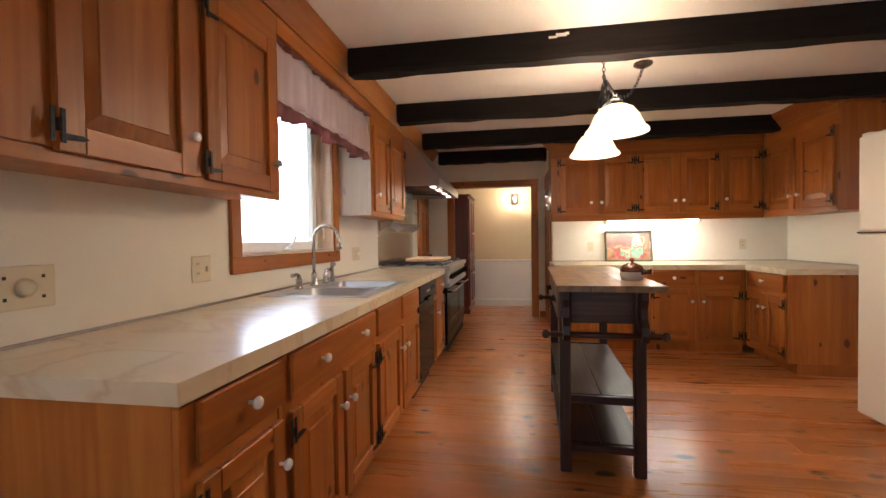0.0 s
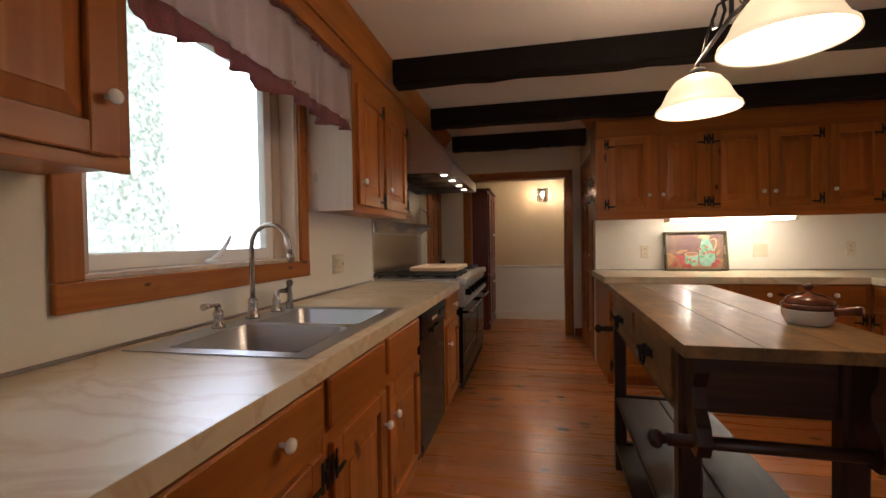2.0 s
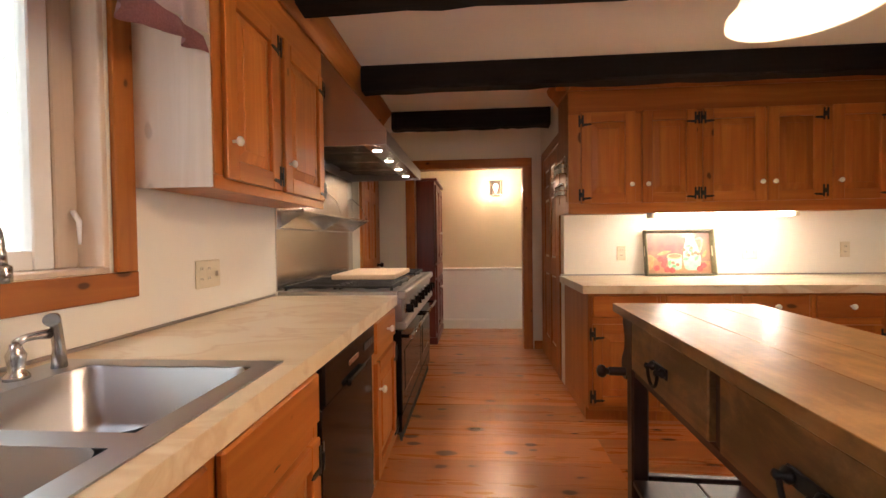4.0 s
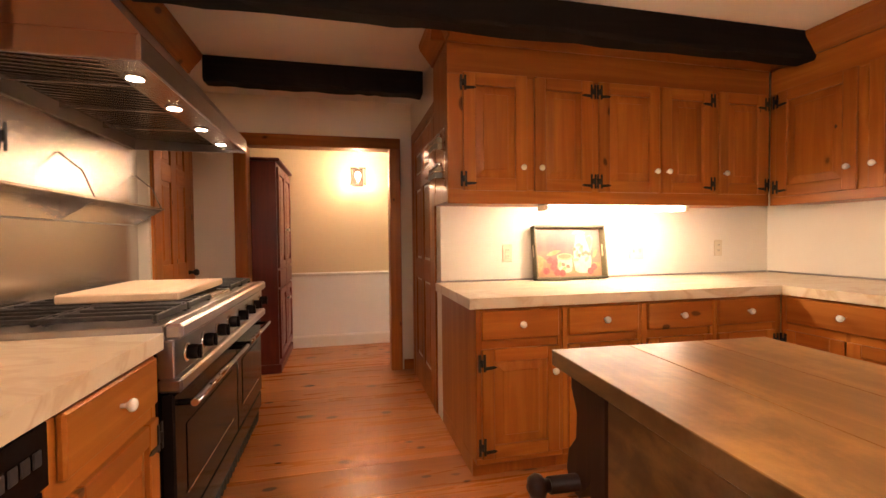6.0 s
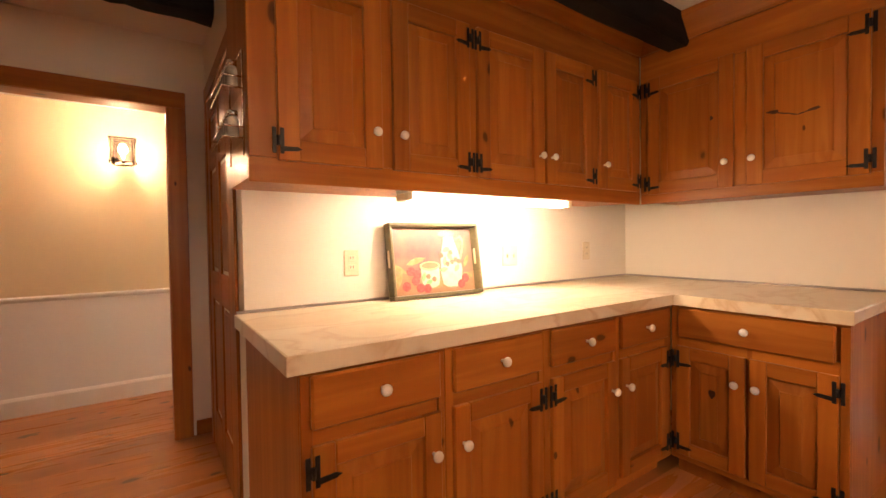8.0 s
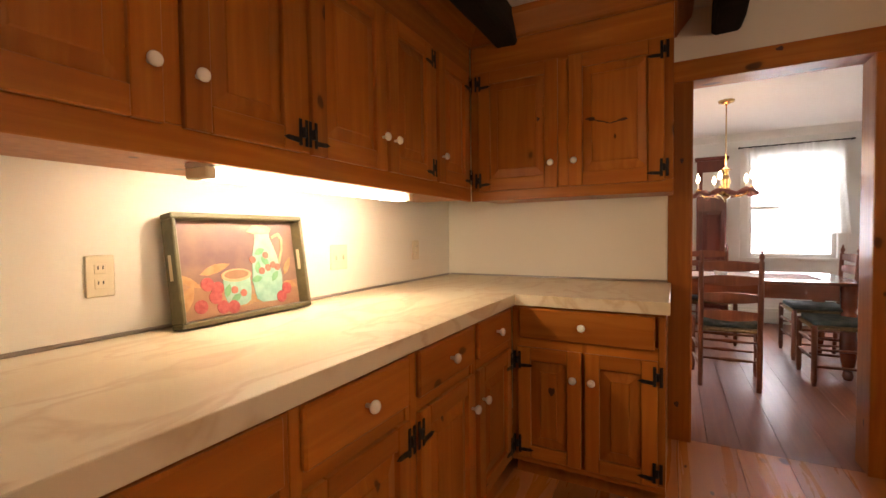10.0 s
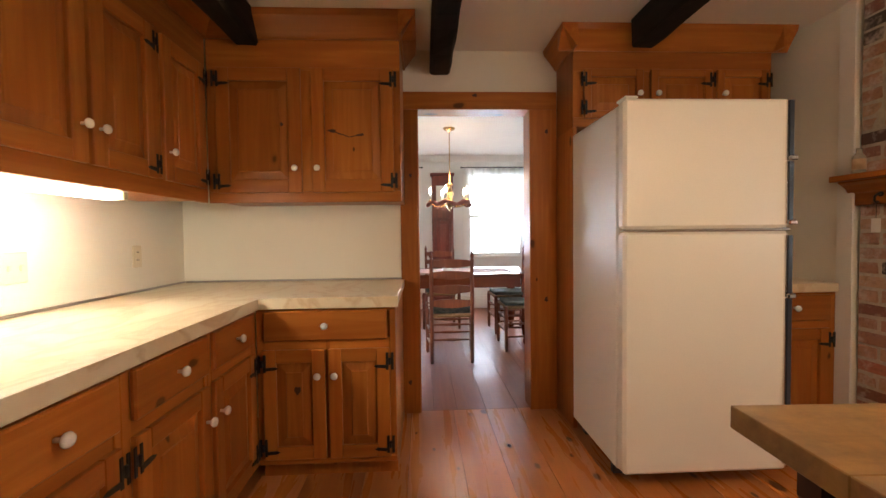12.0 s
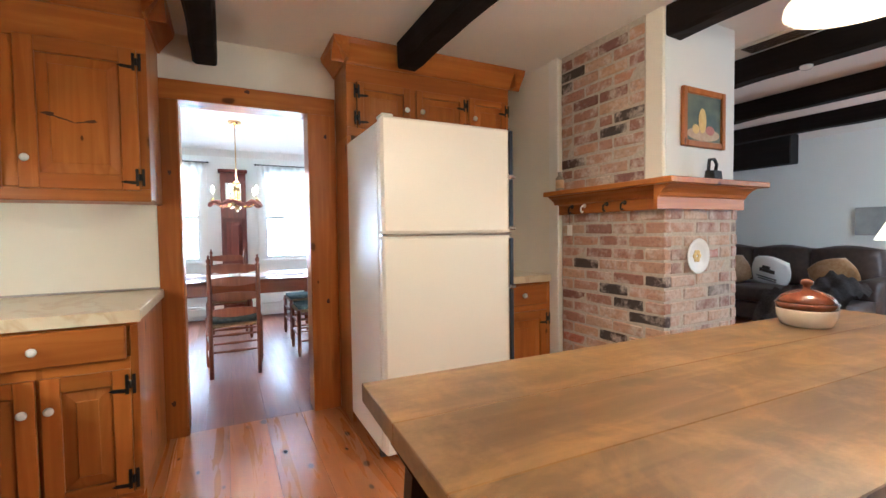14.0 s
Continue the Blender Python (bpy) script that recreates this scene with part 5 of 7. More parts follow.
# ---- lamp under the wall cabinets ----
ul = thing("under_cabinet_light", Matrix(), "glowing fluorescent strip below the wall cabinets", "light fixture")
part("housing", boxes(((1.05, 4.885, 1.370), (2.06, 4.985, 1.3835), 0.003)), TRIM_WHITE, ul)
part("tube_cover", boxes(((1.08, 4.89, 1.340), (2.03, 4.98, 1.3695), 0.012)), glow("tube_glow", (1.0, 0.87, 0.62), 14), ul, "glowing white diffuser")
for x in (1.05, 2.0305):
    part("end_cap", boxes(((x, 4.888, 1.338), (x + 0.0295, 4.982, 1.3695), 0.004)), PLATE_IVORY, ul)

# ---- spice rack on the cabinet side ----
sr = thing("spice_rack", Matrix(), "chrome wire spice rack holding glass jars", "spice rack")
JARGLASS = speckled("jar_glass", (0.35, 0.33, 0.28), (0.55, 0.50, 0.42), 30, 0.08, 0.3, 0.02)
for z in (1.675, 1.515):
    for dz in (0, 0.035):
        bm = B()
        tube(bm, [(0.455, 4.90, z + dz), (0.395, 4.90, z + dz), (0.395, 5.18, z + dz), (0.455, 5.18, z + dz)], 0.0025, 6)
        part("wire_rail", bm, CHROME, sr)
    part("wire_shelf", boxes(((0.396, 4.902, z - 0.003), (0.457, 5.178, z - 0.0005))), CHROME, sr)
    for k in range(6):
        bm = B()
        lathe(bm, [(0.018, 0), (0.019, 0.003), (0.019, 0.06), (0.013, 0.07)], 10, Matrix.Translation((0.427, 4.925 + k * 0.046, z)))
        j_ = part("jar", bm, JARGLASS, sr, "small glass spice jar")
        bm = B()
        lathe(bm, [(0.016, 0.0705), (0.016, 0.088)], 10, Matrix.Translation((0.427, 4.925 + k * 0.046, z)))
        part("jar_lid", bm, CHROME, j_)
bm = B()
tube(bm, [(0.456, 4.91, 1.46), (0.456, 4.91, 1.80), (0.456, 5.17, 1.80), (0.456, 5.17, 1.46)], 0.003, 6)
part("back_wire", bm, CHROME, sr)

# ---- pendant lamp over the island ----
SHADE = glow("alabaster_shade", (1.0, 0.74, 0.42), 0.8, (0.9, 0.82, 0.68))
SHADE.node_tree.nodes["Principled BSDF"].inputs["Transmission Weight"].default_value = 0.3
BULB = glow("bulb_glow", (1.0, 0.80, 0.52), 40)
pl = thing("pendant_lamp", pose(0.565, 2.465, 0), "two-shade iron pendant lamp with glowing alabaster shades", "pendant lamp")


def chain(a, b, sag, links):
    bm = B()
    a, b = Vector(a), Vector(b)
    for k in range(links):
        u = (k + 0.5) / links
        p = a.lerp(b, u) + Vector((0, 0, -4 * sag * u * (1 - u)))
        d = (b - a) + Vector((0, 0, -4 * sag * (1 - 2 * u)))
        q = d.to_track_quat("X", "Z" if k % 2 else "Y")
        ln = d.length / links * 0.62
        tube(bm, [p + q @ Vector((ln * math.cos(t), 0.009 * math.sin(t), 0)) for t in (2 * math.pi * i / 10 for i in range(10))], 0.0026, 5, close=True)
    return bm


part("hanging_chain", chain((0, 0, 2.224), (0, 0, 2.07), 0, 7), IRON, pl)
part("swag_chain", chain((0, 0, 2.13), (0.362, 0.515, 2.355), 0.16, 22), IRON, pl)
bm = B()
lathe(bm, [(0.062, 2.3845), (0.062, 2.372), (0.045, 2.36), (0.015, 2.352), (0.006, 2.345)], 20, Matrix.Translation((0.362, 0.515, 0)))
part("canopy", bm, BRONZE, pl, "round bronze ceiling canopy")
bm = B()
tube(bm, [(0, 0, 2.08), (0, 0, 1.96)], 0.008, 8)
tube(bm, [(0, -0.307, 1.90), (0, -0.307, 1.915), (0, -0.2, 1.93), (0, 0, 1.955), (0, 0.2, 1.93), (0, 0.307, 1.915), (0, 0.307, 1.90)], 0.008, 8)
part("cross_arm", bm, IRON, pl)
for s in (-1, 1):
    bm = B()
    tube(bm, [(0, 0, 2.07), (0, s * 0.05, 2.09), (0, s * 0.075, 2.06), (0, s * 0.05, 2.0), (0, s * 0.09, 1.965), (0, s * 0.15, 1.985), (0, s * 0.16, 2.02), (0, s * 0.13, 2.03)], 0.006, 8)
    tube(bm, [(0, s * 0.03, 2.03), (0, s * 0.11, 2.05), (0, s * 0.2, 1.99), (0, s * 0.26, 1.925)], 0.005, 8)
    part("iron_scroll", bm, IRON, pl)
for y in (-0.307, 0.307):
    bm = B()
    m = Matrix.Translation((0, y, 0))
    lathe(bm, [(0.03, 1.868), (0.055, 1.862), (0.085, 1.846), (0.112, 1.81), (0.128, 1.775), (0.140, 1.752), (0.155, 1.738), (0.158, 1.725), (0.153, 1.728), (0.137, 1.748), (0.124, 1.771), (0.108, 1.806), (0.082, 1.841), (0.053, 1.857), (0.03, 1.862)], 32, m)
    sh = part("shade", bm, SHADE, pl, "bell-shaped alabaster glass shade")
    bm = B()
    lathe(bm, [(0.012, 1.90), (0.03, 1.892), (0.034, 1.8685), (0.02, 1.86), (0.018, 1.84)], 16, m)
    part("socket_cup", bm, IRON, sh)
    bm = B()
    lathe(bm, [(0.012, 1.838), (0.026, 1.80), (0.03, 1.775), (0.022, 1.752), (0.005, 1.745)], 14, m)
    part("bulb", bm, BULB, sh)
    lamp("POINT", "pendant_light", (0.565, 2.465 + y, 1.748), 17, WARM, 0.05)
    # Added uplight above the shade, standing in for light through the alabaster.
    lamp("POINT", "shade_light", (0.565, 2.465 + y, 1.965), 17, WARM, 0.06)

# ---- refrigerator surround ----
FCX = 2.78
fc = thing("wall_cabinet", pose(FCX, 2.80, 0, 0, 0, -90), "pine cabinet built over the refrigerator with a tall side panel", "cabinet", "wall cabinets")
part("body", boxes(((0.001, 0.018, 1.815), (1.22, EX - FCX - 0.002, CEIL - 0.002), 0.002)), PINE_V, fc)
part("side_panel", boxes(((0.0, 0.0, 0), (0.024, EX - FCX - 0.002, 1.8145), 0.002)), PINE_V, fc)
part("frame_rail", boxes(((0.001, 0, 1.815), (1.22, 0.0175, 1.87), 0.002)), PINE_X, fc)
part("frame_rail", boxes(((0.001, 0, 2.142), (1.22, 0.0175, CEIL - 0.002), 0.002)), PINE_X, fc)
for a, b in ((0.001, 0.07), (0.415, 0.475), (0.835, 0.88), (1.185, 1.219)):
    part("frame_stile", boxes(((a, 0, 1.8705), (b, 0.0173, 2.1415), 0.002)), PINE_V, fc)
for a, b, kn, hi in ((0.062, 0.421, "r", "l"), (0.467, 0.841, "l", "r"), (0.873, 1.19, "l", "r")):
    panel_door(fc, a, b, 1.862, 2.150, kn, hi, 0.045, knob_z=0.14)
crown("crown_fridge", [((FCX - 0.09, 2.80), (EX - 0.005, 2.80)), ((FCX, 2.89), (FCX, 1.49)), ((FCX - 0.09, 1.58), (EX - 0.005, 1.58))], [(0, 1, 0), (-1, 0, 0), (0, -1, 0)], "pine crown moulding over the refrigerator cabinet")
RUN_S = pose(2.50, 0, 0, 0, 0, -90)
base_cabinet(RUN_S, -1.93, -1.425, 0.585, [(-1.90, -1.47, 1)], [(-1.90, -1.47, "l", "r")], "narrow pine base cabinet beside the refrigerator")
whole("worktop", boxes(((2.478, 1.424, 0.846), (EX - 0.002, 1.945, 0.895), 0.004)), TOP, "short cream laminate worktop beside the refrigerator", "countertop")
whole("trim_niche_board", boxes(((2.41, 1.4205, 0), (2.50, 1.436, CEIL - 0.001), 0.003)), TRIM_WHITE, "white painted corner board beside the chimney", "trim", "structure")


# ---- panelled pine doors ----
def six_panel(parent, w, h, mv=PINE_V, mh=PINE_X):
    """A six-panel door leaf in the plane y = 0."""
    st = 0.11
    rows = ((0.0, 0.22), (0.86, 1.02), (1.58, 1.70), (h - 0.12, h))
    d = part("door_leaf", boxes(((0.0, 0.006, 0.0), (w, 0.03, h), 0.002)), mv, parent)
    for a, b in ((0, st), (w / 2 - 0.05, w / 2 + 0.05), (w - st, w)):
        part("stile", boxes(((a, -0.008, 0), (b, 0.0055, h), 0.003)), mv, d)
    for z0, z1 in rows:
        for a, b in ((st, w / 2 - 0.05), (w / 2 + 0.05, w - st)):
            part("rail", boxes(((a, -0.008, z0), (b, 0.0055, z1), 0.003)), mh, d)
    for (z0, z1) in ((0.22, 0.86), (1.02, 1.58), (1.70, h - 0.12)):
        for a, b in ((st, w / 2 - 0.05), (w / 2 + 0.05, w - st)):
            bm = B()
            raised_panel(bm, a, b, z0, z1, 0.0055, -0.004, 0.03)
            part("panel", bm, mv, d)
    return d


whole("wall_jog", boxes(((WX, 5.575, 0), (-1.285, 6.40, CEIL))), WALL, "cream wall jog beyond the range", "wall", "structure")
dr = thing("door_1", pose(-1.268, 5.60, 0, 0, 0, 90), "closed six-panel pine door beyond the range", "door", kind="structure")
lf = six_panel(dr, 0.64, 1.98)
part("casing_side", boxes(((0.645, -0.006, 0), (0.72, 0.0165, 2.06), 0.003)), PINE_V, dr)
bm = B()
lathe(bm, [(0.018, 0), (0.012, 0.012), (0.012, 0.03), (0.024, 0.042), (0.026, 0.055), (0.016, 0.066)], 14, Matrix.Translation((0.58, -0.0082, 0.94)) @ Matrix.Rotation(radians(90), 4, "X"))
part("door_knob", bm, IRON, lf)
dr = thing("door_2", pose(0.498, 6.24, 0, 0, 0, -90), "closed six-panel pine closet door", "door", kind="structure")
lf = six_panel(dr, 0.80, 1.99)
for nm, lo, hi, mt in (("casing_side", (-0.085, -0.012, 0), (-0.002, 0.0015, 2.0), PINE_V), ("casing_side", (0.802, -0.012, 0), (0.885, 0.0015, 2.0), PINE_V), ("casing_head", (-0.085, -0.012, 2.0005), (0.885, 0.0015, 2.085), PINE_X)):
    part(nm, boxes((lo, hi, 0.003)), mt, dr)

# ---- hall: hutch, sconce, ceiling lamp ----
hu = thing("corner_hutch", pose(-0.66, 6.56, 0, 0, 0, 90), "tall cherry-red wooden hutch standing in the hall", "hutch")
part("body", boxes(((0, 0.02, 0.08), (0.89, 0.50, 1.87), 0.004)), CHERRY, hu)
part("cornice", boxes(((-0.02, -0.015, 1.8705), (0.91, 0.51, 1.90), 0.008)), CHERRY, hu)
part("plinth", boxes(((-0.012, 0.0, 0.0), (0.90, 0.5, 0.0795), 0.006)), CHERRY, hu)
for a, b in ((0.03, 0.44), (0.45, 0.86)):
    panel_door(hu, a, b, 0.12, 0.74, "r" if a < 0.1 else "l", None, 0.06, 0.0195, mats=[CHERRY, CHERRY], knob_z=0.5)
    panel_door(hu, a, b, 0.93, 1.83, "r" if a < 0.1 else "l", None, 0.06, 0.0195, mats=[CHERRY, CHERRY], knob_z=0.35)
    part("drawer_front", boxes(((a, 0.0, 0.76), (b, 0.0195, 0.91), 0.005)), CHERRY, hu)
whole("ceiling_hall", boxes(((WX, 6.525, 2.20), (1.4, 7.468, 2.26))), CEILING, "lower white hall ceiling", "ceiling", "structure")
sc = thing("wall_sconce", pose(0.055, 7.468, 1.87), "square glass wall sconce glowing in the hall", "wall lamp")
part("back_plate", boxes(((-0.06, -0.012, -0.10), (0.06, -0.0005, 0.10), 0.004)), BRONZE, sc)
for z in (-0.085, 0.085):
    for lo, hi in (((-0.085, -0.152, z - 0.005), (0.085, -0.142, z + 0.005)), ((-0.085, -0.1415, z - 0.005), (-0.075, -0.0125, z + 0.005)), ((0.075, -0.1415, z - 0.005), (0.085, -0.0125, z + 0.005))):
        part("frame_ring", boxes((lo, hi, 0.002)), BRONZE, sc)
part("lamp_holder", boxes(((-0.012, -0.092, -0.078), (0.012, -0.0125, -0.066), 0.003)), BRONZE, sc)
for x in (-0.08, 0.074):
    part("frame_post", boxes(((x, -0.149, -0.0785), (x + 0.006, -0.143, 0.0785), 0.001)), BRONZE, sc)
bm = B()
lathe(bm, [(0.01, -0.03), (0.026, -0.01), (0.03, 0.02), (0.018, 0.045), (0.004, 0.052)], 14, Matrix.Translation((0, -0.08, 0)))
part("bulb", bm, BULB, sc)
for x in (-0.0725, 0.0685):
    part("side_glass", boxes(((x, -0.142, -0.0785), (x + 0.004, -0.02, 0.0785), 0.001)), GLASS, sc).visible_shadow = False
part("front_glass", boxes(((-0.073, -0.149, -0.0785), (0.073, -0.145, 0.0785), 0.001)), GLASS, sc, "clear seeded glass panel").visible_shadow = False
lamp("POINT", "sconce_light", (0.055, 7.388, 1.826), 15, (1.0, 0.70, 0.38), 0.012)
lamp("POINT", "hall_ceiling_light", (0.07, 7.1, 2.10), 13, (1.0, 0.74, 0.45), 0.05)
hc = thing("ceiling_light", pose(0.07, 7.2, 2.1995), "round glowing ceiling lamp in the hall", "ceiling light")
bm = B()
lathe(bm, [(0.045, 0), (0.045, -0.008), (0.03, -0.018), (0.01, -0.022)], 18)
part("diffuser", bm, BULB, hc)
part("ring", (lambda b: (lathe(b, [(0.055, 0), (0.055, -0.006), (0.046, -0.008)], 18), b)[1])(B()), BRONZE, hc)
lamp("AREA", "tube_light", (1.555, 4.935, 1.337), 4.0, TUBE, 0.9, 0.06, target=(1.555, 4.936, 0.0))
for x in (1.22, 1.555, 1.89):
    lamp("POINT", "tube_end_light", (x, 4.935, 1.330), 5.6, TUBE, 0.012)
for k in range(4):
    y = HY0 + 0.2 + k * (HY1 - HY0 - 0.4) / 3
    s_ = lamp("SPOT", "hood_light", (HF - 0.10, y, 1.735), 9, (1.0, 0.76, 0.48), 0.025, target=(HF - 0.14, y, 0.9))
    s_.data.spot_size, s_.data.spot_blend = radians(120), 0.6

# ---- chimney with mantel ----
CHX, CHY, CHE, CHS = 1.625, 1.40, 2.41, 0.735
MORTAR = speckled("lime_mortar", (0.42, 0.37, 0.30), (0.53, 0.47, 0.38), 60, 0.9, 0, 0.6)


def brick_material(name, a, b_):
    m = material(name, (0.35, 0.14, 0.09), 0.82)
    b = m.node_tree.nodes["Principled BSDF"]
    info = m.node_tree.nodes.new("ShaderNodeObjectInfo")
    rp = ramp(m, info.outputs["Random"], [(0.0, (0.04, 0.032, 0.034)), (0.095, (0.06, 0.042, 0.042)), (0.115, (0.19, 0.09, 0.075)), (0.3, (0.31, 0.155, 0.115)), (0.5, (0.41, 0.235, 0.16)), (0.7, (0.46, 0.315, 0.215)), (0.95, (0.48, 0.30, 0.185)), (0.985, (0.36, 0.06, 0.05)), (1.0, (0.38, 0.06, 0.05))])
    v, _ = spot_coords(m, (1, 1, 1), True)
    n1 = node(m, "ShaderNodeTexNoise", Scale=9.0, Detail=6.0, Roughness=0.7)
    n2 = node(m, "ShaderNodeTexNoise", Scale=55.0, Detail=4.0)
    link(m, v, n1.inputs["Vector"])
    link(m, v, n2.inputs["Vector"])
    c = mix(m, ramp(m, n1.outputs[0], [(a, (0, 0, 0)), (b_, (0.72, 0.72, 0.72))]), rp, (0.60, 0.53, 0.46))
    c = mix(m, ramp(m, n2.outputs[0], [(0.3, (0.3, 0.3, 0.3)), (0.5, (0, 0, 0))]), c, (0.06, 0.03, 0.025))
    link(m, c, b.inputs["Base Color"])
    relief(m, n2.outputs[0], 0.7, 0.004)
    return m


BRICK = brick_material("old_mixed_brick", 0.48, 0.62)
BRICK_WASH = brick_material("whitewashed_brick", 0.36, 0.60)
ch = thing("chimney", Matrix(), "old mixed brick chimney with lime mortar, plastered above the mantel", "chimney")
part("mortar_core", boxes(((CHX + 0.006, CHS + 0.006, 0), (CHE, CHY - 0.006, 1.40))), MORTAR, ch)
part("mortar_core", boxes(((1.752, CHY - 0.03, 1.4005), (CHE, CHY - 0.006, CEIL - 0.001))), MORTAR, ch)
part("plaster_breast", boxes(((CHX + 0.02, CHS + 0.006, 1.4005), (CHE, CHY - 0.0305, CEIL - 0.001), 0.004)), WALL_PALE, ch, "pale plaster above the mantel")
part("plaster_corner", boxes(((CHX + 0.02, CHY - 0.0302, 1.4005), (1.7515, CHY - 0.006, CEIL - 0.001), 0.004)), WALL, ch, "cream plaster corner strip")
brng = random.Random(7)


def brick_mesh(seed, ln, mat):
    r = random.Random(seed)
    bm = B()
    cbox(bm, (0, -0.055, 0), (ln, 0.0, 0.0595), 0.005)
    for v_ in bm.verts:
        v_.co += Vector((r.uniform(-0.003, 0.003), r.uniform(-0.003, 0.002), r.uniform(-0.0025, 0.0025)))
    return mesh_of("brick", bm, mat)


BRICKS = {ln: [brick_mesh(k, ln, BRICK) for k in range(5)] for ln in (0.207, 0.098)}
BRICKS_WASH = {ln: [brick_mesh(k, ln, BRICK_WASH) for k in range(5)] for ln in (0.207, 0.098)}


def course_wall(m, width, z0, z1, kinds=None):
    """Running bond; local x along the wall, front towards -y."""
    z, k = z0, 0
    while z + 0.0585 < z1:
        x = 0.0
        first = k % 2 == 1
        while x < width - 0.03:
            ln = 0.098 if first or width - x < 0.17 else 0.207
            if brng.random() < 0.07:
                ln = 0.098
            first = False
            rest = width - x
            fit_ = rest / ln if rest < ln or rest - ln < 0.065 else 1.0
            ob = part("brick", brng.choice((kinds or BRICKS)[ln]), None, ch, at=m @ Matrix.Translation((x, brng.uniform(0.0, 0.005), z + brng.uniform(-0.002, 0.002))) @ Matrix.Diagonal((fit_, 1, 1, 1)))
            x += ln * fit_ + 0.015
        z += 0.0735
        k += 1


NORTH = Matrix.Translation((CHE, CHY - 0.055 + 0.0, 0)) @ Matrix.Rotation(radians(180), 4, "Z")
course_wall(NORTH, CHE - CHX, 0.004, 1.33)
course_wall(NORTH, CHE - 1.757, 1.475, CEIL)
WEST = Matrix.Translation((CHX + 0.055, CHY - 0.0565, 0)) @ Matrix.Rotation(radians(-90), 4, "Z")
course_wall(WEST, CHY - 0.0565 - CHS, 0.004, 1.33, BRICKS_WASH)
mt = thing("mantel_shelf", Matrix(), "stained pine mantel shelf wrapped round the chimney", "mantel")
MP = [(0, 0), (0.022, 0), (0.022, 0.062), (0.034, 0.07), (0.04, 0.085), (0.062, 0.105), (0.085, 0.118), (0.09, 0.126), (0, 0.126)]
bm = B()
extrude_profile(bm, MP, (CHX - 0.002, CHY + 0.004, 1.31), (CHE + 0.03, CHY + 0.004, 1.31), (0, 1, 0))
part("fascia_front", bm, PINE_X, mt)
bm = B()
extrude_profile(bm, MP, (CHX - 0.004, CHY + 0.094, 1.31), (CHX - 0.004, CHS - 0.02, 1.31), (-1, 0, 0))
part("fascia_side", bm, PINE_Y, mt)
bm = B()
ring = [(CHX - 0.125, CHS - 0.10), (CHX - 0.002, CHS - 0.10), (CHX - 0.002, CHY + 0.002), (CHE + 0.05, CHY + 0.002), (CHE + 0.05, CHY + 0.125), (CHX - 0.125, CHY + 0.125)]
lo = [bm.verts.new((x, y, 1.4365)) for x, y in ring]
hi = [bm.verts.new((x, y, 1.468)) for x, y in ring]
bm.faces.new(lo)
bm.faces.new(hi)
for i in range(6):
    bm.faces.new((lo[i], lo[(i + 1) % 6], hi[(i + 1) % 6], hi[i]))
bmesh.ops.bevel(bm, geom=bm.edges[:], offset=0.004, segments=1, affect="EDGES")
part("shelf", bm, PINE_X, mt)
for k, x in enumerate((2.28, 2.17, 1.99, 1.86)):
    pg = thing("coat_hook", pose(x, CHY + 0.0265, 1.345), "dark iron hook on the mantel" if k != 1 else "white porcelain hook on the mantel", "hook", "mantel hooks")
    bm = B()
    tube(bm, [(0, 0, 0.015), (0, 0.012, 0.018), (0, 0.032, 0.005), (0, 0.034, -0.018), (0, 0.024, -0.028), (0, 0.014, -0.022)], 0.0055, 8)
    lathe(bm, [(0.014, 0), (0.012, 0.004)], 10, Matrix.Translation((0, 0, 0.015)) @ Matrix.Rotation(radians(-90), 4, "X"))
    part("hook", bm, CERAMIC if k == 1 else IRON, pg)
tg = thing("hanging_tag", pose(2.28, CHY + 0.05, 1.20), "white paper tag hanging from a hook", "tag")
part("tag", boxes(((-0.022, -0.002, -0.03), (0.022, 0.002, 0.04), 0.001)), CERAMIC, tg)
bm = B()
tube(bm, [(0, 0, 0.04), (0, 0.0, 0.115)], 0.0015, 5)
part("string", bm, SLOT, tg)
pt = thing("wall_plate_dish", pose(CHX - 0.004, 1.14, 1.05, 0, 0, -90), "pale oval dish with a yellow flower hung on the brick", "plate")
bm = B()
m = Matrix.Rotation(radians(90), 4, "X")
lathe(bm, [(0.01, 0.0), (0.06, 0.003), (0.07, 0.010), (0.098, 0.016), (0.10, 0.019), (0.096, 0.020), (0.068, 0.014), (0.058, 0.008), (0.006, 0.006)], 28, m)
part("dish", bm, CERAMIC, pt)
PYEL = speckled("painted_yellow", (0.62, 0.42, 0.10), (0.70, 0.50, 0.16), 40, 0.35, 0, 0.02)
bm = B()
for k in range(6):
    a = 2 * math.pi * k / 6
    lathe(bm, [(0.016, 0.009), (0.012, 0.011)], 8, m @ Matrix.Translation((0.022 * math.cos(a), 0.022 * math.sin(a), 0)))
part("painted_flower", bm, PYEL, pt, "yellow painted flower")
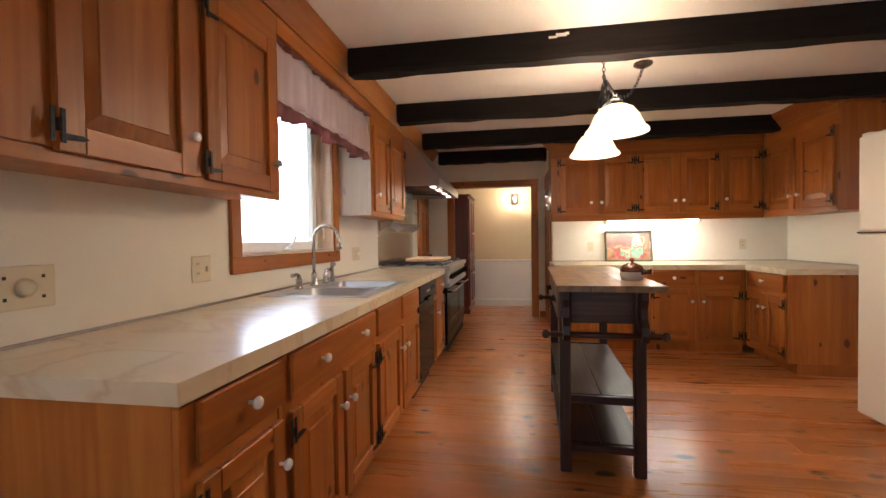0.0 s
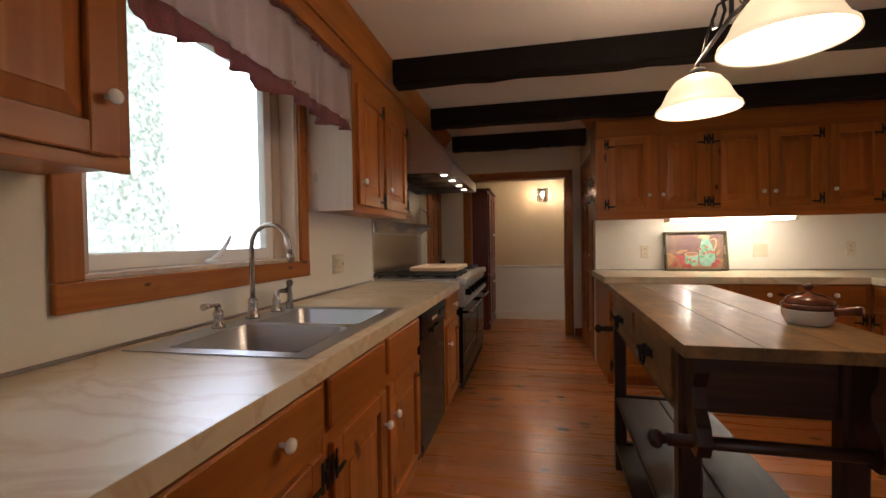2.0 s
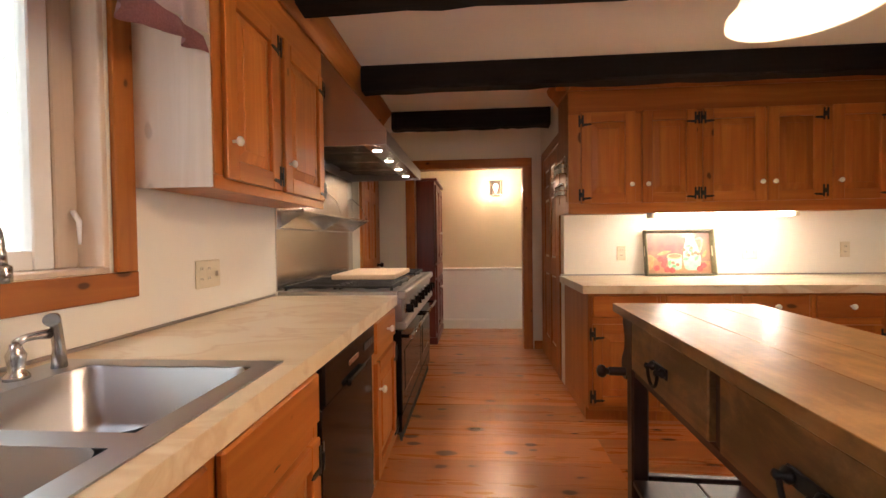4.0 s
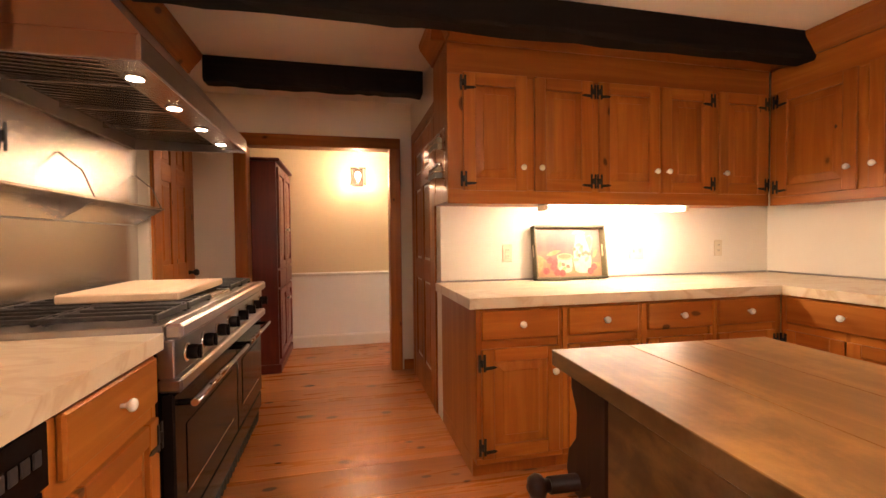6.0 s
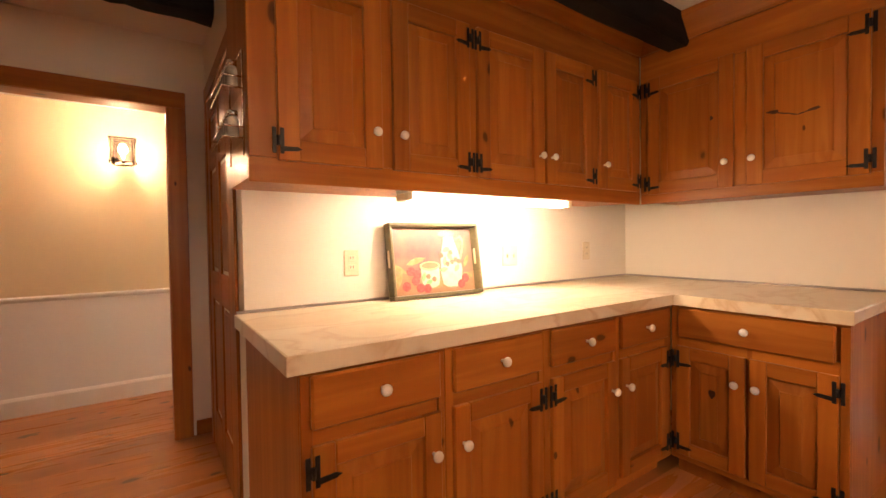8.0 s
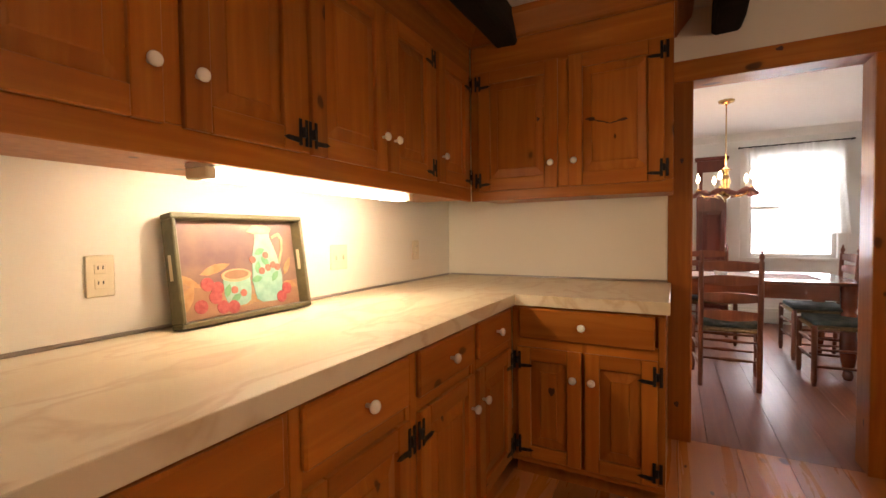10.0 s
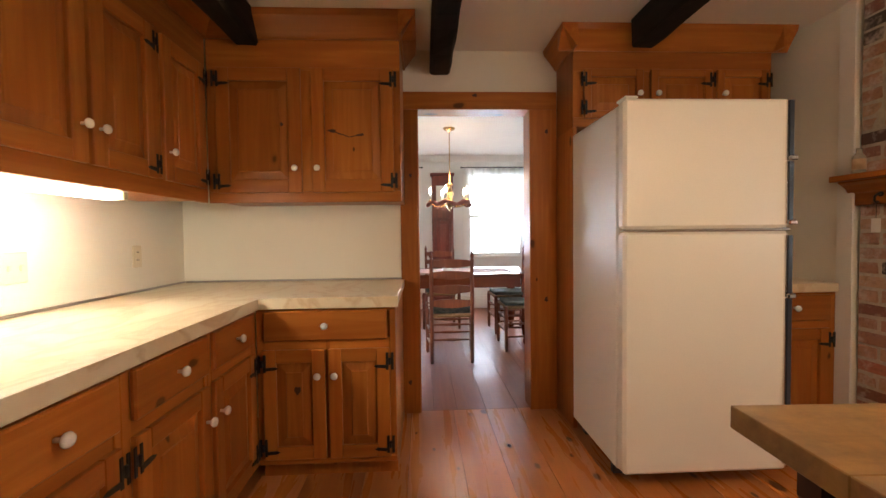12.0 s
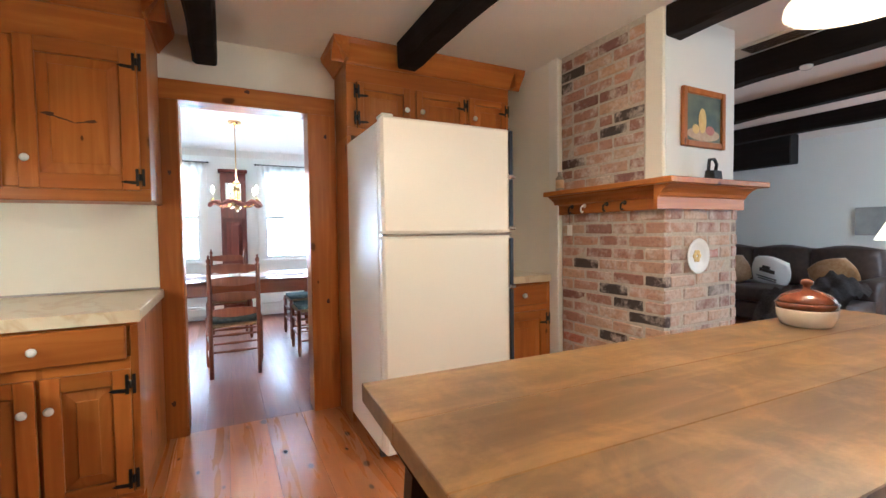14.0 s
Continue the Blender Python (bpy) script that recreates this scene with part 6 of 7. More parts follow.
# framed picture on the breast
FRAMEWOOD = PINE_V
pf = thing("framed_picture", pose(CHX + 0.0195, 1.25, 1.66, 0, 0, -90), "small still life picture in an orange pine frame", "picture")
FW, FH = 0.385, 0.325
for lo, hi in (((0, -0.024, 0), (0.035, -0.0005, FH)), ((FW - 0.035, -0.024, 0), (FW, -0.0005, FH)), ((0.0352, -0.0235, 0), (FW - 0.0352, -0.0005, 0.035)), ((0.0352, -0.0235, FH - 0.035), (FW - 0.0352, -0.0005, FH))):
    part("frame_side", boxes((lo, hi, 0.005)), FRAMEWOOD, pf)
CANVAS = speckled("murky_green_canvas", (0.05, 0.075, 0.06), (0.13, 0.15, 0.10), 9, 0.6, 0, 0.1)
part("canvas", boxes(((0.033, -0.012, 0.033), (FW - 0.033, -0.002, FH - 0.033))), CANVAS, pf)
for nm, cx, cz, rx, rz, mt_ in (("painted_table", 0.19, 0.075, 0.15, 0.038, PCREAM), ("painted_jug", 0.18, 0.15, 0.035, 0.07, PYEL), ("painted_fruit", 0.12, 0.10, 0.03, 0.026, PYEL), ("painted_fruit", 0.25, 0.10, 0.04, 0.026, PCORAL)):
    bm = B()
    pts = oval(cx, cz, rx, rz)
    top = [bm.verts.new((x, -0.0128 - 0.0006 * (nm != "painted_table") - 0.0004 * (nm == "painted_fruit"), z)) for x, z in pts]
    low = [bm.verts.new((x, -0.0121, z)) for x, z in pts]
    bm.faces.new(top)
    for i in range(len(pts)):
        bm.faces.new((top[i], top[(i + 1) % len(pts)], low[(i + 1) % len(pts)], low[i]))
    part(nm, bm, mt_, pf)
# small things on the mantel
si = thing("sad_iron", pose(1.56, 1.10, 1.4685, 0, 0, 90), "old black cast iron flat iron on the mantel", "flat iron")
bm = B()
pts = [(-0.05, -0.03), (0.02, -0.03), (0.06, 0.0), (0.02, 0.03), (-0.05, 0.03)]
a = [bm.verts.new((x, y, 0)) for x, y in pts]
b = [bm.verts.new((x * 0.92, y * 0.85, 0.05)) for x, y in pts]
bm.faces.new(a)
bm.faces.new(b)
for i in range(5):
    bm.faces.new((a[i], a[(i + 1) % 5], b[(i + 1) % 5], b[i]))
part("body", bm, IRON, si)
bm = B()
tube(bm, [(-0.035, 0, 0.05), (-0.045, 0, 0.09), (-0.02, 0, 0.115), (0.02, 0, 0.11), (0.03, 0, 0.05)], 0.009, 8)
part("handle", bm, IRON, si)
bt = thing("mantel_bottle", pose(2.35, 1.47, 1.4685), "small glass bottle with a pale label on the mantel", "bottle")
bm = B()
lathe(bm, [(0.026, 0), (0.028, 0.004), (0.028, 0.085), (0.013, 0.105), (0.013, 0.13)], 14)
part("bottle", bm, JARGLASS, bt)
bm = B()
lathe(bm, [(0.0285, 0.02), (0.0285, 0.075)], 14)
part("bottle_label", bm, PCREAM, bt)

# ---- living room ----
LEATHER = speckled("dark_brown_leather", (0.034, 0.020, 0.016), (0.058, 0.034, 0.026), 22, 0.42, 0, 0.35)
BLANKET = speckled("grey_brown_throw", (0.05, 0.04, 0.036), (0.09, 0.072, 0.064), 50, 0.95, 0, 0.5)


def cushion(bm, lo, hi, puff=0.03, m=None):
    """A padded block: subdivided and swollen."""
    n = 6
    lo, hi = Vector(lo), Vector(hi)
    size = hi - lo
    grid = {}

    def vert(i, j, k):
        if (i, j, k) not in grid:
            u = Vector((i / n, j / n, k / n))
            c = u - Vector((0.5, 0.5, 0.5))
            p = lo + Vector((u[q] * size[q] for q in range(3)))
            bulge = [math.cos(math.pi * c[(q + 1) % 3]) * math.cos(math.pi * c[(q + 2) % 3]) for q in range(3)]
            p += Vector((puff * (2 * c[q]) ** 3 * (bulge[q] - 0.35) for q in range(3)))
            grid[i, j, k] = bm.verts.new(m @ p if m else p)
        return grid[i, j, k]
    for q in range(3):
        a, b = (q + 1) % 3, (q + 2) % 3
        for s in (0, n):
            for i in range(n):
                for j in range(n):
                    f = []
                    for di, dj in ((0, 0), (1, 0), (1, 1), (0, 1)):
                        key = [0, 0, 0]
                        key[q], key[a], key[b] = s, i + di, j + dj
                        f.append(vert(*key))
                    bm.faces.new(f).smooth = True
    return bm


sf = thing("sectional_sofa", pose(2.0, -3.35, 0), "long dark brown leather sofa against the living room wall", "sofa")
part("base", boxes(((0.0, 0.05, 0.06), (2.4, 0.95, 0.28), 0.02)), LEATHER, sf)
for k in range(3):
    part("seat_cushion", cushion(B(), (0.2 + k * 0.67, 0.22, 0.281), (0.2 + k * 0.67 + 0.66, 0.98, 0.46)), LEATHER, sf)
    part("back_cushion", cushion(B(), (0.2 + k * 0.67, 0.0, 0.47), (0.2 + k * 0.67 + 0.66, 0.26, 0.95), 0.05), LEATHER, sf)
for x in (-0.02, 2.215):
    part("armrest", cushion(B(), (x, 0.03, 0.281), (x + 0.2, 0.97, 0.64)), LEATHER, sf)
part("chaise", cushion(B(), (-0.02, 0.985, 0.06), (0.62, 1.6, 0.45)), LEATHER, sf)
for x, mt_, ti, lb in ((3.62, PCREAM, 12, "patterned tan cushion on the sofa"), (3.22, CERAMIC, -14, "white cushion with a dark truck print on the sofa"), (2.47, PTAN, 20, "tan cushion leaning on the sofa")):
    pc = thing("throw_pillow", pose(x, -2.92, 0.47, -18, ti, 0), lb, "pillow", "sofa pillows")
    part("pillow_cover", cushion(B(), (-0.2, -0.06, 0), (0.2, 0.06, 0.36), 0.05), mt_, pc)
    if mt_ is CERAMIC:
        for lo, hi in (((-0.09, 0.085, 0.20), (0.09, 0.0955, 0.25)), ((-0.03, 0.085, 0.251), (0.06, 0.0955, 0.29)), ((-0.12, 0.085, 0.12), (0.12, 0.0955, 0.135)), ((-0.12, 0.085, 0.09), (0.10, 0.0955, 0.105))):
            part("printed_bar", boxes((lo, hi, 0.002)), SLOT, pc)
th = B()
n = 26
g = [[th.verts.new((2.0 + 0.75 * i / n, -2.55 + 0.95 * j / n, 0.49 + 0.05 * math.sin(i * 0.9 + j * 0.5) * math.cos(j * 0.7) + 0.22 * math.exp(-((i - 9) ** 2 + (j - 9) ** 2) / 60.0) - (0.28 * ((j - 20) / 6.0) if j > 20 else 0))) for j in range(n + 1)] for i in range(n + 1)]
for i in range(n):
    for j in range(n):
        th.faces.new((g[i][j], g[i + 1][j], g[i + 1][j + 1], g[i][j + 1])).smooth = True
bmesh.ops.solidify(th, geom=th.faces[:], thickness=0.012)
whole("throw_blanket", th, BLANKET, "crumpled grey-brown throw over the sofa", "blanket")
whole("wall_art", boxes(((2.05, SY + 0.002, 1.10), (2.56, SY + 0.03, 1.44), 0.004)), speckled("grey_canvas_print", (0.30, 0.30, 0.29), (0.42, 0.42, 0.40), 5, 0.7, 0, 0.1), "plain grey canvas hung on the living room wall", "wall art")
et = thing("side_table", pose(1.75, -2.95, 0), "small dark wooden side table beside the sofa", "side table")
part("tabletop", boxes(((-0.25, -0.25, 0.56), (0.2, 0.25, 0.59), 0.006)), OAK_DARK["x"], et)
for x in (-0.22, 0.14):
    for y in (-0.22, 0.18):
        part("leg", boxes(((x, y, 0), (x + 0.04, y + 0.04, 0.5595), 0.004)), OAK_DARK["z"], et)
tl = thing("table_lamp", pose(1.93, -2.75, 0.5905), "table lamp with a glowing cream cone shade", "lamp")
bm = B()
lathe(bm, [(0.08, 0), (0.08, 0.012), (0.02, 0.03), (0.05, 0.12), (0.06, 0.2), (0.02, 0.3), (0.01, 0.34), (0.01, 0.56)], 18)
part("lamp_base", bm, BRONZE, tl)
bm = B()
lathe(bm, [(0.20, 0.47), (0.21, 0.47), (0.09, 0.72), (0.085, 0.72)], 24)
part("shade", bm, glow("lamp_shade_glow", (1.0, 0.78, 0.48), 1.6), tl)
lamp("POINT", "table_lamp_light", (1.93, -2.75, 1.14), 12, WARM, 0.06)
vt = thing("ceiling_vent", pose(1.575, 0.385, CEIL - 0.0005, 0, 0, 90), "grey slotted air vent in the ceiling", "vent")
part("frame", boxes(((-0.09, -0.22, -0.012), (0.09, 0.22, -0.0002), 0.003)), TRIM_WHITE, vt)
for k in range(7):
    part("slat", boxes(((-0.07 + k * 0.02, -0.2, -0.0165), (-0.06 + k * 0.02, 0.2, -0.0122), 0.001)), SLOT, vt)
bm = B()
lathe(bm, [(0.035, 0), (0.035, -0.012), (0.026, -0.024), (0.004, -0.026)], 14)
whole("smoke_detector", bm, CERAMIC, "small round white detector under a beam", "detector", m=pose(1.52, 0.2, BEAM_Z - 0.006))

# ---- dining room ----
TABLEWOOD = {a: wood("table_wood_" + a, a, (0.22, 0.06, 0.022), (0.16, 0.038, 0.014), (0.08, 0.018, 0.008), 0.16, 0.1) for a in "xyz"}
tb = thing("dining_table", pose(5.18, 3.52, 0), "polished reddish dining table on turned legs", "dining table")
TW, TL = 0.48, 1.02
for k in range(4):
    part("tabletop_board", boxes(((-TW + k * TW / 2 + 0.0005, -TL, 0.745), (-TW + (k + 1) * TW / 2 - 0.0005, TL, 0.77), 0.004)), TABLEWOOD["y"], tb)
for x0, x1, y0, y1, mt_ in ((-TW + 0.06, -TW + 0.085, -TL + 0.16, TL - 0.16, "y"), (TW - 0.085, TW - 0.06, -TL + 0.16, TL - 0.16, "y"), (-TW + 0.12, TW - 0.12, -TL + 0.09, -TL + 0.115, "x"), (-TW + 0.12, TW - 0.12, TL - 0.115, TL - 0.09, "x")):
    part("apron", boxes(((x0, y0, 0.62), (x1, y1, 0.7445), 0.003)), TABLEWOOD[mt_], tb)
bm = B()
lathe(bm, [(0.025, 0), (0.035, 0.03), (0.03, 0.06), (0.022, 0.075), (0.04, 0.11), (0.05, 0.18), (0.055, 0.30), (0.042, 0.42), (0.03, 0.46), (0.048, 0.49), (0.05, 0.52), (0.032, 0.545), (0.05, 0.57), (0.05, 0.744)], 16)
LEGM = mesh_of("leg", bm, TABLEWOOD["z"])
for x in (-TW + 0.08, TW - 0.08):
    for y in (-TL + 0.10, TL - 0.10):
        part("leg", LEGM, None, tb, at=Matrix.Translation((x, y, 0)))
part("runner", boxes(((-0.28, -0.8, 0.7705), (0.28, 0.8, 0.773))), CLOTH, tb, "pale woven table runner")
RUSH = speckled("woven_rush_seat", (0.20, 0.12, 0.05), (0.32, 0.21, 0.10), 90, 0.8, 0, 0.6)
PAD = speckled("blue_green_seat_pad", (0.045, 0.06, 0.055), (0.10, 0.11, 0.09), 24, 0.9, 0, 0.4)


def ladder_chair(m):
    """A ladder-back chair: the back stands at x = 0, the seat reaches to +x."""
    c = thing("dining_chair", m, "turned ladder-back dining chair with a padded rush seat", "chair", "dining chairs")
    fin = [(0.017, 0), (0.019, 0.25), (0.017, 0.44), (0.019, 0.6), (0.017, 0.95), (0.020, 0.958), (0.010, 0.968), (0.019, 0.99), (0.017, 1.005), (0.007, 1.02), (0.010, 1.03), (0.002, 1.045)]
    for y in (-0.185, 0.185):
        bm = B()
        lathe(bm, fin, 10, Matrix.Translation((0, y, 0)) @ Matrix.Rotation(radians(-3), 4, "Y"))
        part("back_post", bm, CHAIRWOOD, c)
        bm = B()
        lathe(bm, [(0.014, 0), (0.02, 0.05), (0.018, 0.2), (0.021, 0.42), (0.014, 0.46)], 10, Matrix.Translation((0.40, y * 1.2, 0)))
        part("front_leg", bm, CHAIRWOOD, c)
        for z in (0.15, 0.28):
            bm = B()
            tube(bm, [(0, y, z), (0.2, y * 1.1, z), (0.40, y * 1.2, z)], [0.008, 0.012, 0.008], 8)
            part("side_stretcher", bm, CHAIRWOOD, c)
    for k, z in enumerate((0.56, 0.69, 0.82, 0.925)):
        bm = B()
        rows = []
        for i in range(9):
            u = i / 8
            y = -0.175 + 0.35 * u
            x = -0.02 - 0.025 * math.sin(math.pi * u) - z * 0.052 + 0.02
            h = 0.026 + 0.014 * math.sin(math.pi * u)
            rows.append([bm.verts.new((x + d, y, z + e * h)) for d, e in ((-0.005, -1), (-0.005, 1), (0.005, 1), (0.005, -1))])
        for a_, b_ in zip(rows, rows[1:]):
            for q in range(4):
                bm.faces.new((a_[q], a_[(q + 1) % 4], b_[(q + 1) % 4], b_[q]))
        for r_ in (rows[0], rows[-1]):
            bm.faces.new(r_)
        part("slat", bm, CHAIRWOOD, c)
    for x, w, z in ((0.40, 0.22, 0.20), (0.40, 0.22, 0.33), (0.0, 0.185, 0.22), (0.0, 0.185, 0.36)):
        bm = B()
        tube(bm, [(x, -w, z), (x, -w * 0.4, z), (x, 0, z), (x, w * 0.4, z), (x, w, z)], [0.008, 0.010, 0.016, 0.010, 0.008], 8)
        part("cross_stretcher", bm, CHAIRWOOD, c)
    bm = B()
    cbox(bm, (-0.005, -0.19, 0.425), (0.415, 0.19, 0.455), 0.012)
    part("seat", bm, RUSH, c)
    part("seat_pad", cushion(B(), (0.01, -0.19, 0.456), (0.40, 0.19, 0.50), 0.012), PAD, c, "dark blue-green tied seat pad")
    return c


c0 = ladder_chair(pose(4.16, 3.44, 0))
for x, y, a in ((4.72, 2.47, 90), (5.50, 2.45, 92), (6.02, 3.47, 180), (4.66, 4.62, -90)):
    copy_thing(c0, pose(x, y, 0, 0, 0, a))
bm = B()
lathe(bm, [(0.05, 0), (0.055, 0.01), (0.055, 0.09), (0.045, 0.10)], 16)
whole("table_jar", bm, CERAMIC, "small white jar on the dining table", "jar", m=pose(5.1, 3.42, 0.7735))
BRASS = speckled("polished_brass", (0.55, 0.36, 0.14), (0.66, 0.45, 0.2), 20, 0.2, 1.0, 0.05)
cd = thing("chandelier", pose(5.30, 3.37, 0), "brass chandelier with candle bulbs and pink garland", "chandelier")
bm = B()
lathe(bm, [(0.07, 2.4295), (0.065, 2.41), (0.02, 2.395), (0.008, 2.385)], 18)
part("canopy", bm, BRASS, cd)
bm = B()
tube(bm, [(0, 0, 2.39), (0, 0, 1.80)], 0.006, 8)
part("stem", bm, BRASS, cd)
bm = B()
lathe(bm, [(0.006, 1.80), (0.02, 1.785), (0.05, 1.77), (0.02, 1.75), (0.03, 1.71), (0.045, 1.66), (0.03, 1.60), (0.05, 1.57), (0.06, 1.54), (0.03, 1.50), (0.01, 1.48), (0.014, 1.465), (0.003, 1.455)], 18)
part("body", bm, BRASS, cd)
for k in range(5):
    a = radians(20 + 72 * k)
    ca, sa = math.cos(a), math.sin(a)
    bm = B()
    tube(bm, [(0.03 * ca, 0.03 * sa, 1.56), (0.10 * ca, 0.10 * sa, 1.51), (0.18 * ca, 0.18 * sa, 1.52), (0.23 * ca, 0.23 * sa, 1.57)], 0.006, 8)
    lathe(bm, [(0.03, 1.57), (0.034, 1.58), (0.012, 1.585), (0.011, 1.60)], 12, Matrix.Translation((0.23 * ca, 0.23 * sa, 0)))
    ar = part("arm", bm, BRASS, cd)
    bm = B()
    lathe(bm, [(0.010, 1.601), (0.010, 1.66)], 10, Matrix.Translation((0.23 * ca, 0.23 * sa, 0)))
    part("candle_sleeve", bm, CERAMIC, ar)
    bm = B()
    lathe(bm, [(0.008, 1.661), (0.017, 1.685), (0.012, 1.715), (0.002, 1.74)], 10, Matrix.Translation((0.23 * ca, 0.23 * sa, 0)))
    part("candle_bulb", bm, BULB, ar)
GARLAND = speckled("pink_garland", (0.25, 0.07, 0.06), (0.40, 0.16, 0.12), 60, 0.7, 0, 0.5)
bm = B()
tube(bm, [((0.24 + 0.02 * math.sin(5 * t)) * math.cos(t), (0.24 + 0.02 * math.sin(5 * t)) * math.sin(t), 1.545 + 0.018 * math.sin(7 * t)) for t in (2 * math.pi * k / 40 for k in range(40))], [0.02 + 0.007 * math.sin(k * 1.9) for k in range(40)], 8, close=True)
part("garland", bm, GARLAND, cd, "dusty pink berry garland")
lamp("POINT", "chandelier_light", (5.30, 3.37, 1.80), 10, WARM, 0.12)

SHEER = speckled("lace_curtain", (0.70, 0.68, 0.62), (0.80, 0.79, 0.74), 90, 0.9, 0, 0.3)
sh_b = SHEER.node_tree.nodes["Principled BSDF"]
sh_t = SHEER.node_tree.nodes.new("ShaderNodeBsdfTranslucent")
sh_t.inputs[0].default_value = (0.85, 0.84, 0.80, 1)
sh_m = SHEER.node_tree.nodes.new("ShaderNodeMixShader")
sh_m.inputs[0].default_value = 0.6
sh_o = SHEER.node_tree.nodes["Material Output"]
link(SHEER, sh_b.outputs[0], sh_m.inputs[1])
link(SHEER, sh_t.outputs[0], sh_m.inputs[2])
link(SHEER, sh_m.outputs[0], sh_o.inputs[0])
for y0, y1, inner, nm in ((2.08, 2.96, 1, "window_2"), (3.80, 4.68, -1, "window_3")):
    w = thing(nm, Matrix(), "white double-hung dining room window", "window", kind="structure")
    for lo, hi in (((7.085, y0 - 0.09, 0.75), (7.099, y0, 2.19)), ((7.085, y1, 0.75), (7.099, y1 + 0.09, 2.19)), ((7.085, y0, 2.1), (7.099, y1, 2.19)), ((7.07, y0 - 0.1, 0.80), (7.0995, y1 + 0.1, 0.84))):
        part("casing_board", boxes((lo, hi, 0.002)), TRIM_WHITE, w)
    for z0, z1, x in ((0.84, 1.49, 7.15), (1.45, 2.1, 7.185)):
        s_ = part("sash", boxes(((x, y0, z0), (x + 0.03, y1, z0 + 0.05), 0.002)), TRIM_WHITE, w)
        for lo, hi in (((x, y0, z1 - 0.04), (x + 0.03, y1, z1)), ((x, y0, z0 + 0.0505), (x + 0.03, y0 + 0.045, z1 - 0.0405)), ((x, y1 - 0.045, z0 + 0.0505), (x + 0.03, y1, z1 - 0.0405)), ((x + 0.006, y0 + 0.0455, (z0 + z1) / 2 - 0.01), (x + 0.024, y1 - 0.0455, (z0 + z1) / 2 + 0.01))):
            part("sash_bar", boxes((lo, hi, 0.002)), TRIM_WHITE, s_)
        p_ = part("pane", boxes(((x + 0.012, y0 + 0.04, z0 + 0.045), (x + 0.018, y1 - 0.04, z1 - 0.035))), GLASS, s_)
        p_.visible_shadow = False
    cu = thing("lace_curtain", Matrix(), "sheer white lace curtain drawn to one side on a black rod", "curtain", "dining curtains")
    bm = B()
    ya, yb = y0 - 0.06, y1 + 0.06
    n = 60
    cols = []
    for i in range(n + 1):
        u = i / n
        y = ya + (yb - ya) * u
        far = (1 - u) if inner > 0 else u            # 1 at the side that it is drawn to
        low = float(np.interp(far, [0, 0.12, 0.4, 0.63, 1.0], [2.16, 1.78, 1.40, 1.15, 1.13]))
        col = []
        for k in range(11):
            s = k / 10
            z = 2.235 + (low - 2.235) * s
            pull = 0.10 * s * s * far
            col.append(bm.verts.new((7.03 + 0.018 * math.sin(u * 75 + 2 * s) + 0.01 * math.sin(u * 31), y + (-pull if inner > 0 else pull) * 0.5, z + 0.01 * math.sin(u * 20) * s)))
        cols.append(col)
    for a_, b_ in zip(cols, cols[1:]):
        for k in range(10):
            bm.faces.new((a_[k], b_[k], b_[k + 1], a_[k + 1])).smooth = True
    part("cloth", bm, SHEER, cu)
    bm = B()
    tube(bm, [(7.03, ya - 0.05, 2.24), (7.03, yb + 0.05, 2.24)], 0.008, 8)
    for y in (ya - 0.05, yb + 0.05):
        lathe(bm, [(0.008, -0.01), (0.02, 0.0), (0.008, 0.012)], 10, Matrix.Translation((7.03, y, 2.24)))
        tube(bm, [(7.03, y, 2.24), (7.099, y, 2.24)], 0.006, 6)
    part("rod", bm, IRON, cu, "black iron curtain rod")
rc = thing("narrow_cupboard", pose(6.97, 3.375, 0, 0, 0, -90), "tall narrow dark red painted cupboard between the windows", "cupboard")
part("body", boxes(((-0.165, 0.0, 0.0), (0.165, 0.128, 2.10), 0.004)), CHERRY, rc)
part("cornice", boxes(((-0.19, -0.02, 2.1005), (0.19, 0.128, 2.15), 0.01)), CHERRY, rc)
panel_door(rc, -0.15, 0.15, 0.12, 1.45, None, None, 0.05, -0.0005, mats=[CHERRY, CHERRY])
part("white_panel", boxes(((-0.10, -0.012, 1.70), (0.10, -0.0005, 1.95), 0.003)), TRIM_WHITE, rc, "white square panel")
bm = B()
extrude_profile(bm, [(0, 0), (0.012, 0), (0.03, 0.03), (0.07, 0.075), (0.085, 0.09), (0, 0.09)], (7.0995, 1.42, 2.339), (7.0995, 5.6, 2.339), (-1, 0, 0))
whole("trim_dining_cornice", bm, TRIM_WHITE, "white dining room cornice", "trim", "structure")
bh = thing("baseboard_heater", Matrix(), "white metal baseboard heater below the windows", "heater")
part("back_plate", boxes(((7.04, 1.6, 0.02), (7.099, 5.4, 0.20), 0.004)), TRIM_WHITE, bh)
part("front_cover", boxes(((7.015, 1.6, 0.06), (7.0395, 5.4, 0.17), 0.004)), TRIM_WHITE, bh)
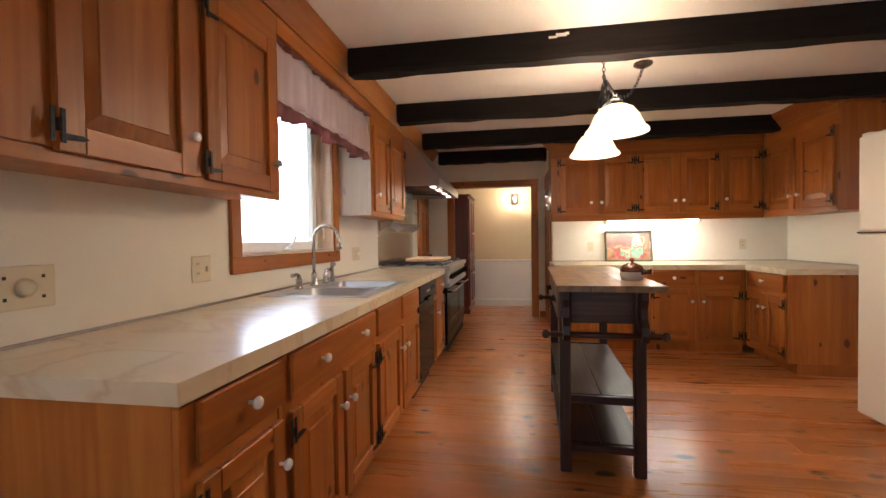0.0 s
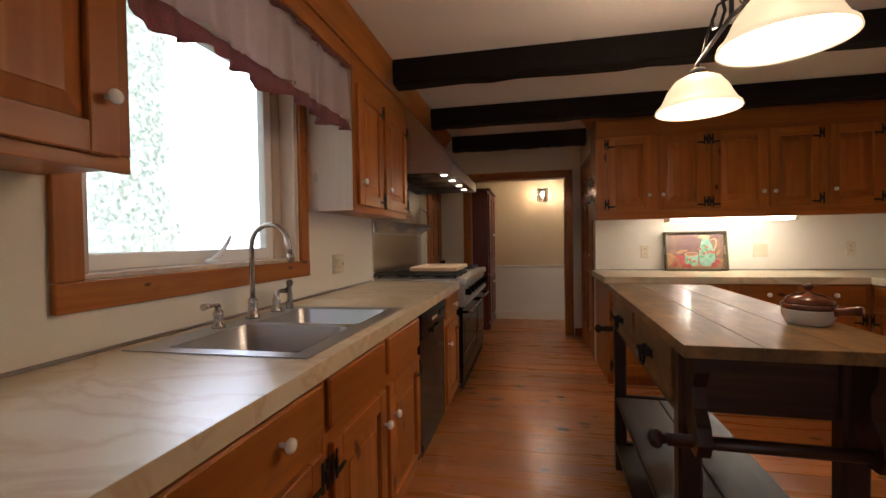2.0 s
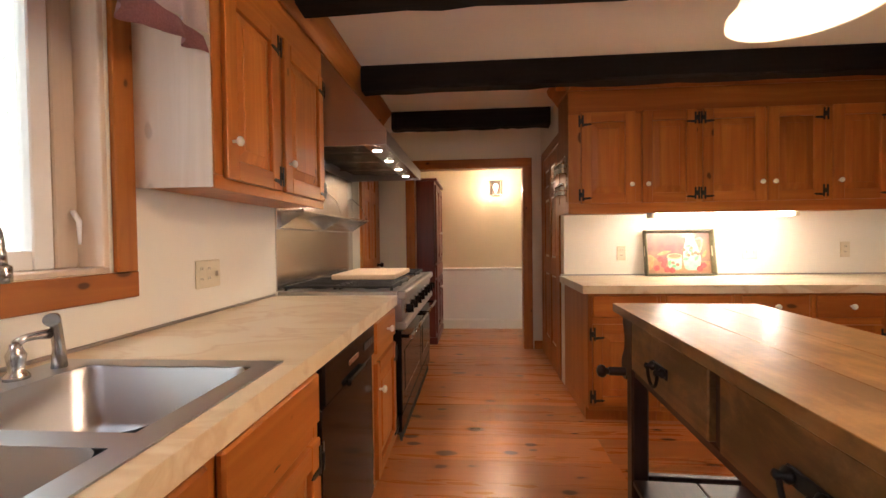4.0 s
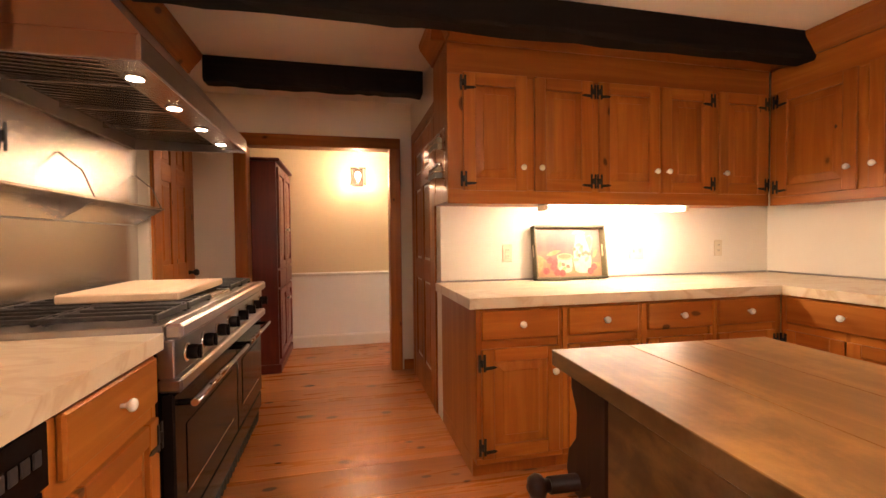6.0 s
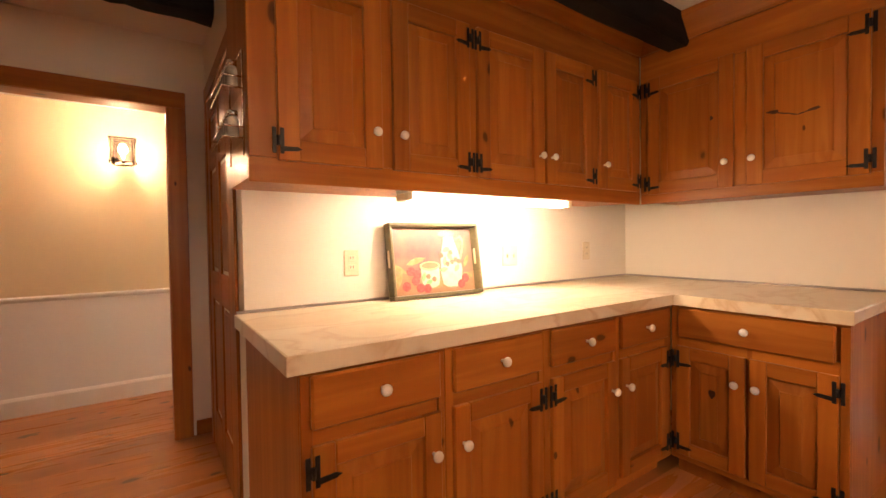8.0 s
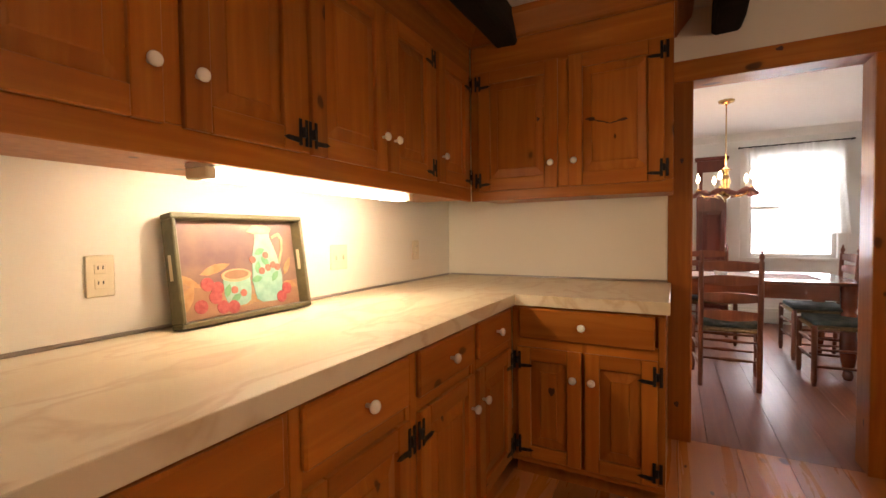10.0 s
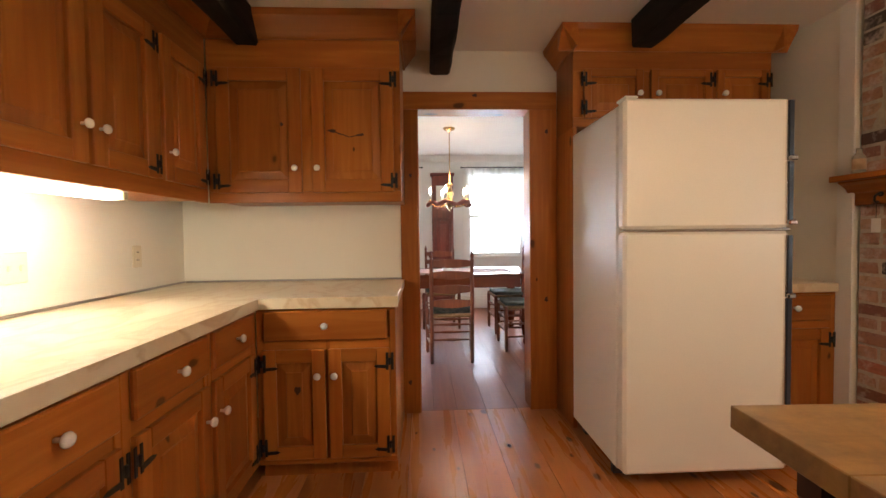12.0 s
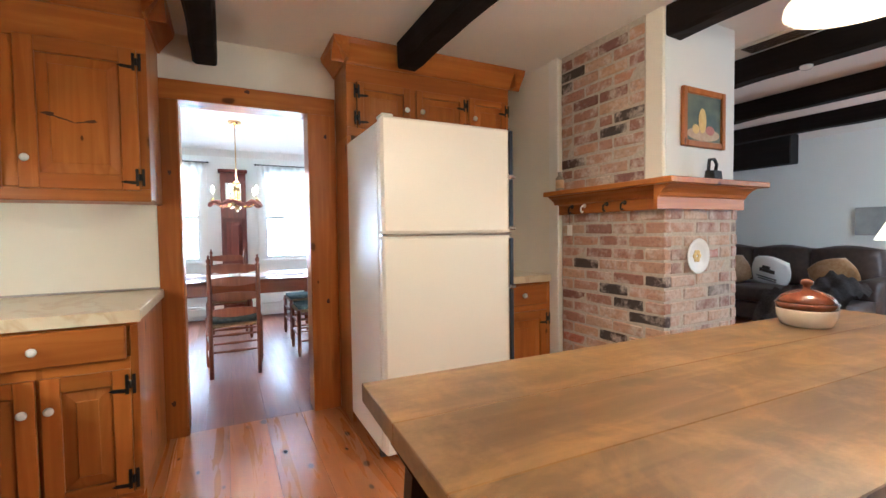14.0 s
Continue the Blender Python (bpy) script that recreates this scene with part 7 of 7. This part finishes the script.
# Unseen window, added as the opening for the south daylight lamp.
for nm, y0 in (("window_4", -1.0),):
    w = thing(nm, Matrix(), "unseen white framed living room window, added for daylight", "window", kind="structure")
    x1 = 0.9 if y0 < 0 else 5.0
    for lo, hi in (((y0 - 0.08, SY + 0.001, 0.82), (y0, SY + 0.02, 2.18)), ((x1, SY + 0.001, 0.82), (x1 + 0.08, SY + 0.02, 2.18)), ((y0, SY + 0.001, 2.1), (x1, SY + 0.02, 2.18)), ((y0, SY + 0.001, 0.82), (x1, SY + 0.02, 0.9)), (((y0 + x1) / 2 - 0.03, SY - 0.09, 0.9), ((y0 + x1) / 2 + 0.03, SY - 0.05, 2.1))):
        part("casing_board", boxes((lo, hi, 0.002)), TRIM_WHITE, w)

# ---- outdoors ----
GRASS = speckled("lawn", (0.05, 0.09, 0.03), (0.09, 0.14, 0.05), 3, 0.9, 0, 0.5)
bm = B()
cbox(bm, (-900, -900, -0.5), (900, 900, -0.3))
whole("ground", bm, GRASS, "green lawn round the house", "ground", "structure")


def bright_distance(name, strength, green, edge):
    """Overexposed daylight and far foliage beyond a window; edge: where the trees thin out."""
    m = material(name, (0.0, 0.0, 0.0), 1.0)
    b = m.node_tree.nodes["Principled BSDF"]
    v, _ = spot_coords(m, (1, 1, 1), False, True)
    n = node(m, "ShaderNodeTexNoise", Scale=0.7, Detail=4.0, Roughness=0.6)
    n2 = node(m, "ShaderNodeTexNoise", Scale=5.0, Detail=8.0, Roughness=0.7)
    n3 = node(m, "ShaderNodeTexNoise", Scale=9.0, Detail=5.0, Roughness=0.7)
    for q in (n, n2, n3):
        link(m, v, q.inputs["Vector"])
    tint = ramp(m, n3.outputs[0], [(0.35, tuple(c * 0.7 for c in green)), (0.65, tuple(c * k for c, k in zip(green, (2.6, 2.2, 2.6))))])
    leaf_ = mix(m, ramp(m, n2.outputs[0], [(0.46, (0, 0, 0)), (0.66, (0.02,) * 3)]), tint, (1.0, 1.0, 1.0))
    sep = m.node_tree.nodes.new("ShaderNodeSeparateXYZ")
    link(m, v, sep.inputs[0])
    add = m.node_tree.nodes.new("ShaderNodeMath")
    add.operation = "MULTIPLY_ADD"
    add.inputs[1].default_value = 3.0
    link(m, n.outputs[0], add.inputs[0])
    link(m, sep.outputs["Y"], add.inputs[2])
    band = m.node_tree.nodes.new("ShaderNodeMapRange")
    band.inputs["From Min"].default_value, band.inputs["From Max"].default_value = edge + 1.0, edge + 2.2
    link(m, add.outputs[0], band.inputs["Value"])
    c = mix(m, band.outputs[0], leaf_, (1.0, 1.0, 1.0))
    link(m, c, b.inputs["Emission Color"])
    b.inputs["Emission Strength"].default_value = strength
    return m


whole("backdrop_west", boxes(((-9.2, -10, -0.3), (-9.1, 60, 18))), bright_distance("bright_foliage_distance", 80.0, (0.013, 0.0155, 0.0100), 10.6), "overexposed daylight and far foliage", "backdrop", "structure")
whole("backdrop_east", boxes(((13.0, -10, -0.3), (13.1, 20, 10))), bright_distance("bright_sky_distance", 6.0, (0.6, 0.64, 0.6), 0.0), "overexposed daylight beyond the dining room", "backdrop", "structure")


# ---- floor ----
whole("floor_base", boxes(((WX - 0.18, SY - 0.12, -0.12), (EX + 0.1, 8.2, -0.02)), ((EX + 0.1, SY - 0.12, -0.12), (7.24, 5.72, -0.02))), OAK_DARK["x"], "dark subfloor below the boards", "floor", "structure")
fl = thing("floor", Matrix(), "wide knotty pine plank floor with a soft gloss", "floor", kind="structure")
prng = random.Random(11)


def planks(parent, x0, x1, y0, y1, mat, pitch, stagger):
    y = y0
    while y < y1 - 0.02:
        w = min(pitch * prng.uniform(0.82, 1.18), y1 - y)
        x = x0
        while x < x1 - 0.01:
            ln = min(stagger * prng.uniform(0.7, 1.3), x1 - x)
            if x1 - x - ln < 0.5:
                ln = x1 - x
            dz = prng.uniform(-0.0004, 0.0)
            part("plank", boxes(((x + 0.0003, y + 0.0008, -0.02), (x + ln - 0.0003, y + w - 0.0008, dz))), mat, parent)
            x += ln
        y += w


planks(fl, WX, EX + 0.02, SY, 7.47, PLANK, 0.245, 2.6)
planks(fl, EX + 0.021, 6.2, SY, 1.3, PLANK, 0.245, 2.6)
fd = thing("floor_dining", Matrix(), "reddish polished plank floor of the dining room", "floor", kind="structure")
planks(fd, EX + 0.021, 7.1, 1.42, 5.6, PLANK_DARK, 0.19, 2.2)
